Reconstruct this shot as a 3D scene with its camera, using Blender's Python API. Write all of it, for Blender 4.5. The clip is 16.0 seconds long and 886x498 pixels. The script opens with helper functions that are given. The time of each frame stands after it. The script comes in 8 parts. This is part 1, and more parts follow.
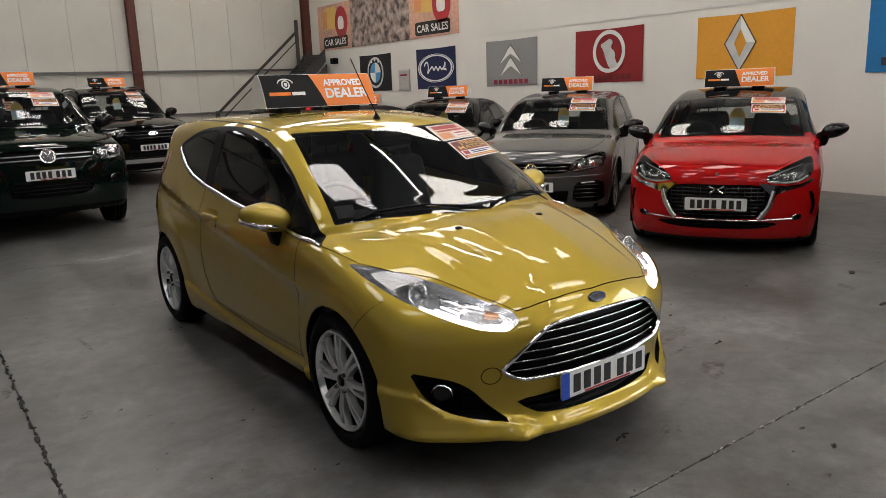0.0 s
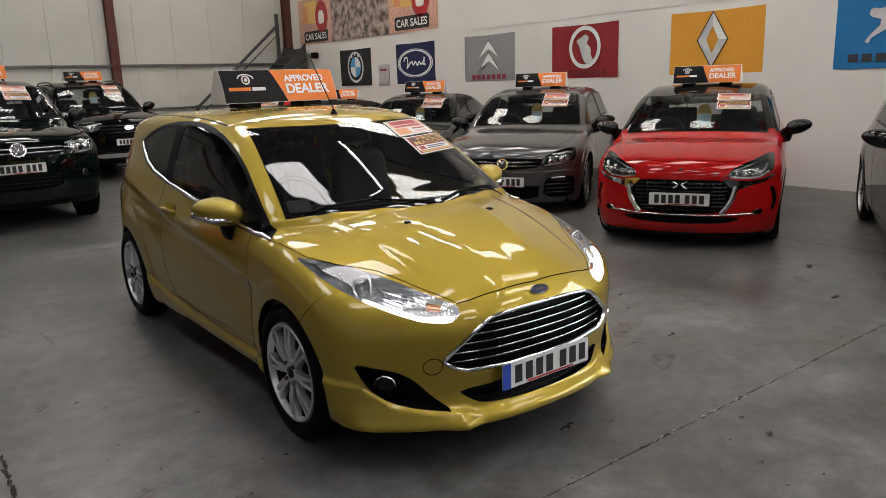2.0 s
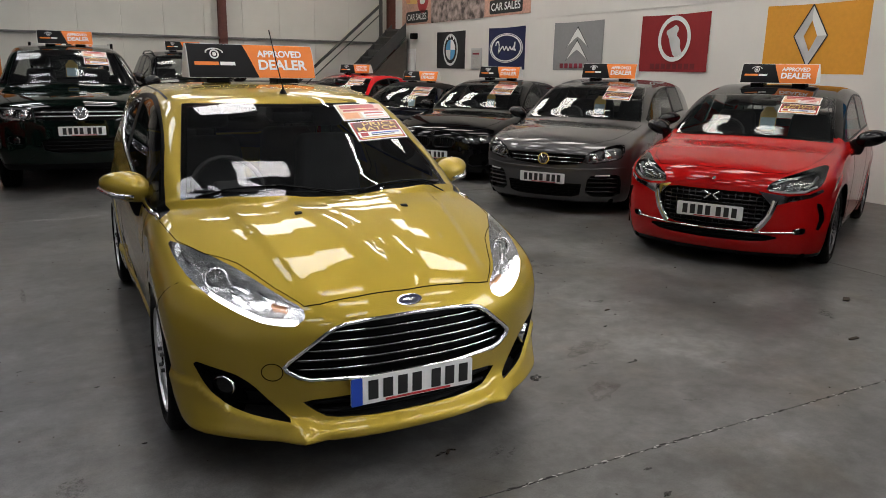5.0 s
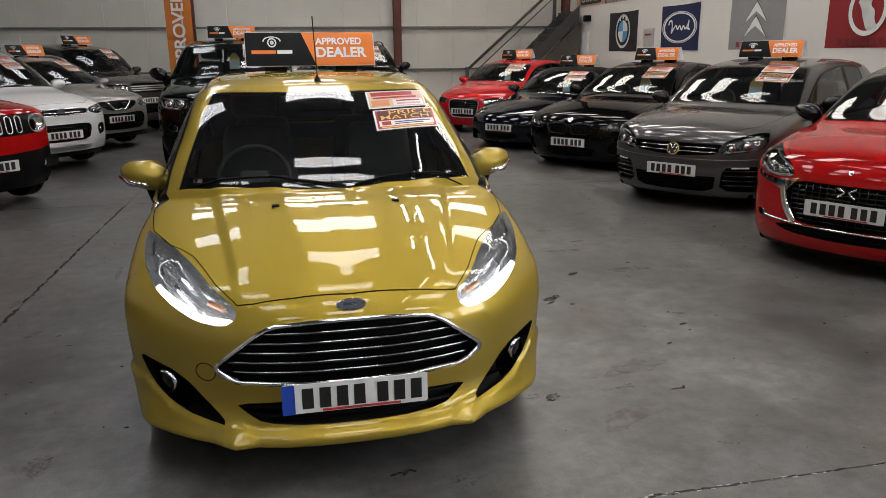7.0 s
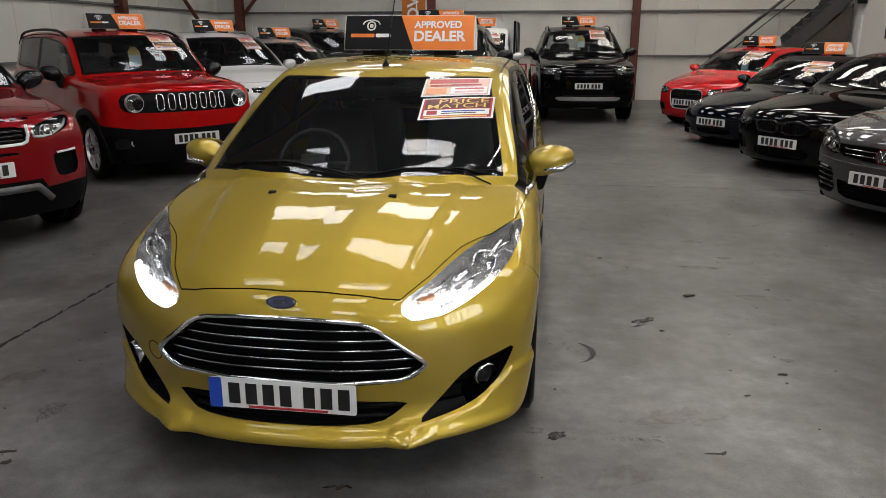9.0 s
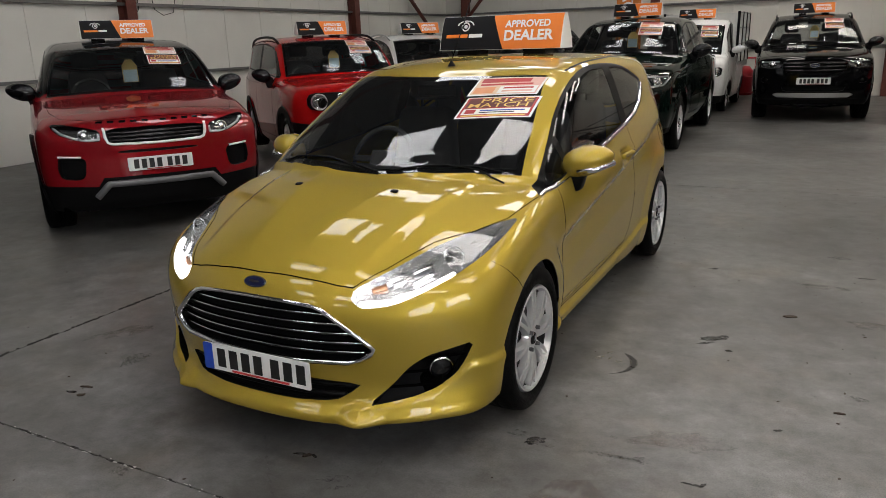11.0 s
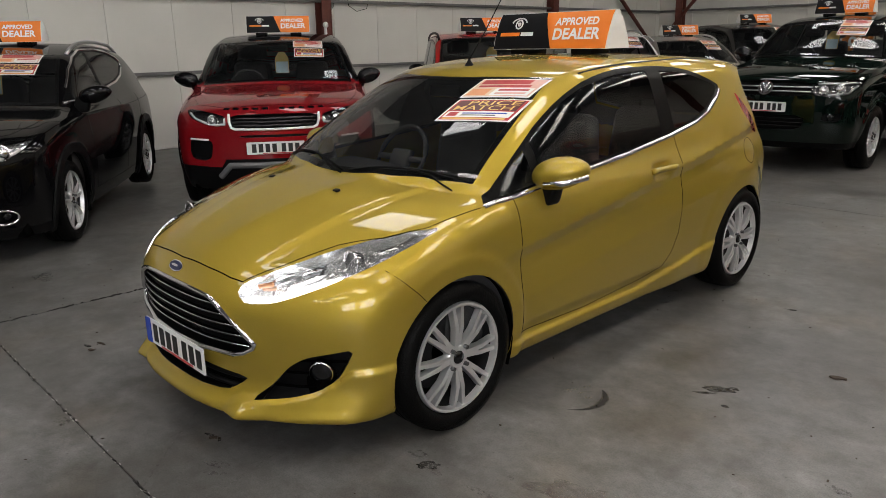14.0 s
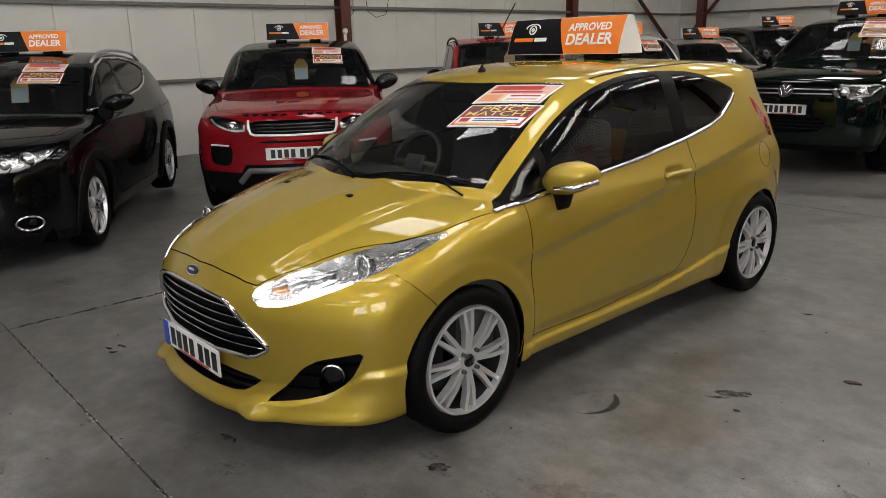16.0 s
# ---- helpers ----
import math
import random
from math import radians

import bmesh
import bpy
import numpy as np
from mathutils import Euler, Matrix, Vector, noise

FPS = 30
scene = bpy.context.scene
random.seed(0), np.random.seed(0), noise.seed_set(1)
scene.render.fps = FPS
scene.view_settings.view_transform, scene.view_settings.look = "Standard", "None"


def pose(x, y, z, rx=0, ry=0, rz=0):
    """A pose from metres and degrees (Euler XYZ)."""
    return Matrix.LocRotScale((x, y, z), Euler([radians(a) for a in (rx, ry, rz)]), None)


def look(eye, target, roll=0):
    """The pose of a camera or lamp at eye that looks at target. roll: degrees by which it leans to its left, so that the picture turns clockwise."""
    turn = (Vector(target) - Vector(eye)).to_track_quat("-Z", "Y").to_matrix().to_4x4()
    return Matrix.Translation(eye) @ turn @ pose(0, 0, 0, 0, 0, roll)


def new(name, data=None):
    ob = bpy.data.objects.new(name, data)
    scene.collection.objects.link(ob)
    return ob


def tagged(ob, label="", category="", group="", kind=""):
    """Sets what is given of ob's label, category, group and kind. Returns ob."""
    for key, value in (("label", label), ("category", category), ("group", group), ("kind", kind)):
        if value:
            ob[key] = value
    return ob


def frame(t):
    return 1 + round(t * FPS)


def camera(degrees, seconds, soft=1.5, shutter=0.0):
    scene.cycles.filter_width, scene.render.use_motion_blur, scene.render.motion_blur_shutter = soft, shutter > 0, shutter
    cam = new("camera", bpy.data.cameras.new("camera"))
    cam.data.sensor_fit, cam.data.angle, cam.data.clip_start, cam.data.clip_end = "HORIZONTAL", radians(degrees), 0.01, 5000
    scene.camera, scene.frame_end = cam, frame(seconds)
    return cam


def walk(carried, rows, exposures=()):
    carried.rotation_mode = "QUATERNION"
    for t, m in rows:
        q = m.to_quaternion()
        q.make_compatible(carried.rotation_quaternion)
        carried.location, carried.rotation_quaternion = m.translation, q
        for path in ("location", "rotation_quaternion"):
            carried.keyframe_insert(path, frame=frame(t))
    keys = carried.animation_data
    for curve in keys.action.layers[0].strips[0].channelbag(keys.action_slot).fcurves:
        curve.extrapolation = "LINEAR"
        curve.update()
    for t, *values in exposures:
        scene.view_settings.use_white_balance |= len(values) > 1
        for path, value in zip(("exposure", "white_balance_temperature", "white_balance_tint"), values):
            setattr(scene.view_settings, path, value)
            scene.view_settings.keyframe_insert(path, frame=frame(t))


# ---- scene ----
cam = camera(62.5, 16.0, soft=0.5)
PATH = [
    (0, (0.045, 0.015, 1.559), (1.198, 1.592, 1.131), -2.1),
    (0.5, (0.048, 0.025, 1.553), (1.205, 1.598, 1.121), -2.0),
    (1, (0.041, 0.026, 1.552), (1.205, 1.592, 1.115), -2.1),
    (1.5, (0.076, -0.024, 1.554), (1.25, 1.534, 1.115), -2.0),
    (2, (0.152, -0.139, 1.561), (1.331, 1.415, 1.118), -1.9),
    (2.5, (0.256, -0.306, 1.561), (1.439, 1.246, 1.122), -1.5),
    (3, (0.338, -0.353, 1.546), (1.511, 1.206, 1.105), -0.5),
    (3.5, (0.509, -0.313, 1.54), (1.654, 1.266, 1.099), 1.2),
    (4, (0.69, -0.353, 1.553), (1.778, 1.264, 1.103), 1.4),
    (4.2, (0.795, -0.403, 1.556), (1.843, 1.239, 1.103), 1.1),
    (6.3, (1.763, -0.446, 1.543), (2.401, 1.379, 1.03), 1.0),
    (6.5, (1.887, -0.48, 1.549), (2.466, 1.365, 1.038), 0.6),
    (7, (2.1, -0.446, 1.539), (2.501, 1.444, 1.024), -0.6),
    (7.5, (2.352, -0.348, 1.544), (2.574, 1.57, 1.023), -0.6),
    (8, (2.661, -0.325, 1.54), (2.71, 1.604, 1.013), -1.2),
    (8.5, (2.922, -0.304, 1.546), (2.774, 1.617, 1.01), -1.8),
    (9, (3.154, -0.196, 1.536), (2.878, 1.707, 0.986), 0.0),
    (9.5, (3.415, -0.126, 1.537), (3.057, 1.759, 0.975), 0.4),
    (10, (3.717, -0.12, 1.552), (3.1, 1.698, 0.993), -0.8),
    (10.2, (3.803, -0.103, 1.552), (3.113, 1.689, 0.993), -1.2),
    (12.3, (4.57, 0.451, 1.51), (3.492, 2.049, 0.975), -0.4),
    (12.5, (4.611, 0.537, 1.519), (3.522, 2.126, 0.981), -0.1),
    (13, (4.717, 0.696, 1.522), (3.588, 2.257, 0.986), -0.1),
    (13.5, (4.879, 0.809, 1.514), (3.615, 2.264, 0.982), -0.4),
    (14, (5.018, 0.85, 1.521), (3.629, 2.183, 0.978), -1.0),
    (14.5, (5.078, 0.847, 1.523), (3.665, 2.147, 0.966), -1.2),
    (15, (5.084, 0.856, 1.526), (3.662, 2.146, 0.966), -1.3),
    (15.5, (5.079, 0.857, 1.531), (3.652, 2.147, 0.983), -1.4),
    (16, (5.072, 0.857, 1.531), (3.641, 2.15, 1.0), -1.5),
]
walk(cam, [(t, look(eye, target, roll)) for t, eye, target, roll in PATH], [(0, 0.0, 6450, 10), (3, 0.0, 6300, 10), (9, -0.04, 6330, 10), (12.5, -0.04, 6520, 10), (15, 0.08, 6550, 10), (16, 0.08, 6560, 10)])

# ---- light ----
world = bpy.data.worlds.new("world")
scene.world = world
world.use_nodes = True
sky = world.node_tree.nodes.new("ShaderNodeTexSky")
sky.sky_type, sky.sun_disc = "NISHITA", False
sky.sun_elevation, sky.sun_rotation = radians(35), radians(200)
world.node_tree.links.new(sky.outputs[0], world.node_tree.nodes["Background"].inputs[0])
world.node_tree.nodes["Background"].inputs[1].default_value = 0.1

# ---- materials ----
def nodes_of(name):
    m = bpy.data.materials.new(name)
    m.use_nodes = True
    nt = m.node_tree
    return m, nt, nt.nodes["Principled BSDF"]


def plain(name, color, rough=0.5, metal=0.0, coat=0.0, grain=0.0, scale=40.0, bump=0.0, emit=0.0, spec=0.5):
    """A surface with fine variation of colour and relief."""
    m, nt, b = nodes_of(name)
    b.inputs["Base Color"].default_value = (*color, 1)
    b.inputs["Roughness"].default_value = rough
    b.inputs["Metallic"].default_value = metal
    b.inputs["Coat Weight"].default_value = coat
    b.inputs["Coat Roughness"].default_value = 0.03
    b.inputs["Specular IOR Level"].default_value = spec
    if emit:
        b.inputs["Emission Color"].default_value = (*color, 1)
        b.inputs["Emission Strength"].default_value = emit
    if grain or bump:
        tc = nt.nodes.new("ShaderNodeTexCoord")
        n = nt.nodes.new("ShaderNodeTexNoise")
        n.inputs["Scale"].default_value, n.inputs["Detail"].default_value = scale, 6
        nt.links.new(tc.outputs["Object"], n.inputs["Vector"])
        if grain:
            n2 = nt.nodes.new("ShaderNodeTexNoise")
            n2.inputs["Scale"].default_value, n2.inputs["Detail"].default_value = scale * 0.06, 4
            nt.links.new(tc.outputs["Object"], n2.inputs["Vector"])
            mx = nt.nodes.new("ShaderNodeMath")
            mx.operation = "MULTIPLY_ADD"
            mx.inputs[1].default_value, mx.inputs[2].default_value = 0.5, 0.0
            nt.links.new(n.outputs["Fac"], mx.inputs[0])
            ad = nt.nodes.new("ShaderNodeMath")
            ad.operation = "MULTIPLY_ADD"
            ad.inputs[1].default_value = 0.5
            nt.links.new(n2.outputs["Fac"], ad.inputs[0])
            nt.links.new(mx.outputs[0], ad.inputs[2])
            r = nt.nodes.new("ShaderNodeValToRGB")
            r.color_ramp.elements[0].position, r.color_ramp.elements[1].position = 0.3, 0.7
            r.color_ramp.elements[0].color = (*[c * (1 - grain) for c in color], 1)
            r.color_ramp.elements[1].color = (*[min(1, c * (1 + grain)) for c in color], 1)
            nt.links.new(ad.outputs[0], r.inputs["Fac"])
            nt.links.new(r.outputs["Color"], b.inputs["Base Color"])
        if bump:
            bp = nt.nodes.new("ShaderNodeBump")
            bp.inputs["Strength"].default_value, bp.inputs["Distance"].default_value = bump, 0.01
            nt.links.new(n.outputs["Fac"], bp.inputs["Height"])
            nt.links.new(bp.outputs["Normal"], b.inputs["Normal"])
    return m


def paint(name, color, metal=0.0, rough=0.35, flake=0.12, coat_rough=0.025, ior=1.5):
    """Car paint: a base coat with fine flakes and a faint orange peel under clear lacquer."""
    m, nt, b = nodes_of(name)
    tc = nt.nodes.new("ShaderNodeTexCoord")
    n = nt.nodes.new("ShaderNodeTexNoise")
    n.inputs["Scale"].default_value, n.inputs["Detail"].default_value = 900, 2
    nt.links.new(tc.outputs["Object"], n.inputs["Vector"])
    r = nt.nodes.new("ShaderNodeValToRGB")
    r.color_ramp.elements[0].position, r.color_ramp.elements[1].position = 0.35, 0.65
    r.color_ramp.elements[0].color = (*[c * (1 - flake) for c in color], 1)
    r.color_ramp.elements[1].color = (*[min(1, c * (1 + flake)) for c in color], 1)
    nt.links.new(n.outputs["Fac"], r.inputs["Fac"])
    nt.links.new(r.outputs["Color"], b.inputs["Base Color"])
    b.inputs["Metallic"].default_value, b.inputs["Roughness"].default_value = metal, rough
    b.inputs["Specular IOR Level"].default_value = 0.0
    b.inputs["Coat Weight"].default_value, b.inputs["Coat Roughness"].default_value = 1.0, coat_rough
    b.inputs["Coat IOR"].default_value = ior
    n2 = nt.nodes.new("ShaderNodeTexNoise")
    n2.inputs["Scale"].default_value, n2.inputs["Detail"].default_value = 140, 2
    nt.links.new(tc.outputs["Object"], n2.inputs["Vector"])
    bp = nt.nodes.new("ShaderNodeBump")
    bp.inputs["Strength"].default_value, bp.inputs["Distance"].default_value = 0.012, 0.002
    nt.links.new(n2.outputs["Fac"], bp.inputs["Height"])
    nt.links.new(bp.outputs["Normal"], b.inputs["Coat Normal"])
    return m


def glass(name, tint, rough=0.0, haze=0.0, ior=1.55):
    """Thin car glass: a clear reflection over what shows through, dimmed by its tint. haze adds a pale veil for the
    ceiling's reflection.
    """
    m = bpy.data.materials.new(name)
    m.use_nodes = True
    nt = m.node_tree
    nt.nodes.clear()
    out = nt.nodes.new("ShaderNodeOutputMaterial")
    mix = nt.nodes.new("ShaderNodeMixShader")
    tr = nt.nodes.new("ShaderNodeBsdfTransparent")
    gl = nt.nodes.new("ShaderNodeBsdfGlossy")
    fr = nt.nodes.new("ShaderNodeFresnel")
    fr.inputs["IOR"].default_value = ior
    tr.inputs["Color"].default_value = (*tint, 1)
    gl.inputs["Roughness"].default_value = rough
    nt.links.new(fr.outputs[0], mix.inputs[0])
    nt.links.new(tr.outputs[0], mix.inputs[1])
    nt.links.new(gl.outputs[0], mix.inputs[2])
    # pale diffuse share painted in place of the glass's milky ceiling reflection
    veil_mix = nt.nodes.new("ShaderNodeMixShader")
    veil = nt.nodes.new("ShaderNodeBsdfDiffuse")
    veil.inputs["Color"].default_value = (0.72, 0.76, 0.80, 1)
    veil_mix.inputs[0].default_value = haze
    nt.links.new(mix.outputs[0], veil_mix.inputs[1])
    nt.links.new(veil.outputs[0], veil_mix.inputs[2])
    nt.links.new((veil_mix if haze else mix).outputs[0], out.inputs["Surface"])
    return m


def glow(name, color, strength):
    m = bpy.data.materials.new(name)
    m.use_nodes = True
    nt = m.node_tree
    nt.nodes.clear()
    out = nt.nodes.new("ShaderNodeOutputMaterial")
    e = nt.nodes.new("ShaderNodeEmission")
    e.inputs["Color"].default_value, e.inputs["Strength"].default_value = (*color, 1), strength
    nt.links.new(e.outputs[0], out.inputs["Surface"])
    return m


GOLD = paint("gold paint", (0.405, 0.292, 0.041), metal=0.60, rough=0.45, flake=0.22, ior=1.42)
RED = paint("red paint", (0.37, 0.007, 0.007), rough=0.4, ior=1.38)
DEEP_RED = paint("dark red paint", (0.22, 0.008, 0.012), metal=0.3)
AUDI_RED = paint("bright red paint", (0.55, 0.012, 0.016))
GREY = paint("grey paint", (0.080, 0.078, 0.079), metal=0.7, rough=0.45, ior=1.6)
BLACK = paint("black paint", (0.0025, 0.0025, 0.003), ior=1.32)
GREEN_BLACK = paint("dark green paint", (0.0022, 0.0062, 0.0046), ior=1.4)
NIGHT = paint("dark blue paint", (0.003, 0.004, 0.009), ior=1.4)
WHITE_PAINT = paint("white paint", (0.72, 0.72, 0.71))
BEIGE_GREY = paint("warm grey paint", (0.33, 0.31, 0.29), metal=0.55)
CHARCOAL = paint("charcoal paint", (0.05, 0.048, 0.046), metal=0.4)
TRIM = plain("black plastic", (0.0042, 0.0042, 0.0046), 0.5, grain=0.2, scale=300, bump=0.1, spec=0.10)
LINER = plain("dark liner", (0.002, 0.002, 0.002), 0.9, grain=0.3, scale=60, spec=0.0)
SURROUND = plain("satin black trim", (0.003, 0.003, 0.0033), 0.35, spec=0.06)
GLOSS_BLACK = plain("gloss black", (0.005, 0.005, 0.006), 0.10, coat=0.15, spec=0.3)
CHROME = plain("chrome", (0.78, 0.78, 0.8), 0.08, metal=1.0)
SATIN = plain("satin silver", (0.55, 0.55, 0.56), 0.3, metal=0.9)
ALLOY = plain("alloy", (0.66, 0.66, 0.67), 0.30, metal=0.72, coat=0.4)
DARK_ALLOY = plain("dark alloy", (0.10, 0.10, 0.105), 0.3, metal=0.7, coat=0.5)
# shade behind the spokes put into the colour of barrel and brake disc
BARREL = plain("shaded wheel barrel", (0.022, 0.022, 0.023), 0.5, metal=0.3, grain=0.2, scale=60, spec=0.2)
RUBBER = plain("tyre rubber", (0.0035, 0.0035, 0.0035), 0.5, grain=0.3, scale=120, bump=0.3, spec=0.06)
CABIN = plain("cabin plastic", (0.030, 0.030, 0.032), 0.65, grain=0.3, scale=200, bump=0.2)
LINING = plain("headlining", (0.12, 0.12, 0.115), 0.9, grain=0.1, scale=200)
CLOTH = plain("seat cloth", (0.035, 0.035, 0.038), 0.9, grain=0.35, scale=260, bump=0.3)
SCREEN = glass("windscreen glass", (0.88, 0.90, 0.89), haze=0.006)
SIDE_GLASS = glass("side glass", (0.52, 0.54, 0.53), haze=0.001, ior=1.42)
HERO_GLASS = glass("clear side glass", (0.62, 0.64, 0.63), haze=0.001, ior=1.4)
DARK_GLASS = glass("privacy glass", (0.06, 0.06, 0.065), ior=1.42)
LENS = glass("clear lens", (0.97, 0.97, 0.97))
REFLECTOR = plain("lamp reflector", (0.90, 0.91, 0.93), 0.17, metal=0.85, grain=0.1, scale=22, bump=0.45)
LAMP_DARK = plain("dark lamp bowl", (0.10, 0.10, 0.105), 0.25, metal=0.7, grain=0.3, scale=60, bump=0.5)
DRL = glow("lit daytime lamp", (1.0, 0.99, 0.97), 6.5)
AMBER = plain("amber lens", (0.45, 0.20, 0.09), 0.25, coat=0.5)
RED_LENS = plain("red tail lens", (0.35, 0.01, 0.01), 0.12, coat=0.8)
PLATE_WHITE = plain("white plate", (0.74, 0.74, 0.73), 0.35)
PLATE_BLUE = plain("blue plate band", (0.015, 0.06, 0.40), 0.35)
INK = plain("black ink", (0.01, 0.01, 0.01), 0.5)
GAP = plain("panel gap", (0.003, 0.003, 0.003), 0.9, spec=0.0)
STICK_DARK = plain("sticker dark red", (0.11, 0.012, 0.014), 0.35)
PAPER = plain("white paper", (0.76, 0.76, 0.75), 0.55, grain=0.03, scale=8)
SIGN_BLACK = plain("sign black", (0.005, 0.005, 0.006), 0.4, spec=0.15)
SIGN_ORANGE = plain("sign orange", (0.80, 0.20, 0.012), 0.4)
SIGN_WHITE = plain("sign white", (0.80, 0.80, 0.79), 0.4)
STICK_RED = plain("sticker red", (0.44, 0.022, 0.028), 0.35, grain=0.12, scale=30)
STICK_ORANGE = plain("sticker orange", (0.72, 0.30, 0.13), 0.35, grain=0.1, scale=30)
STICK_YELLOW = plain("sticker yellow", (0.76, 0.50, 0.13), 0.35, grain=0.1, scale=30)
STICK_CREAM = plain("sticker cream", (0.74, 0.56, 0.40), 0.35, grain=0.12, scale=30)
STICK_PINK = plain("sticker pink", (0.70, 0.42, 0.36), 0.35, grain=0.15, scale=30)
BLUE = plain("badge blue", (0.003, 0.006, 0.040), 0.3, coat=0.1)
TAG_YELLOW = plain("yellow tag", (0.72, 0.52, 0.16), 0.5)
PALE_BLUE = plain("pale blue card", (0.45, 0.60, 0.68), 0.5)


# ---- mesh helpers ----
def mesh_object(name, verts, faces, material, parent=None, normals=None, smooth=True, label=""):
    me = bpy.data.meshes.new(name)
    me.from_pydata([tuple(v) for v in verts], [], [tuple(int(i) for i in f) for f in faces])
    me.materials.append(material)
    if smooth:
        me.shade_smooth()
    if normals is not None and len(verts):
        me.normals_split_custom_set_from_vertices([tuple(n) for n in normals])
    ob = new(name, me)
    if parent is not None:
        ob.parent = parent
    if label:
        tagged(ob, label)
    return ob


def part(name, bm, material, parent=None, label="", smooth=False):
    """Links a bmesh as ONE mesh object under a thing or a part."""
    me = bpy.data.meshes.new(name)
    bmesh.ops.recalc_face_normals(bm, faces=bm.faces)
    bm.to_mesh(me)
    bm.free()
    if smooth:
        me.shade_smooth()
    me.materials.append(material)
    ob = new(name, me)
    if parent is not None:
        ob.parent = parent
    if label:
        tagged(ob, label)
    return ob


def share(ob, parent, m, name=None):
    """Another object on the same mesh under parent."""
    o = new(name or ob.name.split(".")[0], ob.data)
    o.parent, o.matrix_basis = parent, m
    for key in ("label",):
        if key in ob:
            o[key] = ob[key]
    return o


def box(bm, x0, x1, y0, y1, z0, z1, bevel=0.0):
    r = bmesh.ops.create_cube(bm, size=1.0)
    for v in r["verts"]:
        v.co = ((x0 + x1) / 2 + v.co.x * (x1 - x0), (y0 + y1) / 2 + v.co.y * (y1 - y0), (z0 + z1) / 2 + v.co.z * (z1 - z0))
    if bevel:
        es = list({e for v in r["verts"] for e in v.link_edges})
        bmesh.ops.bevel(bm, geom=es, offset=bevel, segments=2, affect="EDGES", profile=0.5)
    return bm


def boxed(*a, bevel=0.0):
    return box(bmesh.new(), *a, bevel=bevel)


def moved(bm, m):
    bmesh.ops.transform(bm, matrix=m, verts=bm.verts)
    return bm


def lathe(profile, n=48, axis="x"):
    """A turned shape: profile rows are (along the axis, radius)."""
    bm = bmesh.new()
    rings = []
    for a, r in profile:
        ring = []
        for i in range(n):
            t = 2 * math.pi * i / n
            p = (a, r * math.cos(t), r * math.sin(t)) if axis == "x" else (r * math.cos(t), r * math.sin(t), a)
            ring.append(bm.verts.new(p))
        rings.append(ring)
    for p, q in zip(rings, rings[1:]):
        for i in range(n):
            bm.faces.new((p[i], p[(i + 1) % n], q[(i + 1) % n], q[i]))
    return bm


def tube(points, radius, n=8, closed=False, squash=1.0):
    """A bar along points, as a bmesh."""
    bm = bmesh.new()
    pts = [Vector(p) for p in points]
    rings = []
    count = len(pts)
    for i, p in enumerate(pts):
        a = pts[(i - 1) % count] if closed or i else p
        b = pts[(i + 1) % count] if closed or i < count - 1 else p
        d = (b - a).normalized()
        u = d.cross(Vector((0, 0, 1)))
        u = u.normalized() if u.length > 1e-4 else Vector((1, 0, 0))
        w = u.cross(d)
        rings.append([bm.verts.new(p + radius * (math.cos(2 * math.pi * k / n) * u + squash * math.sin(2 * math.pi * k / n) * w)) for k in range(n)])
    pairs = list(zip(rings, rings[1:] + ([rings[0]] if closed else [])))
    for p, q in pairs[: count if closed else count - 1]:
        for k in range(n):
            bm.faces.new((p[k], p[(k + 1) % n], q[(k + 1) % n], q[k]))
    if not closed:
        bm.faces.new(rings[0])
        bm.faces.new(rings[-1])
    return bm


def slab(outline, thick, axis="y"):
    """A plate with the given outline in (x, z) and thickness along y, or in (x, y) and thickness along z."""
    bm = bmesh.new()
    mk = (lambda p, d: (p[0], d, p[1])) if axis == "y" else (lambda p, d: (p[0], p[1], d)) if axis == "z" else (lambda p, d: (d, p[0], p[1]))
    a = [bm.verts.new(mk(p, 0)) for p in outline]
    b = [bm.verts.new(mk(p, thick)) for p in outline]
    bm.faces.new(a)
    bm.faces.new(b)
    n = len(outline)
    for i in range(n):
        bm.faces.new((a[i], a[(i + 1) % n], b[(i + 1) % n], b[i]))
    return bm


def rounded(x0, x1, y0, y1, r, n=4):
    pts = []
    for cx, cy, a0 in ((x1 - r, y1 - r, 0), (x0 + r, y1 - r, 90), (x0 + r, y0 + r, 180), (x1 - r, y0 + r, 270)):
        pts += [(cx + r * math.cos(radians(a0 + 90 * i / n)), cy + r * math.sin(radians(a0 + 90 * i / n))) for i in range(n + 1)]
    return pts


def disc(r, n=28, sx=1.0, sy=1.0, cx=0.0, cy=0.0):
    return [(cx + r * sx * math.cos(2 * math.pi * i / n), cy + r * sy * math.sin(2 * math.pi * i / n)) for i in range(n)]


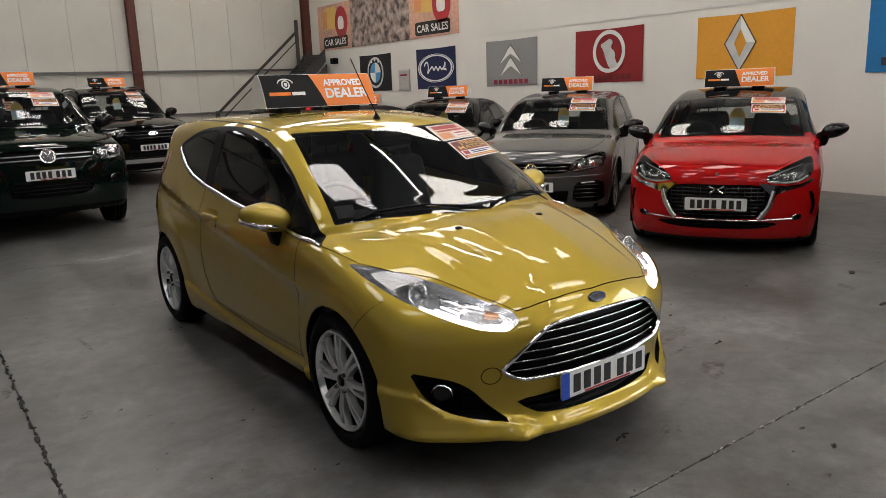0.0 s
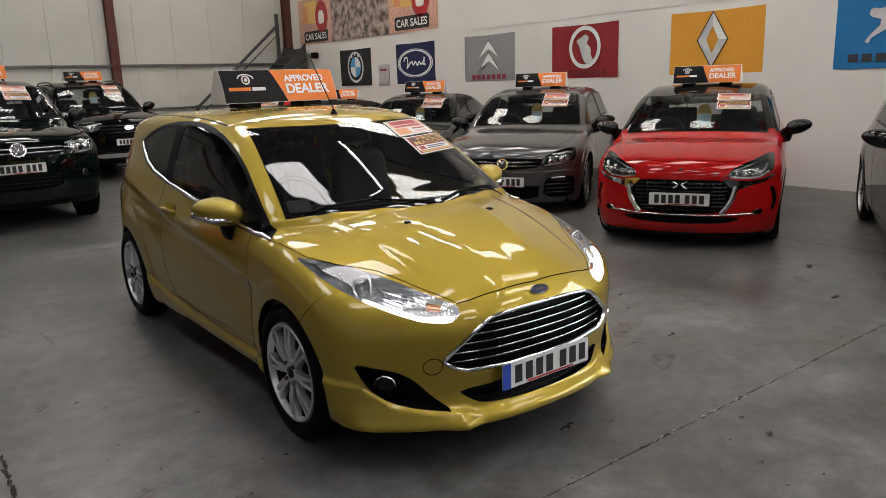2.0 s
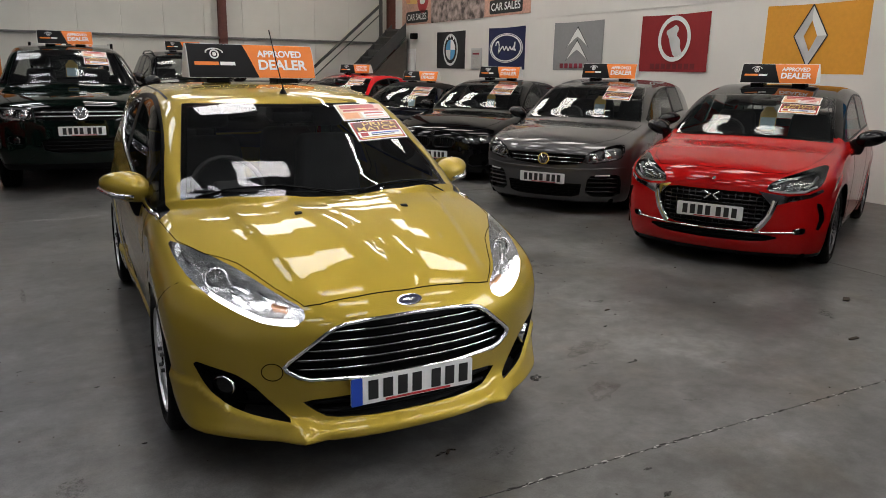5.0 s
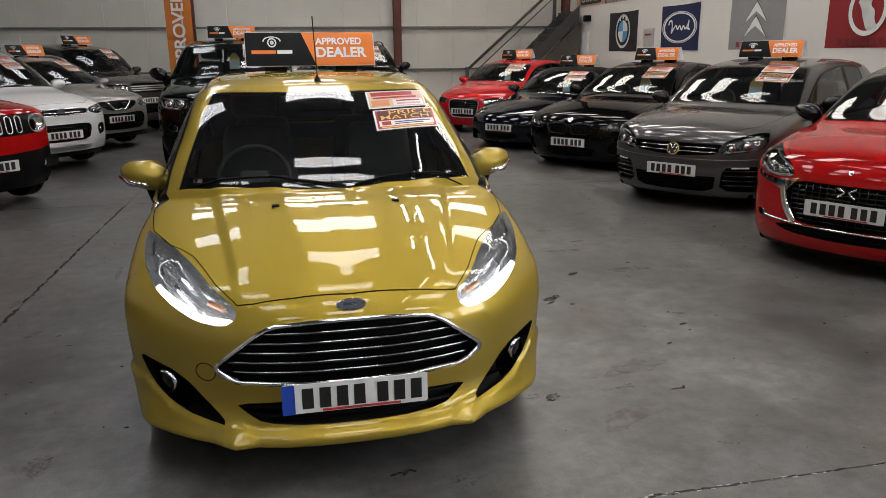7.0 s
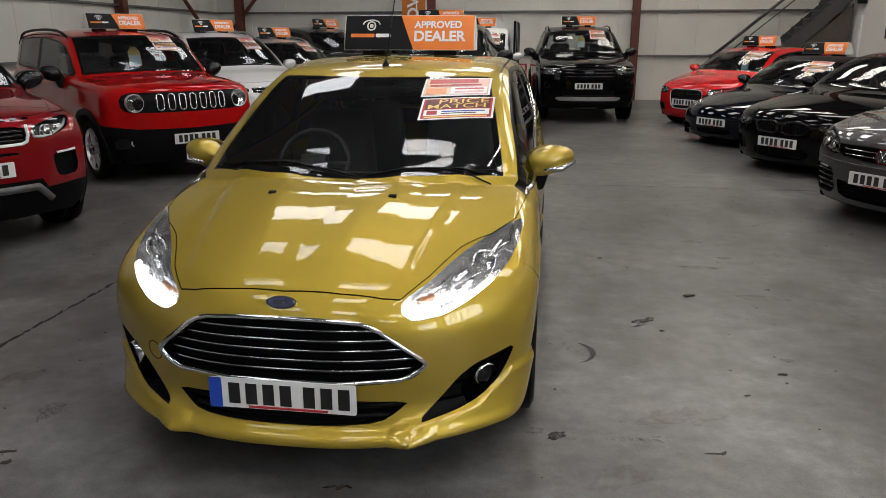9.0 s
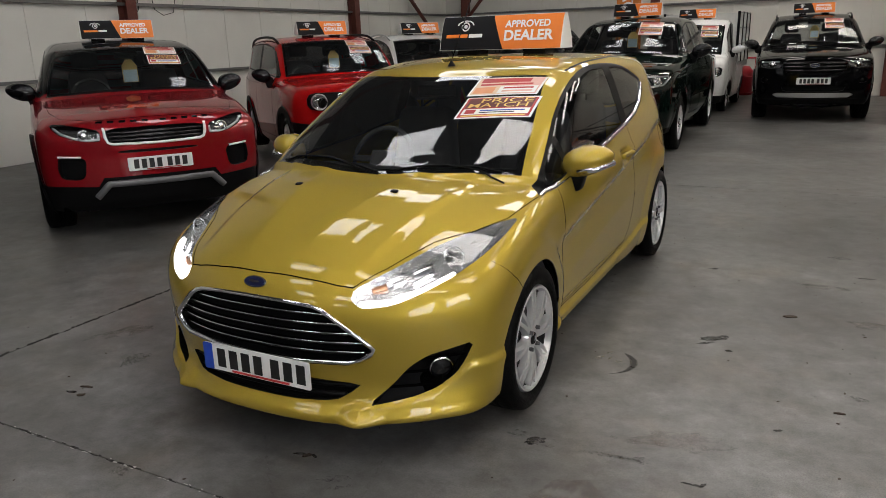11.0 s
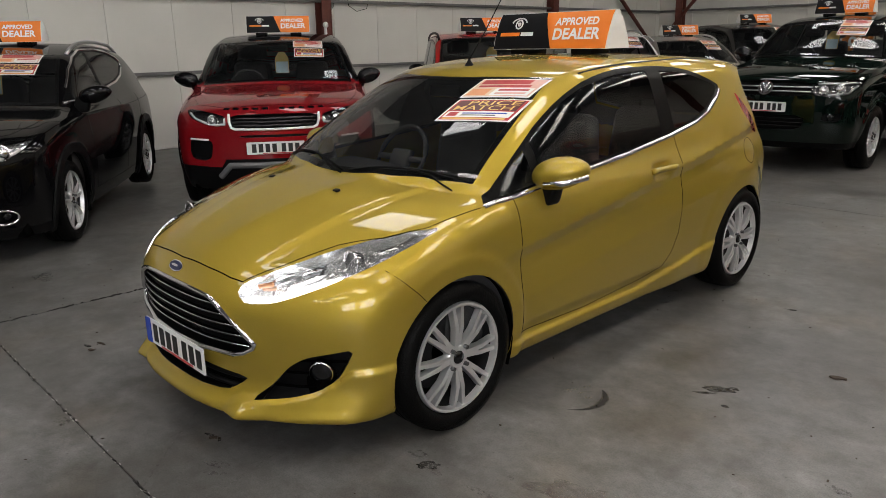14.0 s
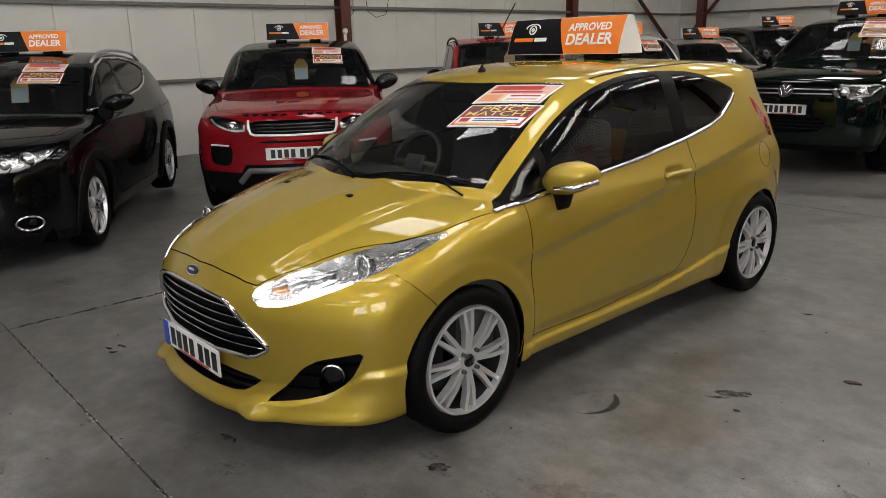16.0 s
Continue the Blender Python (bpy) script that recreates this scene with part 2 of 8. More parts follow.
def lettering(text, height, width=None, thick=0.002, bold=0.0):
    """Letters in the (x, z) plane, facing -y, centred, as a bmesh."""
    cu = bpy.data.curves.new("letters", "FONT")
    cu.body, cu.size, cu.align_x, cu.align_y, cu.extrude, cu.offset = text, 1.0, "CENTER", "CENTER", 0.0, bold
    ob = new("letters", cu)
    me = bpy.data.meshes.new_from_object(ob.evaluated_get(bpy.context.evaluated_depsgraph_get()))
    bpy.data.objects.remove(ob)
    bpy.data.curves.remove(cu)
    bm = bmesh.new()
    bm.from_mesh(me)
    bpy.data.meshes.remove(me)
    xs, ys = [v.co.x for v in bm.verts], [v.co.y for v in bm.verts]
    k = height / (max(ys) - min(ys))
    kx = width / (max(xs) - min(xs)) if width else k
    mx, my = (max(xs) + min(xs)) / 2, (max(ys) + min(ys)) / 2
    for v in bm.verts:
        v.co = ((v.co.x - mx) * kx, -thick, (v.co.y - my) * k)
    return bm


# ---- car body surfaces ----
def curve(pts):
    """A smooth curve through points without overshoot, as a fast table."""
    p = np.array(pts, float)
    x, y = p[:, 0], p[:, 1]
    h, d = np.diff(x), np.diff(y) / np.diff(x)
    m = np.zeros(len(x))
    m[0], m[-1] = d[0], d[-1]
    for i in range(1, len(x) - 1):
        if d[i - 1] * d[i] > 0:
            w1, w2 = 2 * h[i] + h[i - 1], h[i] + 2 * h[i - 1]
            m[i] = (w1 + w2) / (w1 / d[i - 1] + w2 / d[i])
    t = np.linspace(x[0], x[-1], 1500)
    k = np.clip(np.searchsorted(x, t) - 1, 0, len(x) - 2)
    s = (t - x[k]) / h[k]
    v = (1 + 2 * s) * (1 - s) ** 2 * y[k] + s * (1 - s) ** 2 * h[k] * m[k] + s * s * (3 - 2 * s) * y[k + 1] + s * s * (s - 1) * h[k] * m[k + 1]
    return lambda q: np.interp(q, t, v)


def smax(a, b, k):
    h = np.maximum(k - np.abs(a - b), 0) / k
    return np.maximum(a, b) + h * h * k * 0.25


def step(a, b, x):
    t = np.clip((x - a) / (b - a), 0, 1)
    return t * t * (3 - 2 * t)


def body_field(s):
    """The body as a field: negative inside. Front at y = 0, tail at y = length, middle at x = 0."""
    top, nose, tail, side, plan = (curve(s[k]) for k in ("top", "nose", "tail", "side", "plan"))
    slope = lambda y: (top(y + 0.02) - top(y - 0.02)) / 0.04
    hw, length = s["half"], s["length"]
    axles, arch, wz = s["axles"], s["arch"], s["wheel"]
    flare = s.get("flare", 0.012)
    extra = s.get("extra")

    def field(x, y, z):
        x = np.abs(x)
        yb = y - s["bow"] * x * x
        over = s["top_extra"](x, y) if "top_extra" in s else 0.0
        a = (z - top(yb) - over + s["crown"] * x * x) / np.sqrt(1 + slope(yb) ** 2)
        w = side(z) + plan(y)
        for ya in axles:
            r = np.sqrt((y - ya) ** 2 + (z - wz) ** 2)
            w = w + flare * (1 - step(arch + 0.03, arch + 0.12, r))
        if extra:
            w = w + extra(x, y, z)
        b = (x - w) / np.sqrt(1 + np.where(z > s["belt"], s["tumble"] ** 2, 0))
        q = np.minimum(x / hw, 1.15)
        f = nose(z) + s["fbow"] * q ** s["fpow"] + (s["front_extra"](x, z) if "front_extra" in s else 0.0)
        c = (f - y) / np.sqrt(1 + (s["fbow"] * s["fpow"] * q ** (s["fpow"] - 1) / hw) ** 2)
        r = tail(z) + s.get("rbow", 0.18) * q ** 3.0
        d = (y - (length - r)) / np.sqrt(1 + (s.get("rbow", 0.18) * 3 * q * q / hw) ** 2)
        e = s["clear"] - z + 0 * x
        out = smax(a, b, s.get("kside", 0.10))
        out = smax(out, c, s.get("kfront", 0.10))
        out = smax(out, d, 0.10)
        return smax(out, e, 0.05)

    return field


def gradient(field, p, h=0.003):
    g = np.stack([field(*(p + h * e).T) - field(*(p - h * e).T) for e in np.eye(3)], 1)
    return g


def normals_of(field, p):
    g = gradient(field, np.asarray(p, float).reshape(-1, 3))
    return g / np.maximum(np.linalg.norm(g, axis=1, keepdims=True), 1e-9)


def settle(field, p, rounds=4):
    for _ in range(rounds):
        g = gradient(field, p)
        p = p - (field(*p.T) / np.maximum((g / 0.006 * g / 0.006).sum(1), 0.05))[:, None] * (g / 0.006)
    return p


def polygonise(field, lo, hi, h):
    """Quads on the surface of a field, on a grid of step h."""
    nx = int(math.ceil(hi[0] / h)) + 1
    xs = (np.arange(2 * nx) - nx + 0.5) * h
    ys, zs = np.arange(lo[1], hi[1] + h, h), np.arange(lo[2], hi[2] + h, h)
    half = field(xs[nx:, None, None], ys[None, :, None], zs[None, None, :])
    half = np.broadcast_to(half, (nx, len(ys), len(zs)))
    v = np.concatenate([half[::-1], half], 0)
    s = v < 0
    total = np.zeros(tuple(n - 1 for n in v.shape), np.int8)
    corners = [(i, j, k) for i in (0, 1) for j in (0, 1) for k in (0, 1)]
    n0, n1, n2 = total.shape
    for i, j, k in corners:
        total += s[i : i + n0, j : j + n1, k : k + n2]
    idx = np.argwhere((total > 0) & (total < 8))
    number = -np.ones(total.shape, int)
    number[tuple(idx.T)] = np.arange(len(idx))
    acc, cnt = np.zeros((len(idx), 3)), np.zeros(len(idx))
    for a in corners:
        for ax in range(3):
            if a[ax]:
                continue
            b = tuple(1 if q == ax else a[q] for q in range(3))
            va = v[tuple((idx + a).T)]
            vb = v[tuple((idx + b).T)]
            m = (va < 0) != (vb < 0)
            t = np.where(m, va / np.where(m, va - vb, 1), 0)
            acc += np.where(m[:, None], np.array(a) + t[:, None] * (np.array(b) - np.array(a)), 0)
            cnt += m
    pos = idx + acc / cnt[:, None]
    verts = np.stack([xs[0] + pos[:, 0] * h, ys[0] + pos[:, 1] * h, zs[0] + pos[:, 2] * h], 1)
    faces = []
    for ax in range(3):
        o = [q for q in range(3) if q != ax]
        sl = [slice(1, -1)] * 3
        sl[ax] = slice(0, -1)
        sa = s[tuple(sl)]
        sl[ax] = slice(1, None)
        sb = s[tuple(sl)]
        e = np.argwhere(sa != sb)
        flip = sa[tuple(e.T)]
        c = np.array(e)
        c[:, o[0]] += 1
        c[:, o[1]] += 1
        quad = []
        for du, dv in ((1, 1), (0, 1), (0, 0), (1, 0)):
            cc = c.copy()
            cc[:, o[0]] -= du
            cc[:, o[1]] -= dv
            quad.append(number[tuple(cc.T)])
        q = np.stack(quad, 1)
        if ax == 1:
            flip = ~flip
        q[~flip] = q[~flip][:, ::-1]
        faces.append(q)
    faces = np.concatenate(faces)
    faces = faces[(faces >= 0).all(1)]
    return settle(field, verts), faces


def inside(poly, pts):
    """Which points lie in the polygon."""
    p, q = np.asarray(poly, float), np.asarray(pts, float).reshape(-1, 2)
    hit = np.zeros(len(q), bool)
    for (x0, y0), (x1, y1) in zip(p, np.roll(p, -1, 0)):
        c = (y0 > q[:, 1]) != (y1 > q[:, 1])
        with np.errstate(divide="ignore", invalid="ignore"):
            hit ^= c & (q[:, 0] < (x1 - x0) * (q[:, 1] - y0) / (y1 - y0) + x0)
    return hit


class Skin:
    """A body surface from which panels are cut along outlines."""

    AXES = {"front": (0, 2, 1, -1), "rear": (0, 2, 1, 1), "side": (1, 2, 0, 0), "top": (0, 1, 2, 1)}

    def __init__(self, field, h, v, f):
        self.field, self.h = field, h
        self.bm = bmesh.new()
        vs = [self.bm.verts.new(p) for p in v]
        for q in f:
            if len(set(q)) == len(q):
                try:
                    self.bm.faces.new([vs[i] for i in q])
                except ValueError:
                    pass
        self.bm.normal_update()

    def cut(self, poly, view, sign=1, lim=0.12, zmin=None):
        """Cuts the outline out of the surface and returns its vertices and faces. view: front, rear, side or top; sign: the side."""
        a, b, c, s = self.AXES[view]
        s = s or sign
        poly = [(float(p), float(q)) for p, q in poly]
        lo, hi = np.min(poly, 0) - 1.5 * self.h, np.max(poly, 0) + 1.5 * self.h
        pool = []
        for f in self.bm.faces:
            m = f.calc_center_median()
            if lo[0] < m[a] < hi[0] and lo[1] < m[b] < hi[1] and f.normal[c] * s > lim and (view != "side" or m[0] * s > 0.2) and (zmin is None or m[2] > zmin):
                pool.append(f)
        faces = set(pool)
        n = len(poly)
        for i in range(n):
            p, q = poly[i], poly[(i + 1) % n]
            d = (q[0] - p[0], q[1] - p[1])
            if abs(d[0]) + abs(d[1]) < 1e-6:
                continue
            el = (min(p[0], q[0]) - self.h, min(p[1], q[1]) - self.h, max(p[0], q[0]) + self.h, max(p[1], q[1]) + self.h)
            near = []
            for f in faces:
                m = f.calc_center_median()
                if el[0] < m[a] < el[2] and el[1] < m[b] < el[3]:
                    near.append(f)
            if not near:
                continue
            co, no = [0.0] * 3, [0.0] * 3
            co[a], co[b], no[a], no[b] = p[0], p[1], d[1], -d[0]
            geom = set(near)
            for f in near:
                geom.update(f.edges)
                geom.update(f.verts)
            r = bmesh.ops.bisect_plane(self.bm, geom=list(geom), dist=1e-5, plane_co=co, plane_no=no)
            faces.update(g for g in r["geom"] if isinstance(g, bmesh.types.BMFace))
            faces = {f for f in faces if f.is_valid}
        faces = list(faces)
        mid = np.array([f.calc_center_median()[:] for f in faces])
        if not len(mid):
            return np.zeros((0, 3)), []
        keep = inside(poly, mid[:, [a, b]])
        chosen = [f for f, k in zip(faces, keep) if k]
        index, verts, out = {}, [], []
        for f in chosen:
            row = []
            for v in f.verts:
                if v not in index:
                    index[v] = len(verts)
                    verts.append(v.co[:])
                row.append(index[v])
            out.append(row)
        bmesh.ops.delete(self.bm, geom=chosen, context="FACES")
        return np.array(verts).reshape(-1, 3), out

    def panel(self, name, cutout, material, parent, inset=0.0, label="", fold=0.0):
        """A cut panel as an object, moved inwards by inset."""
        v, f = cutout
        if not len(v):
            return None
        n = normals_of(self.field, v)
        return mesh_object(name, v - n * inset, f, material, parent, n, label=label)

    def rest(self):
        self.bm.verts.index_update()
        v = np.array([p.co[:] for p in self.bm.verts])
        f = [[q.index for q in p.verts] for p in self.bm.faces]
        self.bm.free()
        return v, f

    def on(self, pts, view, sign=1, out=0.0):
        """Points of the surface under outline points, raised by out."""
        a, b, c, s = self.AXES[view]
        s = s or sign
        p = np.asarray(pts, float).reshape(-1, 2)
        n = len(p)
        far = {0: (1.3, 0.0), 1: (-0.4, 2.2) if s < 0 else (6.2, 2.2), 2: (2.3, 0.2)}[c]
        start, end = (far[0] * (s if c == 0 else 1), far[1])
        t = np.linspace(start, end, 160)
        g = np.zeros((n, len(t), 3))
        g[:, :, a], g[:, :, b], g[:, :, c] = p[:, :1], p[:, 1:], t
        v = self.field(g[..., 0], g[..., 1], g[..., 2])
        k = np.argmax(v < 0, 1)
        k = np.where((v < 0).any(1), np.maximum(k, 1), len(t) - 1)
        lo, hi = t[k - 1], t[k]
        q = np.zeros((n, 3))
        q[:, a], q[:, b] = p[:, 0], p[:, 1]
        for _ in range(30):
            mid = (lo + hi) / 2
            q[:, c] = mid
            ins = self.field(*q.T) < 0
            hi, lo = np.where(ins, mid, hi), np.where(ins, lo, mid)
        return q + normals_of(self.field, q) * out if out else q

    def line(self, pts, view, sign=1, out=0.001, gap=0.025):
        """A polyline on the surface, with points closer than gap."""
        fine = []
        for p, q in zip(pts, pts[1:]):
            k = max(1, int(math.dist(p, q) / gap))
            fine += [(p[0] + (q[0] - p[0]) * i / k, p[1] + (q[1] - p[1]) * i / k) for i in range(k)]
        fine.append(pts[-1])
        return self.on(fine, view, sign, out)


def strip(field, pts, width, high):
    """A flat ribbon along points of a surface, as a bmesh."""
    bm = bmesh.new()
    pts = np.asarray(pts)
    n = normals_of(field, pts)
    d = np.gradient(pts, axis=0)
    w = np.cross(n, d)
    w /= np.maximum(np.linalg.norm(w, axis=1, keepdims=True), 1e-9)
    rows = []
    for p, u, m in zip(pts, w, n):
        rows.append([bm.verts.new(p + u * width / 2 * k + m * h) for k, h in ((-1, -0.002), (-0.8, high), (0.8, high), (1, -0.002))])
    for a, b in zip(rows, rows[1:]):
        for k in range(3):
            bm.faces.new((a[k], a[k + 1], b[k + 1], b[k]))
    return bm


def smooth_outline(pts, rounds=2, closed=True):
    """Corner-cut outline."""
    p = [tuple(q) for q in pts]
    for _ in range(rounds):
        out = []
        n = len(p)
        for i in range(n if closed else n - 1):
            a, b = p[i], p[(i + 1) % n]
            out += [(a[0] * 0.8 + b[0] * 0.2, a[1] * 0.8 + b[1] * 0.2), (a[0] * 0.2 + b[0] * 0.8, a[1] * 0.2 + b[1] * 0.8)]
        p = out if closed else [p[0]] + out + [p[-1]]
    return p


def mirrored(poly):
    return [(-x, z) for x, z in poly]

# ---- the hall ----
def wall_material(name, color, dirt=0.12):
    m, nt, b = nodes_of(name)
    tc = nt.nodes.new("ShaderNodeTexCoord")
    n = nt.nodes.new("ShaderNodeTexNoise")
    n.inputs["Scale"].default_value, n.inputs["Detail"].default_value = 0.9, 8
    n2 = nt.nodes.new("ShaderNodeTexNoise")
    n2.inputs["Scale"].default_value, n2.inputs["Detail"].default_value = 60, 4
    r = nt.nodes.new("ShaderNodeValToRGB")
    r.color_ramp.elements[0].position, r.color_ramp.elements[1].position = 0.3, 0.65
    r.color_ramp.elements[0].color = (*[c * (1 - dirt) for c in color], 1)
    r.color_ramp.elements[1].color = (*color, 1)
    nt.links.new(tc.outputs["Object"], n.inputs["Vector"])
    nt.links.new(tc.outputs["Object"], n2.inputs["Vector"])
    nt.links.new(n.outputs["Fac"], r.inputs["Fac"])
    nt.links.new(r.outputs["Color"], b.inputs["Base Color"])
    bp = nt.nodes.new("ShaderNodeBump")
    bp.inputs["Strength"].default_value, bp.inputs["Distance"].default_value = 0.15, 0.004
    nt.links.new(n2.outputs["Fac"], bp.inputs["Height"])
    nt.links.new(bp.outputs["Normal"], b.inputs["Normal"])
    b.inputs["Roughness"].default_value = 0.55
    return m


def concrete(name):
    """Worn power-floated concrete: cloudy grey with brown patches, dark spots and worn gloss."""
    m, nt, b = nodes_of(name)
    tc = nt.nodes.new("ShaderNodeTexCoord")

    def noise_at(scale, detail, rough=0.6):
        n = nt.nodes.new("ShaderNodeTexNoise")
        n.inputs["Scale"].default_value, n.inputs["Detail"].default_value, n.inputs["Roughness"].default_value = scale, detail, rough
        nt.links.new(tc.outputs["Object"], n.inputs["Vector"])
        return n.outputs["Fac"]

    def ramp(fac, a, b_, ca, cb):
        r = nt.nodes.new("ShaderNodeValToRGB")
        r.color_ramp.elements[0].position, r.color_ramp.elements[1].position = a, b_
        r.color_ramp.elements[0].color, r.color_ramp.elements[1].color = (*ca, 1), (*cb, 1)
        nt.links.new(fac, r.inputs["Fac"])
        return r.outputs["Color"]

    def mix(kind, fac, a, c):
        x = nt.nodes.new("ShaderNodeMix")
        x.data_type, x.blend_type = "RGBA", kind
        if isinstance(fac, float):
            x.inputs["Factor"].default_value = fac
        else:
            nt.links.new(fac, x.inputs["Factor"])
        nt.links.new(a, x.inputs["A"])
        nt.links.new(c, x.inputs["B"])
        return x.outputs["Result"]

    base = ramp(noise_at(0.55, 9), 0.32, 0.68, (0.104, 0.104, 0.103), (0.250, 0.249, 0.245))
    fine = ramp(noise_at(6, 10, 0.72), 0.30, 0.64, (0.44, 0.43, 0.42), (1.0, 1.0, 1.0))
    grit = ramp(noise_at(160, 3), 0.28, 0.58, (0.66, 0.66, 0.66), (1.0, 1.0, 1.0))
    brown = ramp(noise_at(1.9, 7, 0.65), 0.50, 0.72, (1, 1, 1), (0.88, 0.76, 0.62))
    spots = ramp(noise_at(6.5, 5, 0.75), 0.68, 0.76, (1, 1, 1), (0.45, 0.42, 0.40))
    specks = ramp(noise_at(42, 3, 0.6), 0.70, 0.75, (1, 1, 1), (0.45, 0.43, 0.41))
    streaks = ramp(noise_at(1.1, 8, 0.8), 0.42, 0.62, (0.68, 0.67, 0.65), (1, 1, 1))
    pale = ramp(noise_at(3.1, 7, 0.7), 0.64, 0.74, (1, 1, 1), (1.22, 1.20, 1.17))
    c = mix("MULTIPLY", 1.0, base, fine)
    c = mix("MULTIPLY", 1.0, c, grit)
    c = mix("MULTIPLY", 0.8, c, brown)
    c = mix("MULTIPLY", 0.8, c, spots)
    c = mix("MULTIPLY", 0.8, c, pale)
    c = mix("MULTIPLY", 0.9, c, specks)
    c = mix("MULTIPLY", 0.9, c, streaks)
    nt.links.new(c, b.inputs["Base Color"])
    rr = nt.nodes.new("ShaderNodeMapRange")
    rr.inputs["To Min"].default_value, rr.inputs["To Max"].default_value = 0.20, 0.56
    nt.links.new(noise_at(2.2, 6), rr.inputs["Value"])
    nt.links.new(rr.outputs[0], b.inputs["Roughness"])
    bp = nt.nodes.new("ShaderNodeBump")
    bp.inputs["Strength"].default_value, bp.inputs["Distance"].default_value = 0.12, 0.004
    nt.links.new(noise_at(45, 6), bp.inputs["Height"])
    nt.links.new(bp.outputs["Normal"], b.inputs["Normal"])
    return m


def ribbed_glow(name, color, strength):
    """Daylight through a ribbed translucent sheet."""
    m = glow(name, color, strength)
    nt = m.node_tree
    e = nt.nodes["Emission"]
    tc = nt.nodes.new("ShaderNodeTexCoord")
    w = nt.nodes.new("ShaderNodeTexWave")
    w.bands_direction = "Y"
    w.inputs["Scale"].default_value, w.inputs["Distortion"].default_value = 1.6, 0.6
    r = nt.nodes.new("ShaderNodeMapRange")
    r.inputs["To Min"].default_value, r.inputs["To Max"].default_value = strength * 0.75, strength * 1.15
    nt.links.new(tc.outputs["Object"], w.inputs["Vector"])
    nt.links.new(w.outputs["Fac"], r.inputs["Value"])
    nt.links.new(r.outputs[0], e.inputs["Strength"])
    return m


FLOOR_MAT = concrete("worn concrete")
CLAD = wall_material("cladding panel", (0.70, 0.69, 0.635), dirt=0.10)
PLASTER = wall_material("painted plaster", (0.74, 0.72, 0.68), dirt=0.06)
DARK_WALL = plain("dark shutter", (0.035, 0.036, 0.04), 0.5, grain=0.2, scale=6)
STEEL_RED = plain("red oxide steel", (0.115, 0.030, 0.020), 0.5, grain=0.25, scale=30)
STEEL_GREY = plain("galvanised steel", (0.17, 0.17, 0.165), 0.45, metal=0.4, grain=0.2, scale=20)
STAIR = plain("dark grey steel paint", (0.060, 0.060, 0.060), 0.5, grain=0.2, scale=20)
ROOF_MAT = plain("roof sheet", (0.12, 0.12, 0.12), 0.6, grain=0.1, scale=10)
ROOFLIGHT = ribbed_glow("translucent rooflight", (1.0, 0.945, 0.91), 10.8)
# same glow tinted warm to colour the light at the east and north
WARM_LIGHT = ribbed_glow("yellowed rooflight", (1.0, 0.93, 0.83), 10.8)
# weaker glow, set to keep the west side of the hall darker
DIM_LIGHT = ribbed_glow("grimy rooflight", (0.96, 0.95, 0.95), 7.4)
TUBE_GLOW = glow("fluorescent tube", (1.0, 0.96, 0.90), 22.0)
WX, EX, SY, NY, ROOF = -6.2, 10.18, -9.0, 20.2, 6.6

floor = part("floor", boxed(WX - 0.2, EX + 0.2, SY - 0.2, NY + 0.2, -0.3, -0.012), INK)
tagged(floor, "worn grey concrete floor with saw-cut joints", "floor", kind="structure")
JX, JY = [WX - 0.2, 0.36, 6.9, EX + 0.2], [SY - 0.2, -4.6, 1.65, 7.9, 14.1, NY + 0.2]
for x0, x1 in zip(JX, JX[1:]):
    for y0, y1 in zip(JY, JY[1:]):
        bay = part("slab", boxed(x0 + 0.003, x1 - 0.003, y0 + 0.003, y1 - 0.003, -0.02, 0.0, bevel=0.002), FLOOR_MAT, floor)


def wall_block(name, x0, x1, y0, y1, mat, label):
    return tagged(part(name, boxed(x0, x1, y0, y1, -0.3, ROOF + 0.3), mat), label, "wall", kind="structure")


wall_north = wall_block("wall_north", WX - 0.2, EX + 0.2, NY + 0.05, NY + 0.25, CLAD, "off-white insulated cladding wall")
wall_west = wall_block("wall_west", WX - 0.25, WX - 0.05, SY - 0.2, NY + 0.2, CLAD, "off-white insulated cladding wall")
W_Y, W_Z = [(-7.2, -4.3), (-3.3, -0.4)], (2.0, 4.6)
bm = boxed(EX, EX + 0.2, SY - 0.2, W_Y[0][0], -0.3, ROOF + 0.3)
box(bm, EX, EX + 0.2, W_Y[0][1], W_Y[1][0], -0.3, ROOF + 0.3)
box(bm, EX, EX + 0.2, W_Y[1][1], NY + 0.05, -0.3, ROOF + 0.3)
for y0, y1 in W_Y:
    box(bm, EX, EX + 0.2, y0, y1, -0.3, W_Z[0])
    box(bm, EX, EX + 0.2, y0, y1, W_Z[1], ROOF + 0.3)
wall_east = tagged(part("wall_east", bm, PLASTER), "white painted plaster wall", "wall", kind="structure")
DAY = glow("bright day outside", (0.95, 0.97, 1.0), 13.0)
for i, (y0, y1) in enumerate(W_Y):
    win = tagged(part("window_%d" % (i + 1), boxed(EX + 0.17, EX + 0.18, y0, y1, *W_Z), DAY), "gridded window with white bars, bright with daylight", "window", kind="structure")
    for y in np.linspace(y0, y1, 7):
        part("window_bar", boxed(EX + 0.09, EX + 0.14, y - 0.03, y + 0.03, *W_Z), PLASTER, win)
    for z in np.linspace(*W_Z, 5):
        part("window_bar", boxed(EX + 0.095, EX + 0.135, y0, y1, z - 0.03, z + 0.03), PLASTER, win)
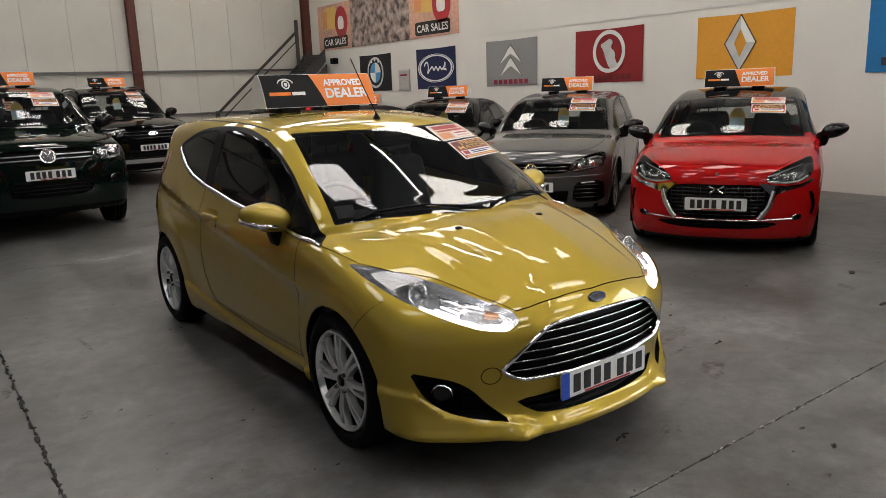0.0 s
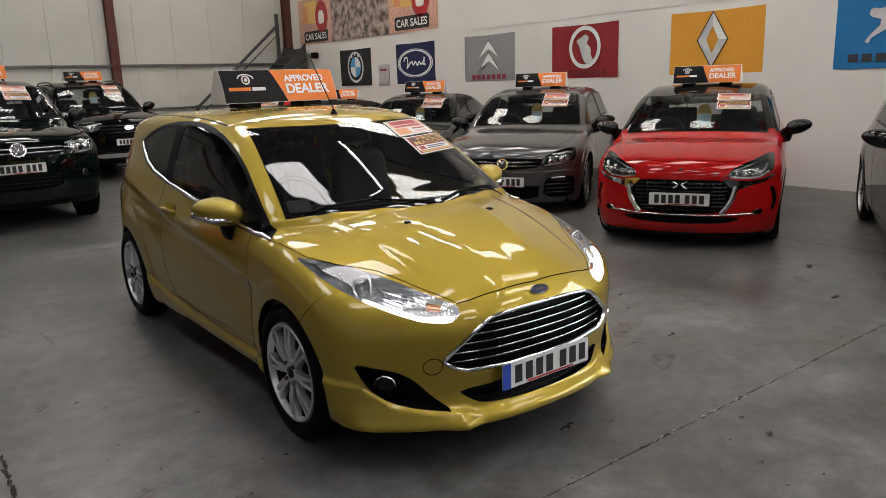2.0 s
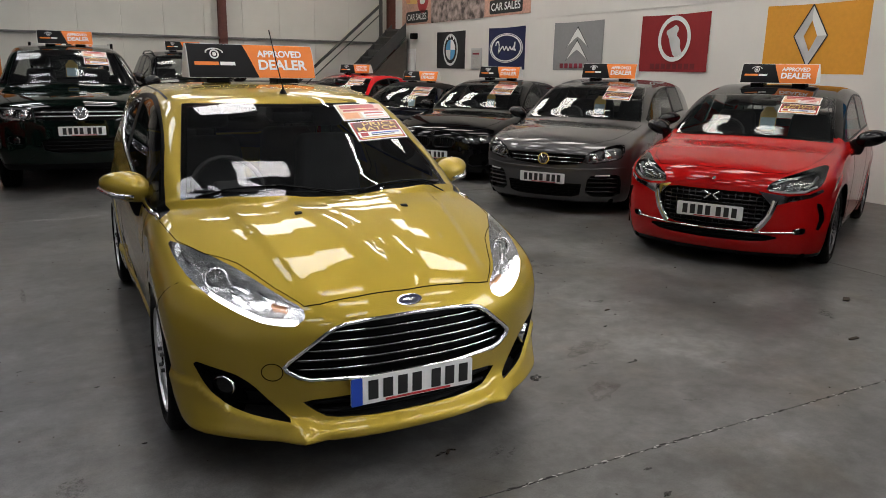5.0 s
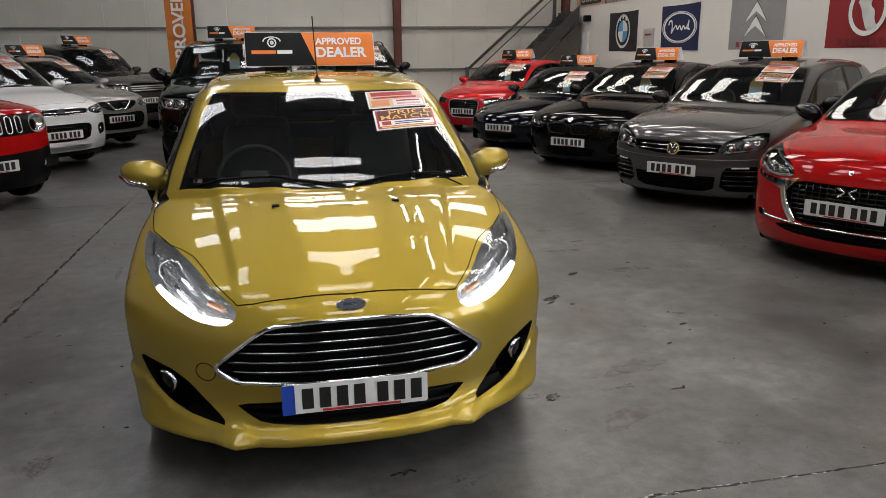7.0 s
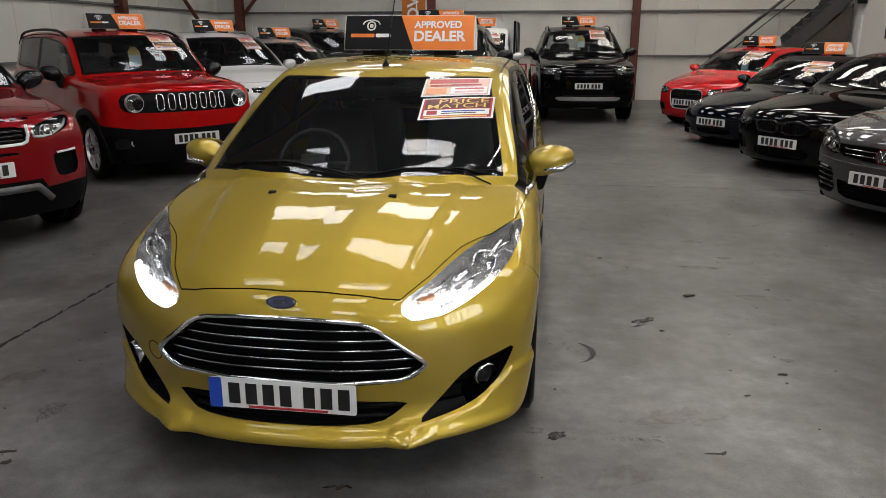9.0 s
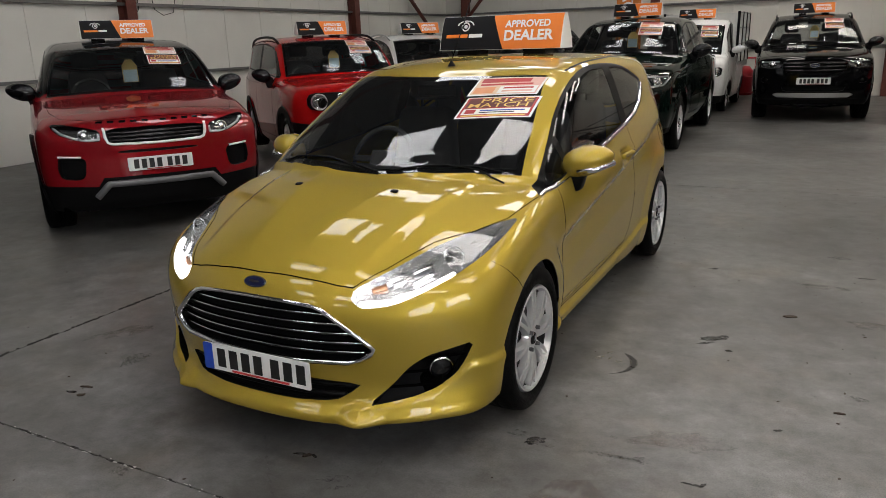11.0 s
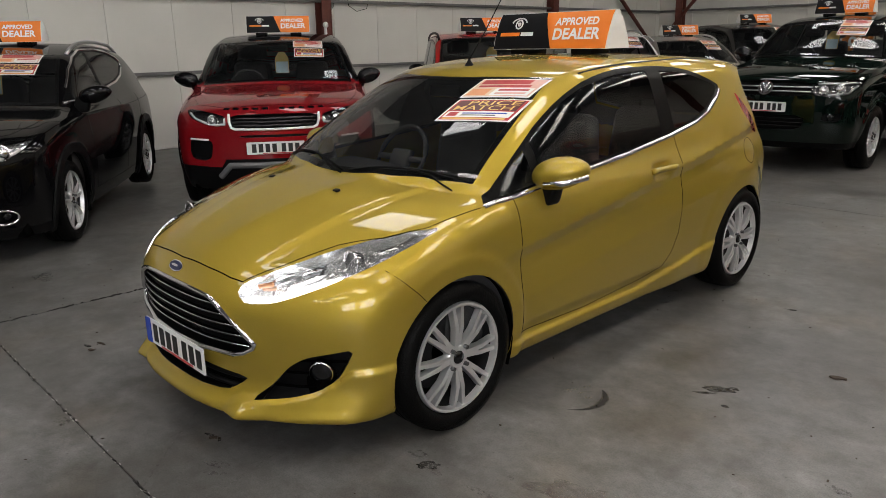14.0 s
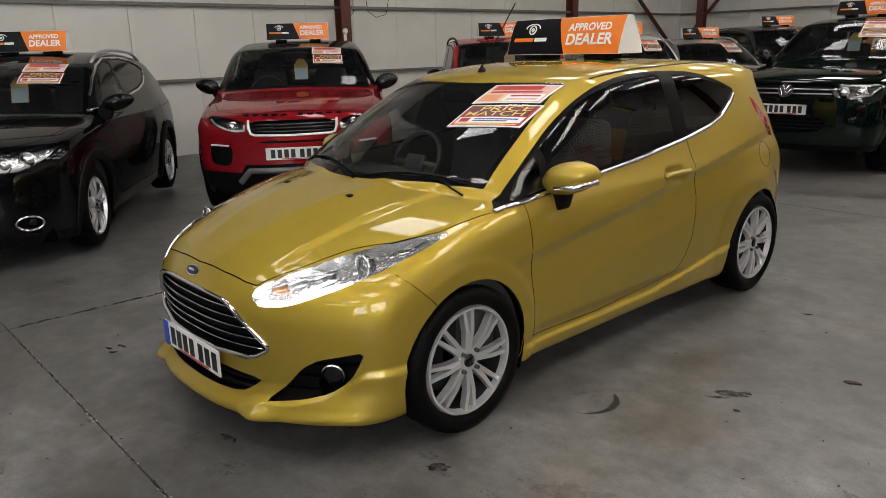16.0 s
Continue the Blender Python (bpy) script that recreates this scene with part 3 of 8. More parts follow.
# unseen end wall, added dark so the car fronts reflect less
wall_south = wall_block("wall_south", WX - 0.2, EX + 0.2, SY - 0.25, SY - 0.05, DARK_WALL, "dark closed roller shutter wall")
ceiling = tagged(part("ceiling", boxed(WX - 0.3, EX + 0.3, SY - 0.3, NY + 0.3, ROOF, ROOF + 0.2), ROOF_MAT), "grey profiled roof sheeting", "ceiling", kind="structure")
# cladding boards with shadow gaps
PW = 1.0
n = int((EX - WX) / PW)
for i in range(n + 1):
    x0 = WX + i * PW
    part("panel", boxed(x0 + 0.002, min(x0 + PW - 0.002, EX), NY, NY + 0.05, 0.0, ROOF, bevel=0.006), CLAD, wall_north)
for i in range(int((NY - SY) / PW) + 1):
    y0 = SY + i * PW
    part("panel", boxed(WX - 0.05, WX, y0 + 0.002, min(y0 + PW - 0.002, NY), 0.0, ROOF, bevel=0.006), CLAD, wall_west)


def steel_post(x, y, turn):
    bm = boxed(-0.10, 0.10, -0.008, 0.008, 0.0, ROOF)
    box(bm, -0.10, 0.10, 0.182, 0.198, 0.0, ROOF)
    box(bm, -0.006, 0.006, 0.006, 0.184, 0.0, ROOF)
    return tagged(part("steel_column", moved(bm, pose(x, y, 0, 0, 0, turn)), STEEL_RED), "red oxide painted steel column against the wall", "column", kind="structure")


for x in (-5.5, -0.1, 5.25):
    steel_post(x, NY - 0.21, 0)
for y in (-4.3, 2.2, 8.7, 15.2):
    steel_post(WX + 0.21, y, 90)
steel_post(EX - 0.1, NY - 0.21, 0)


def rail_beam(name, a, b, z, deep=0.08):
    (x0, y0), (x1, y1) = a, b
    bm = boxed(min(x0, x1), max(x0, x1), min(y0, y1), max(y0, y1), z, z + 0.05)
    return tagged(part(name, bm, STEEL_GREY), "grey galvanised sheeting rail on the wall", "rail", kind="structure")


for z in (1.12, 2.24, 4.3):
    rail_beam("sheeting_rail", (WX, NY - 0.08), (EX, NY - 0.002), z)
    rail_beam("sheeting_rail", (WX + 0.002, SY), (WX + 0.08, NY - 0.09), z)


def rooflight(x, y, w, l, sheet):
    o = part("rooflight", boxed(x - w / 2, x + w / 2, y - l / 2, y + l / 2, ROOF - 0.03, ROOF - 0.004), sheet)
    return tagged(o, "translucent corrugated rooflight lit by the day", "rooflight", "rooflights", "structure")


# the x = 7.0 row is made wider to brighten the east floor and flanks
for x, wide in ((-0.6, 1.4), (2.6, 1.5), (7.0, 2.2)):
    for y in (-7.4, -4.3, -1.2, 1.9, 5.0, 8.2, 11.4, 14.5, 17.6):
        rooflight(x, y, wide, 1.1, DIM_LIGHT if x < 0 else WARM_LIGHT if x > 5 or y > 13 else ROOFLIGHT)


def tube_lamp(x, y):
    lamp = part("tube_lamp", boxed(x - 0.05, x + 0.05, y - 0.9, y + 0.9, ROOF - 0.75, ROOF - 0.70, bevel=0.008), STEEL_GREY)
    tagged(lamp, "slim white fluorescent batten hung under the roof", "lamp", "tube lamps")
    part("tube", boxed(x - 0.035, x + 0.035, y - 0.88, y + 0.88, ROOF - 0.79, ROOF - 0.752, bevel=0.012), TUBE_GLOW, lamp, "lit fluorescent tube")
    for k in (-0.7, 0.7):
        part("hanger", boxed(x - 0.006, x + 0.006, y + k - 0.006, y + k + 0.006, ROOF - 0.70, ROOF), STEEL_GREY, lamp)


for y in (-1.0, 2.2, 5.4, 8.6, 11.8, 15.0):
    tube_lamp(4.9, y)
# roof steel
for y in (-7.7, -4.7, -1.7, 1.3, 4.3, 7.3, 10.3, 13.3, 16.3, 19.3):
    tagged(part("purlin", boxed(WX, EX, y - 0.04, y + 0.04, ROOF - 0.18, ROOF - 0.002), STEEL_GREY), "grey steel roof purlin", "purlin", kind="structure")
for y in (2.2, 8.7, 15.2):
    bm = boxed(WX + 0.1, EX, y - 0.09, y + 0.09, ROOF - 0.20, ROOF - 0.185)
    box(bm, WX + 0.1, EX, y - 0.008, y + 0.008, ROOF - 0.5, ROOF - 0.2)
    box(bm, WX + 0.1, EX, y - 0.09, y + 0.09, ROOF - 0.515, ROOF - 0.5)
    tagged(part("rafter", bm, STEEL_RED), "red oxide painted steel rafter", "rafter", kind="structure")

# ---- cars ----
def wheel_meshes(radius, width, rim, spokes, style, metal, bolts=5):
    """One wheel at the origin with its face towards +x: the alloy rim, tyre and hub cap."""
    w = width / 2
    tyre = part("tyre", lathe([(-w * 0.75, rim), (-w, rim + 0.02), (-w * 1.02, (radius + rim) / 2), (-w * 0.86, radius - 0.008), (-w * 0.5, radius), (-w * 0.18, radius), (-w * 0.17, radius - 0.007), (-w * 0.12, radius - 0.007), (-w * 0.11, radius), (w * 0.11, radius), (w * 0.12, radius - 0.007), (w * 0.17, radius - 0.007), (w * 0.18, radius), (w * 0.5, radius), (w * 0.86, radius - 0.008), (w * 1.02, (radius + rim) / 2), (w, rim + 0.02), (w * 0.75, rim)], 56), RUBBER, smooth=True)
    bm = lathe([(w * 0.8, rim + 0.004), (w * 0.93, rim - 0.002), (w * 0.93, rim - 0.012), (w * 0.66, rim - 0.020)], 56)
    barrel = part("barrel", lathe([(w * 0.66, rim - 0.020), (w * 0.4, rim - 0.026), (-w * 0.7, rim - 0.03)], 40), BARREL, smooth=True)
    face = w * 0.80
    extra = []

    def spoke(angle, w0, w1, lean=0.0, r0=0.045, r1=None, lift=0.0):
        r1 = r1 or rim - 0.012
        bm = bmesh.new()
        pts = []
        for r, ww, x in ((r0, w0, face), ((r0 + r1) / 2, (w0 + w1) / 2, face + 0.012), (r1, w1, face + 0.004)):
            a = angle + lean * (r - r0) / (r1 - r0)
            c, s_ = math.cos(a), math.sin(a)
            for k in (-1, 1):
                for d in (0, 1):
                    pts.append(bm.verts.new((x + lift - 0.028 * d, r * c - k * ww * s_ * (1 - 0.22 * (1 - d)), r * s_ + k * ww * c * (1 - 0.22 * (1 - d)))))
        for i in (0, 4):
            a0, b0, a1, b1 = pts[i], pts[i + 1], pts[i + 2], pts[i + 3]
            c0, d0, c1, d1 = pts[i + 4], pts[i + 5], pts[i + 6], pts[i + 7]
            for q in ((a0, a1, c1, c0), (a0, c0, d0, b0), (a1, b1, d1, c1), (b0, d0, d1, b1)):
                bm.faces.new(q)
        bmesh.ops.recalc_face_normals(bm, faces=bm.faces)
        extra.append(part("spoke", bm, metal))

    for i in range(spokes):
        a = 2 * math.pi * i / spokes + math.pi / 2
        if style == "split":
            for k in (-1, 1):
                spoke(a + k * 0.10, 0.016, 0.013, k * 0.20)
                spoke(a + k * 0.10, 0.012, 0.010, k * 0.42, r0=0.11)
        elif style == "fork":
            for k in (-1, 1):
                spoke(a + k * 0.10, 0.0145, 0.0100, k * 0.012, r0=0.040, lift=0.0007 * (1 + k))
        elif style == "twin":
            for k in (-1, 1):
                spoke(a + k * 0.16, 0.015, 0.012, k * 0.05)
        else:
            spoke(a, 0.032, 0.020, 0.08)
    for i in range(bolts):
        a = 2 * math.pi * (i + 0.5) / bolts
        bolt = lathe([(face + 0.019, 0.0001), (face + 0.019, 0.0085), (face - 0.01, 0.0105)], 10)
        extra.append(part("wheel_bolt", moved(bolt, Matrix.Translation((0, 0.052 * math.cos(a), 0.052 * math.sin(a)))), DARK_ALLOY))
    hr = 0.058 if style == "fork" else 0.085
    hub = lathe([(face - 0.03, hr), (face, hr - 0.005), (face + 0.006, hr * 0.65), (face - 0.004, 0.034), (face + 0.002, 0.030), (face + 0.004, 0.0001)], 30)
    extra.append(part("hub", hub, metal, smooth=True))
    rim_ob = part("wheel", bm, metal, smooth=False)
    cap = part("hub_cap", lathe([(face + 0.001, 0.028), (face + 0.009, 0.025), (face + 0.010, 0.0001)], 24), GLOSS_BLACK, smooth=True)
    brake = part("brake_disc", lathe([(-0.01, 0.06), (0.0, rim * 0.72), (-0.02, rim * 0.72), (-0.02, 0.05)], 40), BARREL)
    return [rim_ob, tyre, cap, brake, barrel] + extra


def unlinked(obs):
    data = [(o.name.split(".")[0], o.data) for o in obs]
    for o in obs:
        bpy.data.objects.remove(o)
    return data


def put_wheels(car, s, data):
    for y in s["axles"]:
        for k in (1, -1):
            m = pose(k * (s["track"]), y, s["wheel"], 0, 0, 0 if k > 0 else 180)
            if y == s["axles"][0]:
                m = pose(k * s["track"], y, s["wheel"], 0, 0, (0 if k > 0 else 180) + s.get("steer", 0))
            w = new("wheel", data[0][1])
            w.parent, w.matrix_basis = car, m
            for name, me in data[1:]:
                o = new(name, me)
                o.parent = w


def mirror_part(car, s, material, side, glass_mat=CHROME):
    """Door mirror: housing on a dark foot."""
    x, y, z = s["mirror"]
    kx, ky, kz = s.get("mirror_size", (0.125, 0.095, 0.082))
    bm = bmesh.new()
    bmesh.ops.create_uvsphere(bm, u_segments=28, v_segments=16, radius=1.0)
    for v in bm.verts:
        p = v.co
        fx, fy, fz = p.x, p.y, p.z
        fy = max(fy, -1.0) if fy < 0 else min(fy, 0.35)
        taper = 1 - 0.22 * (0.5 + 0.5 * fx)
        v.co = (x + kx * fx, y + ky * fy + 0.03 * fx, z + kz * fz * taper + 0.02 * fx)
    m = Matrix.Scale(side, 4, (1, 0, 0))
    moved(bm, m)
    h = part("mirror", bm, material, car, smooth=True)
    foot = bmesh.new()
    if s.get("mirror_lamp"):
        box(foot, x - kx * 0.85, x - kx * 0.05, y - 0.045, y + 0.035, z - kz - 0.062, z - kz * 0.25, bevel=0.016)
    else:
        box(foot, x - kx - 0.05, x - kx * 0.4, y - 0.035, y + 0.035, z - kz - 0.07, z - kz * 0.2, bevel=0.018)
    for v in foot.verts:
        v.co.x -= 0.5 * (v.co.z - (z - kz)) * -1 * 0.6
    part("mirror_foot", moved(foot, m), TRIM, h, "black plastic foot", smooth=True)
    g = slab(disc(1.0, 24, kx * 0.84, kz * 0.74, x, z + 0.01), 0.004)
    part("mirror_glass", moved(g, m @ Matrix.Translation((0, y + ky * 0.36 + 0.012, 0))), glass_mat, h, "mirror glass")
    if s.get("mirror_lamp"):
        b = tube([(x - kx * 0.2, y - ky * 0.86, z - kz * 0.46), (x + kx * 0.5, y - ky * 0.72, z - kz * 0.36), (x + kx * 0.98, y - ky * 0.0 + 0.03, z - kz * 0.1)], 0.015, 8)
        part("mirror_lamp", moved(b, m), CHROME, h, "clear indicator lens", smooth=True)


def plate_part(car, y, z, x=0.0, tilt=0.0, band=False, code=(4, 3), lean=0.0):
    """A number plate whose characters are plain bars."""
    m = pose(x, y, z, tilt, lean, 0)
    p = part("number_plate", moved(slab(rounded(-0.26, 0.26, -0.0555, 0.0555, 0.008), 0.004), m), PLATE_WHITE, car, "white number plate")
    x0 = -0.26
    if band:
        part("plate_band", moved(slab(rounded(-0.26, -0.215, -0.0555, 0.0555, 0.006), 0.003), m @ pose(0, -0.0035, 0)), PLATE_BLUE, p, "blue band")
        x0 = -0.212
    widths = sum(code) * 0.05 + (sum(code) - 2) * 0.011 + 0.033
    a = x0 + (0.26 - x0 - widths) / 2
    first = None
    for g, n in enumerate(code):
        for i in range(n):
            if first is None:
                first = part("plate_bar", boxed(-0.020, 0.020, -0.0025, -0.0005, -0.0385, 0.0385), INK, p)
                first.matrix_basis = m @ pose(a + 0.025, 0, 0)
            else:
                share(first, p, m @ pose(a + 0.025, 0, 0))
            a += 0.061
        a += 0.022
    part("plate_strip", moved(boxed(-0.12, 0.16, -0.0025, -0.0005, -0.052, -0.044), m), STICK_RED, p)
    return p


def drape(skin, name, x0, x1, y0, y1, view, material, parent, out=0.004, sign=1, n=6, bow=0.0, label=""):
    """A thin sheet that lies on the surface."""
    us, vs = np.linspace(x0, x1, n), np.linspace(y0, y1, n)
    pts = [(u, v + bow * u * u) for v in vs for u in us]
    p = skin.on(pts, view, sign, out)
    faces = [(j * n + i, j * n + i + 1, (j + 1) * n + i + 1, (j + 1) * n + i) for j in range(n - 1) for i in range(n - 1)]
    if view == "front":
        faces = [f[::-1] for f in faces]
    ob = mesh_object(name, p, faces, material, parent, normals_of(skin.field, p), label=label)
    return ob


def drape_letters(skin, text, x0, x1, y0, y1, bow, material, parent, out):
    """Letters laid on the windscreen."""
    bm = lettering(text, 1.0, 1.0, bold=0.003)
    v = np.array([q.co[:] for q in bm.verts])
    f = [[q.index for q in p.verts] for p in bm.faces]
    bm.free()
    u, w = x0 + (v[:, 0] + 0.5) * (x1 - x0), y0 + (v[:, 2] + 0.5) * (y1 - y0)
    p = skin.on(np.stack([u, w + bow * u * u], 1), "top", 1, out)
    return mesh_object("sticker_letters", p, f, material, parent, normals_of(skin.field, p))


def price_sticker(car, skin, s, kind, x0, x1, y0, y1):
    """A printed sticker on the windscreen: the upper one orange and cream, the lower one red with words."""
    bow = s["bow"]
    st = drape(skin, "sticker", x0, x1, y0, y1, "top", SIGN_WHITE, car, 0.004, bow=bow, label="printed price sticker")
    X, Y = (lambda a: x0 + (x1 - x0) * a), (lambda a: y0 + (y1 - y0) * a)
    sheet = lambda nm, a, b, c, d, m, o: drape(skin, nm, X(a), X(b), Y(c), Y(d), "top", m, st, o, bow=bow)
    if kind == 0:
        sheet("sticker_print", 0.03, 0.97, 0.05, 0.95, STICK_PINK, 0.0050)
        sheet("sticker_print", 0.03, 0.60, 0.05, 0.95, STICK_CREAM, 0.0053)
        sheet("sticker_print", 0.06, 0.36, 0.10, 0.42, STICK_ORANGE, 0.0060)
        sheet("sticker_print", 0.42, 0.95, 0.08, 0.44, SIGN_WHITE, 0.0060)
        sheet("sticker_bar", 0.08, 0.80, 0.66, 0.90, STICK_RED, 0.0066)
        sheet("sticker_bar", 0.10, 0.86, 0.50, 0.60, STICK_RED, 0.0066)
        sheet("sticker_bar", 0.48, 0.90, 0.30, 0.38, STICK_RED, 0.0066)
        sheet("sticker_bar", 0.48, 0.90, 0.14, 0.22, STICK_PINK, 0.0066)
    else:
        sheet("sticker_print", 0.03, 0.97, 0.05, 0.95, STICK_RED, 0.0050)
        sheet("sticker_print", 0.06, 0.94, 0.46, 0.92, STICK_DARK, 0.0055)
        sheet("sticker_print", 0.06, 0.94, 0.16, 0.42, SIGN_WHITE, 0.0060)
        sheet("sticker_bar", 0.10, 0.24, 0.20, 0.38, STICK_RED, 0.0066)
        sheet("sticker_bar", 0.30, 0.88, 0.30, 0.35, PLATE_BLUE, 0.0066)
        sheet("sticker_bar", 0.30, 0.76, 0.22, 0.26, INK, 0.0066)
        sheet("sticker_bar", 0.08, 0.92, 0.07, 0.13, STICK_YELLOW, 0.0066)
        drape_letters(skin, "PRICE", X(0.24), X(0.92), Y(0.70), Y(0.90), bow, STICK_YELLOW, st, 0.0070)
        drape_letters(skin, "MATCH", X(0.10), X(0.88), Y(0.47), Y(0.67), bow, STICK_YELLOW, st, 0.0070)


def side_outline(s, y0=None, y1=None, inset=0.0):
    """The outline of the side windows in (y, z), or the part of it between y0 and y1."""
    top = curve(s["top"])
    hx = s["rail"]
    zt = lambda y: float(top(y - s["bow"] * hx * hx)) - s["crown"] * hx * hx - s.get("railgap", 0.06) - inset
    zb = lambda y: s["belt"] + s["rise"] * (y - s["axles"][0]) + inset
    eb, et = s["dlo"]
    ys = [y for y in np.arange(s["axles"][0], et, 0.02) if zt(y) - zb(y) > 0.015]
    a = ys[0] if y0 is None else max(ys[0], y0)
    eb, et = (eb - inset, et - inset) if y1 is None else (min(eb - inset, y1), min(et - inset, y1))
    low = [(y, zb(y)) for y in np.linspace(a, eb, 8)]
    high = [(y, zt(y)) for y in np.linspace(et, a, 14)]
    return low + high


def seat_data():
    bm = boxed(-0.24, 0.24, -0.07, 0.07, 0.0, 0.62, bevel=0.05)
    for v in bm.verts:
        k = (v.co.z / 0.62) ** 2
        v.co.x *= 1 - 0.28 * k
        v.co.y += 0.10 * v.co.z
    box(bm, -0.13, 0.13, 0.05, 0.14, 0.66, 0.83, bevel=0.04)
    for k in (-1, 1):
        box(bm, k * 0.05 - 0.006, k * 0.05 + 0.006, 0.08, 0.09, 0.6, 0.68)
    box(bm, -0.25, 0.25, -0.50, 0.05, -0.06, 0.08, bevel=0.04)
    return unlinked([part("seat", bm, CLOTH, smooth=True)])[0][1]


SEAT = seat_data()


def steering_data():
    bm = tube([(0.185 * math.cos(t), 0, 0.185 * math.sin(t)) for t in np.linspace(0, 2 * math.pi, 33)[:-1]], 0.014, 8, closed=True)
    box(bm, -0.075, 0.075, -0.02, 0.025, -0.06, 0.05, bevel=0.015)
    box(bm, -0.18, 0.18, -0.008, 0.008, -0.018, 0.014)
    box(bm, -0.018, 0.018, -0.008, 0.008, -0.18, 0.0)
    return unlinked([part("steering_wheel", bm, CABIN, smooth=True)])[0][1]


STEER = steering_data()


def cabin_parts(car, s, field, h):
    """Dashboard and trim below the windows, seats and steering wheel."""
    cut = s["belt"] - 0.03
    inner = lambda x, y, z: smax(smax(field(x, y, z) + 0.05, z - cut + 0 * x + 0 * y, 0.05), s["cowl"] - 0.05 - y + 0 * x + 0 * z, 0.03)
    back = lambda x, y, z: smax(inner(x, y, z), 0.0 * x + y - s["cowl"] - 0.62 - 0.10 * np.abs(x), 0.06)
    v, f = polygonise(back, (0, s["cowl"] - 0.1, 0.3), (s["half"], s["cowl"] + 0.8, cut + 0.1), 0.05)
    mesh_object("dashboard", v, f, CABIN, car, normals_of(back, v))
    tub = lambda x, y, z: smax(field(x, y, z) + 0.05, z - (s["belt"] - 0.28) + 0 * x + 0 * y, 0.05)
    v, f = polygonise(tub, (0, s["cowl"] - 0.1, 0.25), (s["half"], s["length"] - 0.1, s["belt"] + 0.1), 0.07)
    mesh_object("cabin_floor", v, f, CABIN, car, normals_of(tub, v))
    sy, sz = s["seats"], s["belt"] - 0.40
    for k in (-1, 1):
        o = new("seat", SEAT)
        o.parent, o.matrix_basis = car, pose(k * 0.36, sy, sz)
        if s.get("rear_seats", True):
            o = new("rear_seat", SEAT)
            o.parent, o.matrix_basis = car, pose(k * 0.34, sy + 0.82, sz - 0.02)
    o = new("steering_wheel", STEER)
    o.parent, o.matrix_basis = car, pose(-0.36, s["cowl"] + 0.72, s["belt"] - 0.02, -28, 0, 0)
    b = bmesh.new()
    box(b, -0.11, 0.11, -0.012, 0.012, -0.03, 0.03, bevel=0.01)
    part("rear_view_mirror", moved(b, pose(0, s["head"] - 0.06, s["high"] - 0.17)), GLOSS_BLACK, car)


def islands(cutout, least=8):
    """The connected pieces of a cut panel, without crumbs."""
    v, f = cutout
    up = list(range(len(v)))

    def root(i):
        while up[i] != i:
            up[i] = up[up[i]]
            i = up[i]
        return i

    for q in f:
        for i in q[1:]:
            up[root(int(i))] = root(int(q[0]))
    sets = {}
    for q in f:
        sets.setdefault(root(int(q[0])), []).append(q)
    out = []
    for fs in sets.values():
        if len(fs) >= least:
            use = sorted({int(i) for q in fs for i in q})
            at = {i: j for j, i in enumerate(use)}
            out.append((np.asarray(v)[use], [[at[int(i)] for i in q] for q in fs]))
    return out


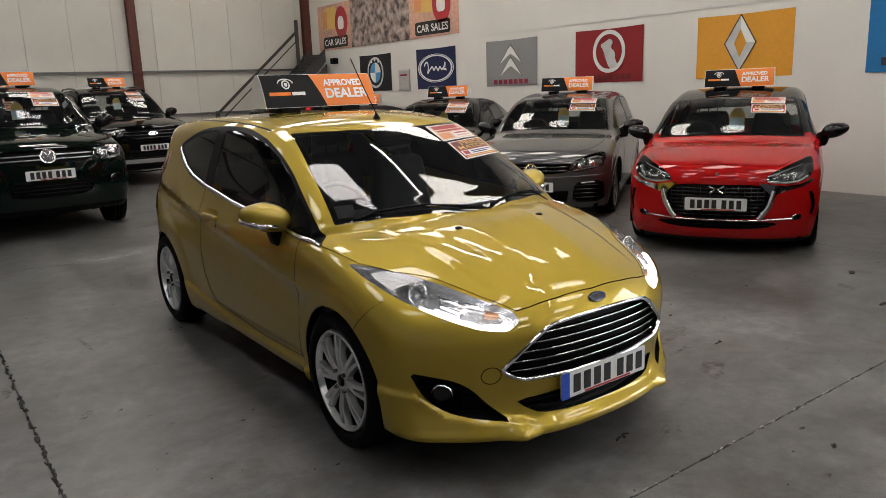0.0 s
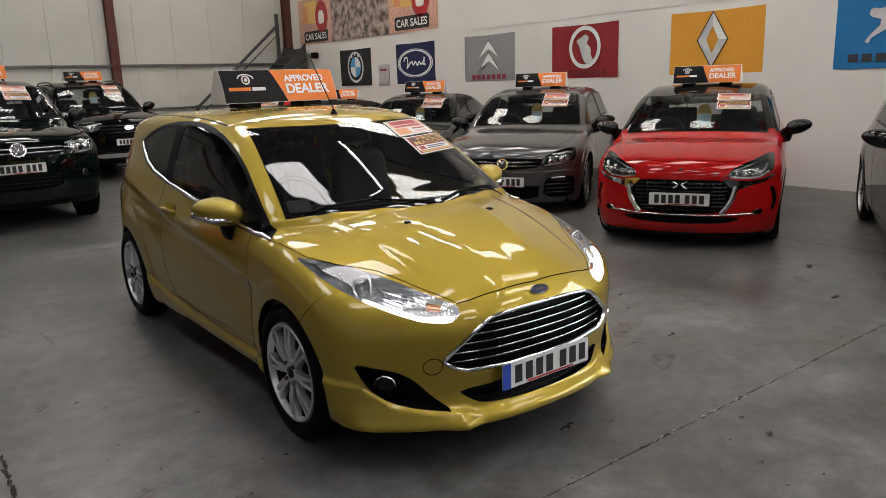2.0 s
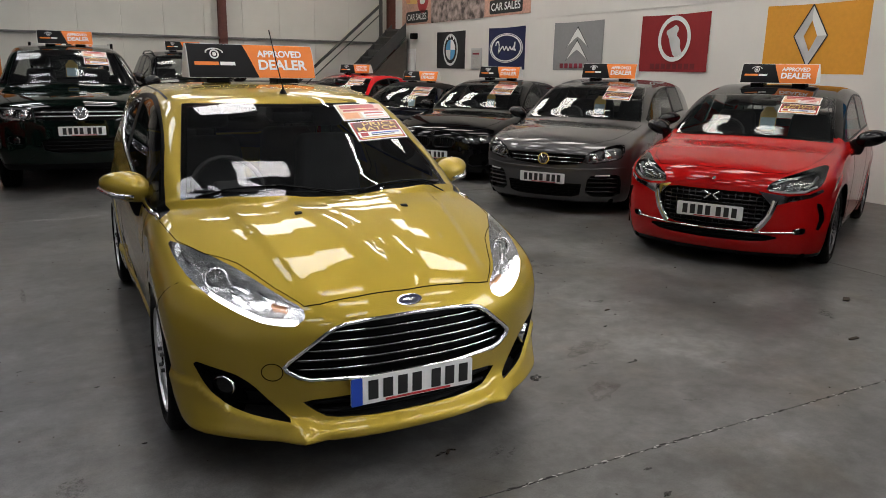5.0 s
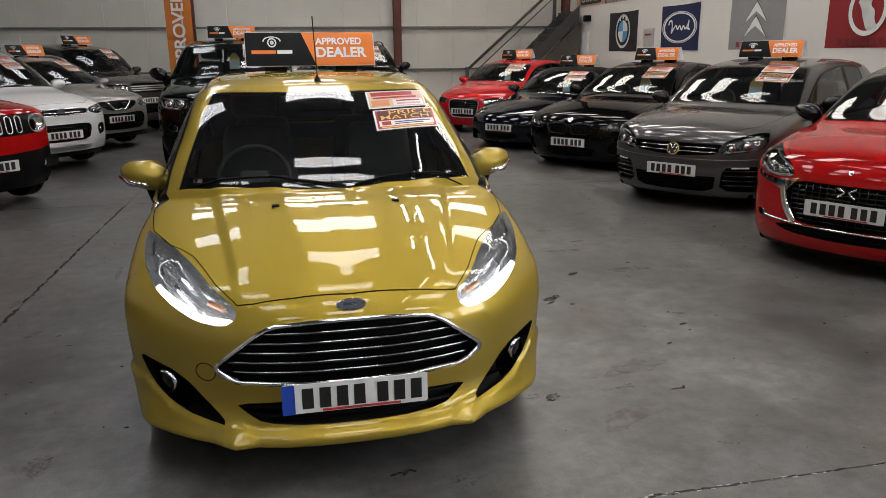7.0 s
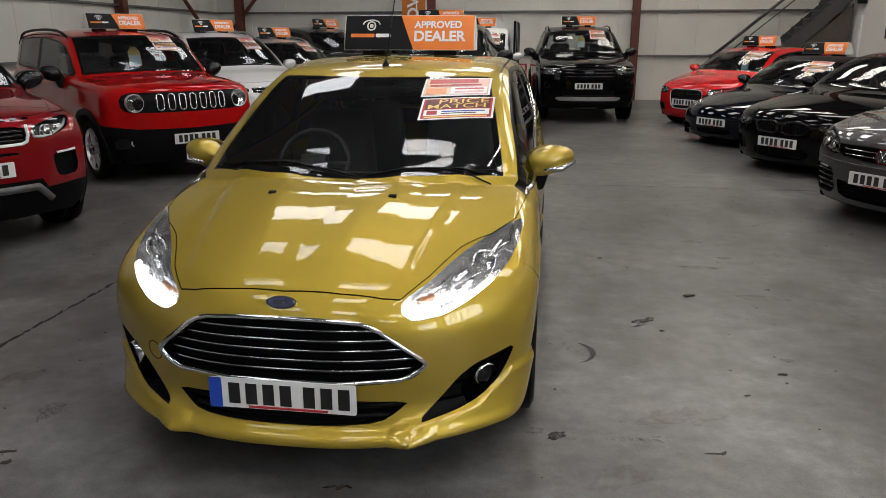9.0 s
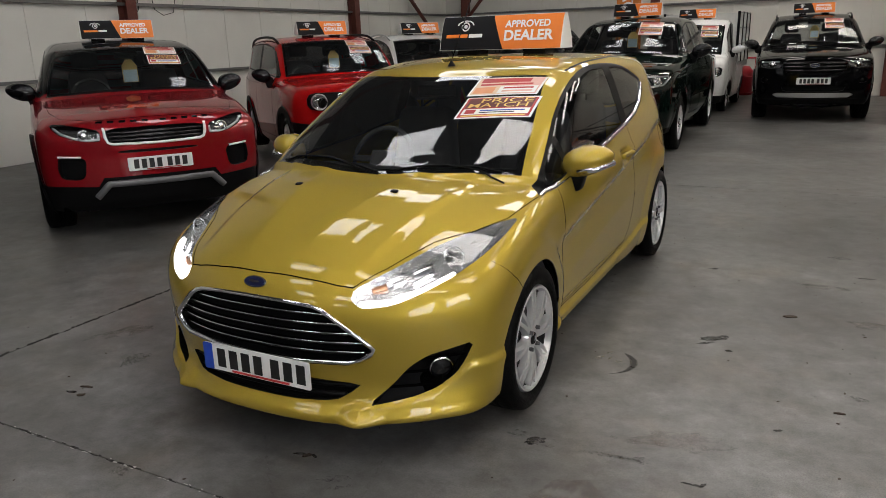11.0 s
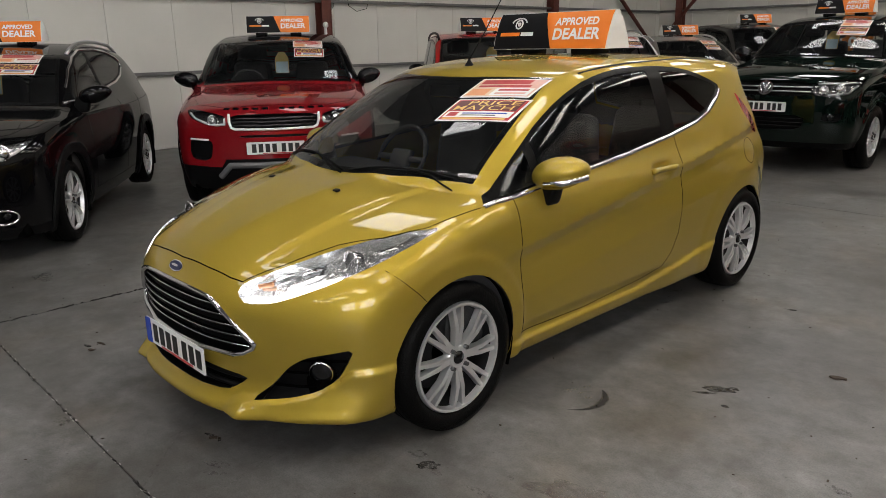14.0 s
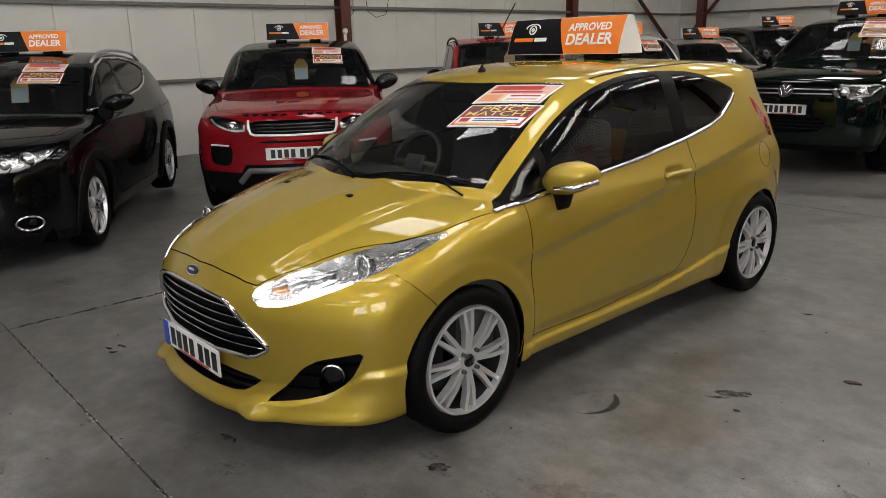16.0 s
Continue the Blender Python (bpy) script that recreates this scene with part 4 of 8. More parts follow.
def build_car(name, s, m, paint_mat, label, category="car", h=0.04, detail=None):
    """A car from its curves and outlines: body, glass, panels, lamps, grille, wheels and cabin."""
    car = new(name)
    car.matrix_basis = m
    tagged(car, label, category, s.get("group", ""))
    field = body_field(s)
    v, f = polygonise(field, (0, -0.12, s["clear"] - 0.1), (s["half"] + 0.10, s["length"] + 0.15, s["high"] + 0.08), h)
    skin = Skin(field, h, v.tolist(), f.tolist())
    bottom = [f for f in skin.bm.faces if f.normal.z < -0.8 and f.calc_center_median().z < s["clear"] + 0.06]
    bmesh.ops.delete(skin.bm, geom=bottom, context="FACES")
    # wheel openings
    for y in s["axles"]:
        ring = [(y + s["arch"] * math.cos(t), s["wheel"] + s["arch"] * math.sin(t)) for t in np.linspace(math.pi * 1.25, -math.pi * 0.25, 34)]
        ring = ring + [(ring[-1][0] + 0.02, 0.0), (ring[0][0] - 0.02, 0.0)]
        for k in (1, -1):
            skin.cut(ring, "side", k, lim=0.05)
            bm = bmesh.new()
            arc = [(y + (s["arch"] + 0.004) * math.cos(t), s["wheel"] + (s["arch"] + 0.004) * math.sin(t)) for t in np.linspace(-0.42, math.pi + 0.30, 22)]
            prof = [[bm.verts.new((k * x, *p)) for p in arc] for x in (s["half"] - s.get("liner", 0.06), 0.45)]
            for i in range(len(arc) - 1):
                bm.faces.new((prof[0][i], prof[0][i + 1], prof[1][i + 1], prof[1][i]))
            bm.faces.new(prof[1])
            part("wheel_arch_liner", bm, LINER, car, "black plastic liner")
            if s.get("cladding"):
                rim = skin.line([(y + (s["arch"] + 0.03) * math.cos(t), s["wheel"] + (s["arch"] + 0.03) * math.sin(t)) for t in np.linspace(-0.35, math.pi + 0.35, 30)], "side", k, 0.0, 1)
                part("wheel_arch_trim", strip(field, rim, 0.08, 0.012), s.get("clad_mat", TRIM), car)
    # glass
    ws = s["screen"]
    bw = lambda w, y: [(x, y + s["bow"] * x * x) for x in np.linspace(-w, w, 9)]
    frit = bw(ws[0], ws[1]) + bw(ws[2], ws[3])[::-1]
    fr = skin.cut(frit, "top", lim=0.05)
    skin.panel("windscreen", fr, SCREEN, car, label="clear laminated windscreen")
    for y, w, a, b in ((ws[1], ws[0], 0.0, 0.045), (ws[3], ws[2], -0.03, 0.0)):
        band = [(x, y + (a + b) / 2 + s["bow"] * x * x) for x in np.linspace(-w, w, 25)]
        part("screen_border", strip(field, skin.on(band, "top", 1, -0.003), abs(b - a), 0.001), SURROUND, car)
    for k in (1, -1):
        edge = [(k * (ws[0] + (ws[2] - ws[0]) * t), ws[1] + (ws[3] - ws[1]) * t + s["bow"] * (ws[0] + (ws[2] - ws[0]) * t) ** 2) for t in np.linspace(0, 1, 24)]
        edge = [(x - k * 0.014, y) for x, y in edge]
        part("screen_border", strip(field, skin.on(edge, "top", 1, -0.003), 0.03, 0.001), SURROUND, car)
    panes = s["panes"]
    for k in (1, -1):
        out = s.get("dlo_poly") or side_outline(s)
        surround = skin.cut(out, "side", k)
        tmp = Skin(field, h, *surround)
        for pane in panes:
            poly = pane[0] if isinstance(pane[0], list) else side_outline(s, pane[0], pane[1], 0.018)
            g = tmp.cut(poly, "side", k)
            tmp.panel("side_window", g, pane[-1], car, 0.002)
        v, f = tmp.rest()
        if len(v):
            mesh_object("window_surround", v, f, SURROUND, car, normals_of(field, v))
        if s.get("bright"):
            low = out[: s.get("bright_n", 8)]
            ln = skin.line(low, "side", k, 0.002)
            part("window_trim", strip(field, ln, 0.022, 0.006), s["bright"], car, smooth=True)
    rw = s["rear_window"]
    skin.panel("rear_window", skin.cut(smooth_outline([(-rw[0], rw[2]), (rw[0], rw[2]), (rw[1], rw[3]), (-rw[1], rw[3])], 1), "rear"), DARK_GLASS if s.get("privacy") else SIDE_GLASS, car)
    if s.get("roof_mat"):
        r0, r1, rwid = s["roof"]
        skin.panel("roof", skin.cut([(x, r0 + s["bow"] * x * x) for x in np.linspace(-rwid, rwid, 9)] + [(rwid, r1), (-rwid, r1)], "top"), s["roof_mat"], car, label="black painted roof")
    # lamps, grille and openings in the nose
    for item in s["nose_cuts"]:
        kind, poly = item[0], item[1]
        opts = item[2] if len(item) > 2 else {}
        both = opts.get("pair", False)
        poly = smooth_outline(poly, opts.get("round", 1))
        for k in (1, -1) if both else (1,):
            pl = poly if k > 0 else mirrored(poly)
            view = opts.get("view", "front")
            c = skin.cut(pl, view, lim=opts.get("lim", 0.08), zmin=opts.get("zmin"))
            if not len(c[0]):
                continue
            n = normals_of(field, c[0])
            if kind == "headlamp":
                lamp = skin.panel("headlamp", c, LENS, car, label="clear headlamp lens")
                depth = opts.get("depth", 0.05)
                mesh_object("lamp_bowl", c[0] - n * depth, c[1], opts.get("bowl", REFLECTOR), lamp, n, label="chromed lamp bowl")
                edge = skin.on(pl + pl[:1], view, 1, 0.0)
                rimn = normals_of(field, edge)
                bm = bmesh.new()
                ra, rb = [bm.verts.new(p) for p in edge], [bm.verts.new(p - q * depth) for p, q in zip(edge, rimn)]
                for i in range(len(ra) - 1):
                    bm.faces.new((ra[i], ra[i + 1], rb[i + 1], rb[i]))
                part("lamp_rim", bm, opts.get("rim", GLOSS_BLACK), lamp)
                for cx, cz, r in opts.get("bulbs", ()):
                    q = skin.on([(k * cx, cz)], view, 1, -depth * 0.7)[0]
                    bm = bmesh.new()
                    bmesh.ops.create_uvsphere(bm, u_segments=20, v_segments=12, radius=r)
                    part("projector_lens", moved(bm, Matrix.Translation(q)), opts.get("bulb_mat", CHROME), lamp, "round projector lens", smooth=True)
                    rg = tube([(q[0] + r * 1.15 * math.cos(t), q[1] - r * 0.5, q[2] + r * 1.15 * math.sin(t)) for t in np.linspace(0, 2 * math.pi, 25)[:-1]], r * 0.12, 6, closed=True)
                    part("projector_ring", rg, CHROME, lamp, smooth=True)
                for ln, rad, mt in opts.get("strips", ()):
                    pts = skin.line([(k * a, b) for a, b in ln], view, 1, -depth * 0.45)
                    part("lamp_strip", tube(pts, rad, 8), mt, lamp, smooth=True)
            elif kind == "grille":
                mt = opts.get("back", TRIM)
                depth = opts.get("depth", 0.045)
                g = mesh_object("grille", c[0] - n * depth, c[1], mt, car, n, label=opts.get("label", "black grille"))
                edge = skin.on(pl + pl[:1], view, 1, 0.0)
                rimn = normals_of(field, edge)
                bm = bmesh.new()
                ra, rb = [bm.verts.new(p) for p in edge], [bm.verts.new(p - q * depth) for p, q in zip(edge, rimn)]
                for i in range(len(ra) - 1):
                    bm.faces.new((ra[i], ra[i + 1], rb[i + 1], rb[i]))
                part("grille_rim", bm, TRIM, g)
                if opts.get("frame"):
                    fm, fw = opts["frame"]
                    part("grille_frame", strip(field, skin.on(pl + pl[:2], view, 1, 0.0), fw, 0.012), fm, g, "bright frame", smooth=True)
                bars = opts.get("bars")
                if bars:
                    nb, bm_, br = bars
                    zs = [p[1] for p in pl]
                    for z in np.linspace(min(zs), max(zs), nb + 2)[1:-1]:
                        xs = [x for x in np.linspace(-1, 1, 161) if inside(pl, [(x, z)])[0]]
                        if len(xs) > 2:
                            pts = skin.on([(x, z) for x in np.linspace(min(xs), max(xs), 15)], view, 1, -0.02)
                            slat = part("grille_bar", tube(pts, br, 6, squash=opts.get("squash", 1.0)), bm_, g, smooth=True)
                            if opts.get("edge"):
                                up = np.array(pts) + (0, -0.010, 0.004)
                                part("bar_edge", tube(up, opts["edge"], 6), CHROME, slat, smooth=True)
                posts = opts.get("posts")
                if posts:
                    nb, bm_, br = posts
                    for x in np.linspace(min(p[0] for p in pl), max(p[0] for p in pl), nb + 2)[1:-1]:
                        zz = [z for z in np.linspace(0.2, 1.4, 121) if inside(pl, [(x, z)])[0]]
                        if len(zz) > 2:
                            part("grille_bar", tube(skin.on([(x, z) for z in np.linspace(min(zz), max(zz), 5)], view, 1, -0.012), br, 6), bm_, g, smooth=True)
                for fx, fz, fr_ in opts.get("fogs", ()):
                    q = skin.on([(k * fx, fz)], view, 1, -0.022)[0]
                    d = normals_of(field, q)[0]
                    tilt = Vector(d).to_track_quat("X", "Z").to_matrix().to_4x4()
                    fg = part("fog_lamp", moved(lathe([(0.0, fr_ * 1.12), (0.022, fr_ * 1.1), (0.026, fr_)], 24), Matrix.Translation(q) @ tilt), CHROME, g, "round fog lamp", smooth=True)
                    part("fog_glass", moved(lathe([(0.014, fr_), (0.02, fr_ * 0.6), (0.022, 0.0001)], 24), Matrix.Translation(q) @ tilt), GLOSS_BLACK, fg, smooth=True)
            elif kind == "panel":
                for piece in islands(c):
                    skin.panel(opts["name"], piece, opts["mat"], car, opts.get("inset", 0.0), opts.get("label", ""))
    # shut lines
    for view, pts, both, *wide in s["lines"]:
        for k in (1, -1) if both else (1,):
            pl = [(k * a, b) for a, b in pts] if view != "side" else pts
            part("shut_line", strip(field, skin.line(pl, view, k, 0.0), wide[0] if wide else s.get("gap", 0.0045), 0.0009), GAP, car)
    for view, pts, both, width, high, mt, nm in s.get("strips", ()):
        for k in (1, -1) if both else (1,):
            pl = [(k * a, b) for a, b in pts] if view != "side" else pts
            part(nm, strip(field, skin.line(pl, view, k, 0.0), width, high), mt, car, smooth=True)
    if detail:
        detail(car, s, skin, field)
    for zz in s.get("plate", ()):
        q = skin.on([(0.0, zz - 0.05), (0.0, zz + 0.05)], "front", 1)
        plate_part(car, float(min(q[:, 1])) - 0.014, zz, tilt=s.get("plate_tilt", 0), band=s.get("band", False), code=s.get("code", (4, 3)))
    if s.get("badge"):
        bz, br, bmat, sx = s["badge"]
        q = skin.on([(0.0, bz)], "front", 1, 0.004)[0]
        d = normals_of(field, q)[0]
        tilt = math.degrees(math.asin(max(-1, min(1, d[2]))))
        bd = part("badge", moved(slab(disc(br, 28, sx, 1.0), 0.008), Matrix.Translation(q) @ pose(0, 0, 0, -tilt, 0, 0)), CHROME, car, "round maker's badge")
        part("badge_field", moved(slab(disc(br * 0.80, 28, sx * (1.0 if sx == 1 else 1.09), 1.0), 0.003), Matrix.Translation(q) @ pose(0, 0, 0, -tilt, 0, 0) @ pose(0, -0.003, 0)), bmat, bd)
        at = Matrix.Translation(q) @ pose(0, 0, 0, -tilt, 0, 0) @ pose(0, -0.005, 0)
        if sx == 1.0 and br > 0.05:
            for strokes in ([(-0.42, 0.68), (-0.10, 0.10), (0.0, 0.10), (0.10, 0.10), (0.42, 0.68)], [(-0.74, 0.28), (-0.34, -0.66), (0.0, 0.02), (0.34, -0.66), (0.74, 0.28)]):
                part("badge_mark", moved(tube([(a * br, 0, b * br) for a, b in strokes], br * 0.085, 6), at), CHROME, bd, smooth=True)
        else:
            part("badge_mark", moved(slab(smooth_outline([(-br * 0.55 * sx, -br * 0.10), (-br * 0.1 * sx, -br * 0.22), (br * 0.5 * sx, -br * 0.12), (br * 0.4 * sx, br * 0.18), (-br * 0.4 * sx, br * 0.24)], 1), 0.002), at), CHROME, bd)
    for cutout in s.get("low_panels", ()):
        nm, view, poly, both, mt = cutout
        for k in (1, -1) if both else (1,):
            pl = [(k * a, b) for a, b in poly] if view != "side" else poly
            skin.panel(nm, skin.cut(pl, view, k, lim=0.05), mt, car)
    v, f = skin.rest()
    n = normals_of(field, v)
    mesh_object("body", v, f, paint_mat, car, n)
    up = [q for q in f if min(v[i][2] for i in q) > s["belt"] - 0.04]
    if up:
        use = sorted({i for q in up for i in q})
        idx = {i: j for j, i in enumerate(use)}
        mesh_object("headlining", v[use] - n[use] * 0.022, [[idx[i] for i in q][::-1] for q in up], LINING, car, -n[use])
    part("underbody", boxed(-s["half"] + 0.16, s["half"] - 0.16, 0.25, s["length"] - 0.25, s["clear"] + 0.02, s["clear"] + 0.20, bevel=0.03), LINER, car)
    for k in (1, -1):
        mirror_part(car, s, s.get("mirror_mat", paint_mat), k)
    cabin_parts(car, s, field, h)
    for i, (x0, x1, t0, t1) in enumerate(s.get("stickers", ())):
        price_sticker(car, skin, s, i, x0, x1, *(ws[1] + (ws[3] - ws[1]) * t for t in (t0, t1)))
    if s.get("tag"):
        ty, tz = s["head"] + 0.02, s["high"] - 0.44
        tg = part("price_tag", moved(slab([(-0.075, 0.0), (0.075, 0.0), (0.075, 0.17), (0.03, 0.235), (-0.03, 0.235), (-0.075, 0.17)], 0.002), pose(0.03, ty, tz, -14, 0, 0)), TAG_YELLOW, car, "yellow card tag")
        part("tag_card", moved(slab([(-0.068, 0.005), (0.068, 0.005), (0.068, 0.13), (-0.068, 0.13)], 0.002), pose(0.03, ty - 0.004, tz, -14, 0, 0)), PALE_BLUE, tg, "pale blue card")
    for k in (1, -1) if s.get("rails") else ():
        y0, y1 = s["head"] + 0.2, s["dlo"][1] + 0.25
        xr = s["rail"] - 0.035
        ys = np.linspace(y0, y1, 14)
        pts = skin.on([(k * xr, y) for y in ys], "top", 1, 0.0)
        pts[:, 2] += 0.045 * np.minimum(1, np.minimum(np.arange(14), 13 - np.arange(14)) / 1.5)
        part("roof_rail", tube(pts, 0.017, 8), s["rails"], car, smooth=True)
    put_wheels(car, s, s["wheels"])
    return car, skin


HATCH_WHEEL = unlinked(wheel_meshes(0.312, 0.205, 0.228, 8, "fork", ALLOY, 4))
PLAIN_WHEEL = unlinked(wheel_meshes(0.325, 0.21, 0.235, 5, "twin", ALLOY))
DARK_WHEEL = unlinked(wheel_meshes(0.325, 0.21, 0.24, 5, "plain", DARK_ALLOY))
BIG_WHEEL = unlinked(wheel_meshes(0.37, 0.24, 0.235, 6, "twin", ALLOY))
BIG_DARK_WHEEL = unlinked(wheel_meshes(0.38, 0.25, 0.235, 6, "plain", DARK_ALLOY))


def base_spec(length, half, high, clear, axles, wheel, belt, nose_z, cowl, head, roof_end, tail_top, fbow=0.34, bow=0.36, crown=0.06, roof_half=0.58, tumble=0.45, wheels=PLAIN_WHEEL, hood_bulge=0.0):
    """Curves for a car from its main sizes. cowl, head, roof_end, tail_top are (y, z) on the middle line."""
    cy, cz = cowl
    hy, hz = head
    s = dict(length=length, half=half, high=high, clear=clear, axles=axles, wheel=wheel, belt=belt, bow=bow, crown=crown, tumble=tumble, fbow=fbow, fpow=2.4, arch=wheel + 0.045, track=half - 0.13, cowl=cy, head=hy)
    s["top"] = [(-0.3, nose_z - 0.10), (0.0, nose_z - 0.05), (0.10, nose_z), (0.10 + (cy - 0.1) * 0.45, nose_z + (cz - nose_z) * 0.56 + hood_bulge), (cy, cz), (cy + (hy - cy) * 0.25, cz + (hz - cz) * 0.31), (cy + (hy - cy) * 0.65, cz + (hz - cz) * 0.75), (hy, hz), (hy + (roof_end[0] - hy) * 0.45, high), roof_end, tail_top, (length + 0.3, tail_top[1] - 0.1)]
    s["nose"] = [(0.0, 0.18), (clear, 0.10), (clear + 0.12, 0.03), (clear + 0.3, 0.0), (nose_z - 0.08, 0.02), (nose_z, 0.06), (nose_z + 0.3, 0.3)]
    s["tail"] = [(0.0, 0.15), (clear + 0.1, 0.05), (0.6, 0.0), (belt, 0.04), (high, 0.25)]
    s["side"] = [(0.0, half - 0.09), (clear, half - 0.07), (clear + 0.15, half - 0.03), (0.55, half - 0.005), (0.70, half), (belt - 0.08, half - 0.02), (belt, half - 0.06), (high, roof_half), (high + 0.2, roof_half - 0.1)]
    s["plan"] = [(-0.1, -0.10), (0.5, -0.025), (axles[0] + 0.4, 0.0), (axles[1] - 0.3, 0.0), (length - 0.3, -0.05), (length, -0.12)]
    s["rail"], s["rise"] = roof_half + 0.02, 0.03
    s["screen"] = (half - 0.17, cy + 0.02, roof_half - 0.04, hy - 0.01)
    s["dlo"] = (length - 0.85, length - 0.95)
    mid = (hy + roof_end[0]) / 2
    s["panes"] = [(None, mid - 0.05, SIDE_GLASS), (mid + 0.05, None, DARK_GLASS)]
    s["rear_window"] = (half - 0.2, roof_half - 0.06, belt + 0.06, high - 0.14)
    s["mirror"] = (half + 0.10, cy + 0.42 + bow * 0.2, belt + 0.05)
    s["seats"] = hy + 0.42
    s["wheels"] = wheels
    edge = [(0.0, 0.135), (0.3, 0.15), (0.5, 0.22), (half - 0.24, 0.42), (half - 0.17, 0.7), (half - 0.14, cy + 0.12)]
    door = lambda y, lean: ("side", [(y, belt - 0.01), (y + lean, 0.62), (y + 1.4 * lean, clear + 0.16)], True)
    s["lines"] = [("top", edge, True), door(cy + 0.42, 0.03), door(mid, -0.01), door(min(length - 0.95, mid + 0.95), -0.10), ("side", [(cy + 0.46, clear + 0.15), (mid, clear + 0.13), (min(length - 1.05, mid + 0.8), clear + 0.15)], True)]
    s["nose_cuts"] = []
    s["stickers"] = [(0.17, 0.49, 0.72, 0.94), (0.18, 0.50, 0.47, 0.69)]
    s["tag"] = True
    return s

def hero_side(x, y, z):
    """The rising side crease, the hollow below it, the door handle's hollow and the sill."""
    line = 0.689 + 0.137 * (y - 1.162)
    k = step(0.95, 1.35, y) * (1 - step(3.3, 3.7, y))
    crease = np.interp(z - line, [-0.30, -0.25, -0.11, -0.055, -0.004, 0.025, 0.16], [0.0, 0.0, -0.015, -0.014, 0.010, 0.010, 0.0])
    under = -0.014 * (1 - step(0.285, 0.345, z)) * step(1.2, 1.3, y) * (1 - step(2.3, 2.6, y))
    sill = (1 - step(-0.018, 0.012, z - 0.256 - 0.15 * np.maximum(y - 2.2, 0))) * step(1.12, 1.2, y) * (1 - step(2.9, 3.0, y))
    grip = np.exp(-(((y - 2.31) / 0.085) ** 4) - ((z - 0.866) / 0.042) ** 4)
    wing = 0.006 * (1 - step(0.40, 0.44, np.sqrt((y - 0.81) ** 2 + (z - 0.31) ** 2))) * step(0.45, 0.6, y)
    rear = 0.008 * (1 - step(0.44, 0.52, np.sqrt((y - 3.30) ** 2 + (z - 0.31) ** 2)))
    lip = 0.018 * (1 - step(-0.022, 0.014, z - np.interp(y, [0.20, 0.30, 0.36, 0.50], [0.300, 0.372, 0.386, 0.396]))) * (1 - step(0.50, 0.52, y)) * step(0.16, 0.24, y)
    return lip + k * crease + under + 0.022 * sill - 0.026 * grip + wing + rear


def hero_top(x, y):
    """The raised middle of the bonnet between two creases, and the flatter curve of the windscreen."""
    on = step(0.08, 0.3, y) * (1 - step(0.85, 1.0, y - 0.4 * x * x))
    back = y - 0.46 * x * x
    flat = (0.165 * x ** 2 - 0.20 * x ** 4 - 0.004) * step(0.812, 0.844, back) * (1 - step(1.42, 1.86, back))
    ridge = 0.0075 * np.maximum(1 - np.abs(x - 0.09 - 0.18 * y) / 0.13, 0)
    return flat + on * (0.010 * (1 - step(-0.02, 0.03, x - 0.36 - 0.16 * y)) + ridge)


def hero_front(x, z):
    """The lip of the bumper and the ledge that runs from it to the wheel opening."""
    edge = np.interp(x, [0.0, 0.36, 0.40, 0.46, 0.53, 0.66, 0.72, 0.76, 0.84], [0.244, 0.244, 0.262, 0.270, 0.268, 0.300, 0.345, 0.384, 0.394]) + 0.0 * z
    lip = 1 - step(-0.022, 0.014, z - edge)
    wedge = np.maximum(1 - np.abs(x - 0.435) / 0.085, 0) * (1 - step(0.19, 0.27, z))
    return -0.020 * lip - 0.034 * wedge


HERO_LAMP = [(0.397, 0.690), (0.397, 0.655), (0.445, 0.626), (0.54, 0.638), (0.62, 0.672), (0.69, 0.710), (0.742, 0.752), (0.772, 0.80), (0.778, 0.845), (0.715, 0.836), (0.64, 0.816), (0.56, 0.783), (0.485, 0.738)]
HALF_GRILLE = [(0.0, 0.645), (0.15, 0.642), (0.265, 0.632), (0.300, 0.622), (0.335, 0.603), (0.463, 0.500), (0.480, 0.480), (0.472, 0.462), (0.430, 0.436), (0.390, 0.424), (0.20, 0.419), (0.0, 0.418)]
HERO_GRILLE = HALF_GRILLE + [(-x, z) for x, z in HALF_GRILLE[-2:0:-1]]
HERO_INTAKE = [(-0.425, 0.335), (-0.385, 0.300), (-0.33, 0.268), (-0.15, 0.258), (0.15, 0.258), (0.33, 0.268), (0.385, 0.300), (0.425, 0.335), (0.20, 0.350), (-0.20, 0.350)]
HERO_FOG = [(0.774, 0.475), (0.70, 0.456), (0.64, 0.440), (0.585, 0.402), (0.525, 0.33), (0.452, 0.258), (0.53, 0.268), (0.60, 0.283), (0.66, 0.304), (0.714, 0.348), (0.744, 0.40)]
HERO_DLO = [(1.007, 0.884), (1.294, 0.920), (1.692, 0.953), (2.027, 0.980), (2.464, 1.031), (2.742, 1.075), (2.911, 1.124), (3.040, 1.188), (3.100, 1.235), (3.106, 1.262), (3.020, 1.295), (2.920, 1.326), (2.800, 1.355), (2.680, 1.373), (2.540, 1.383), (2.400, 1.387), (2.270, 1.386), (2.140, 1.381), (2.025, 1.369), (1.920, 1.352), (1.840, 1.335), (1.764, 1.312), (1.680, 1.283), (1.600, 1.249), (1.511, 1.205), (1.430, 1.161), (1.350, 1.112), (1.268, 1.061), (1.180, 1.003), (1.090, 0.940)]
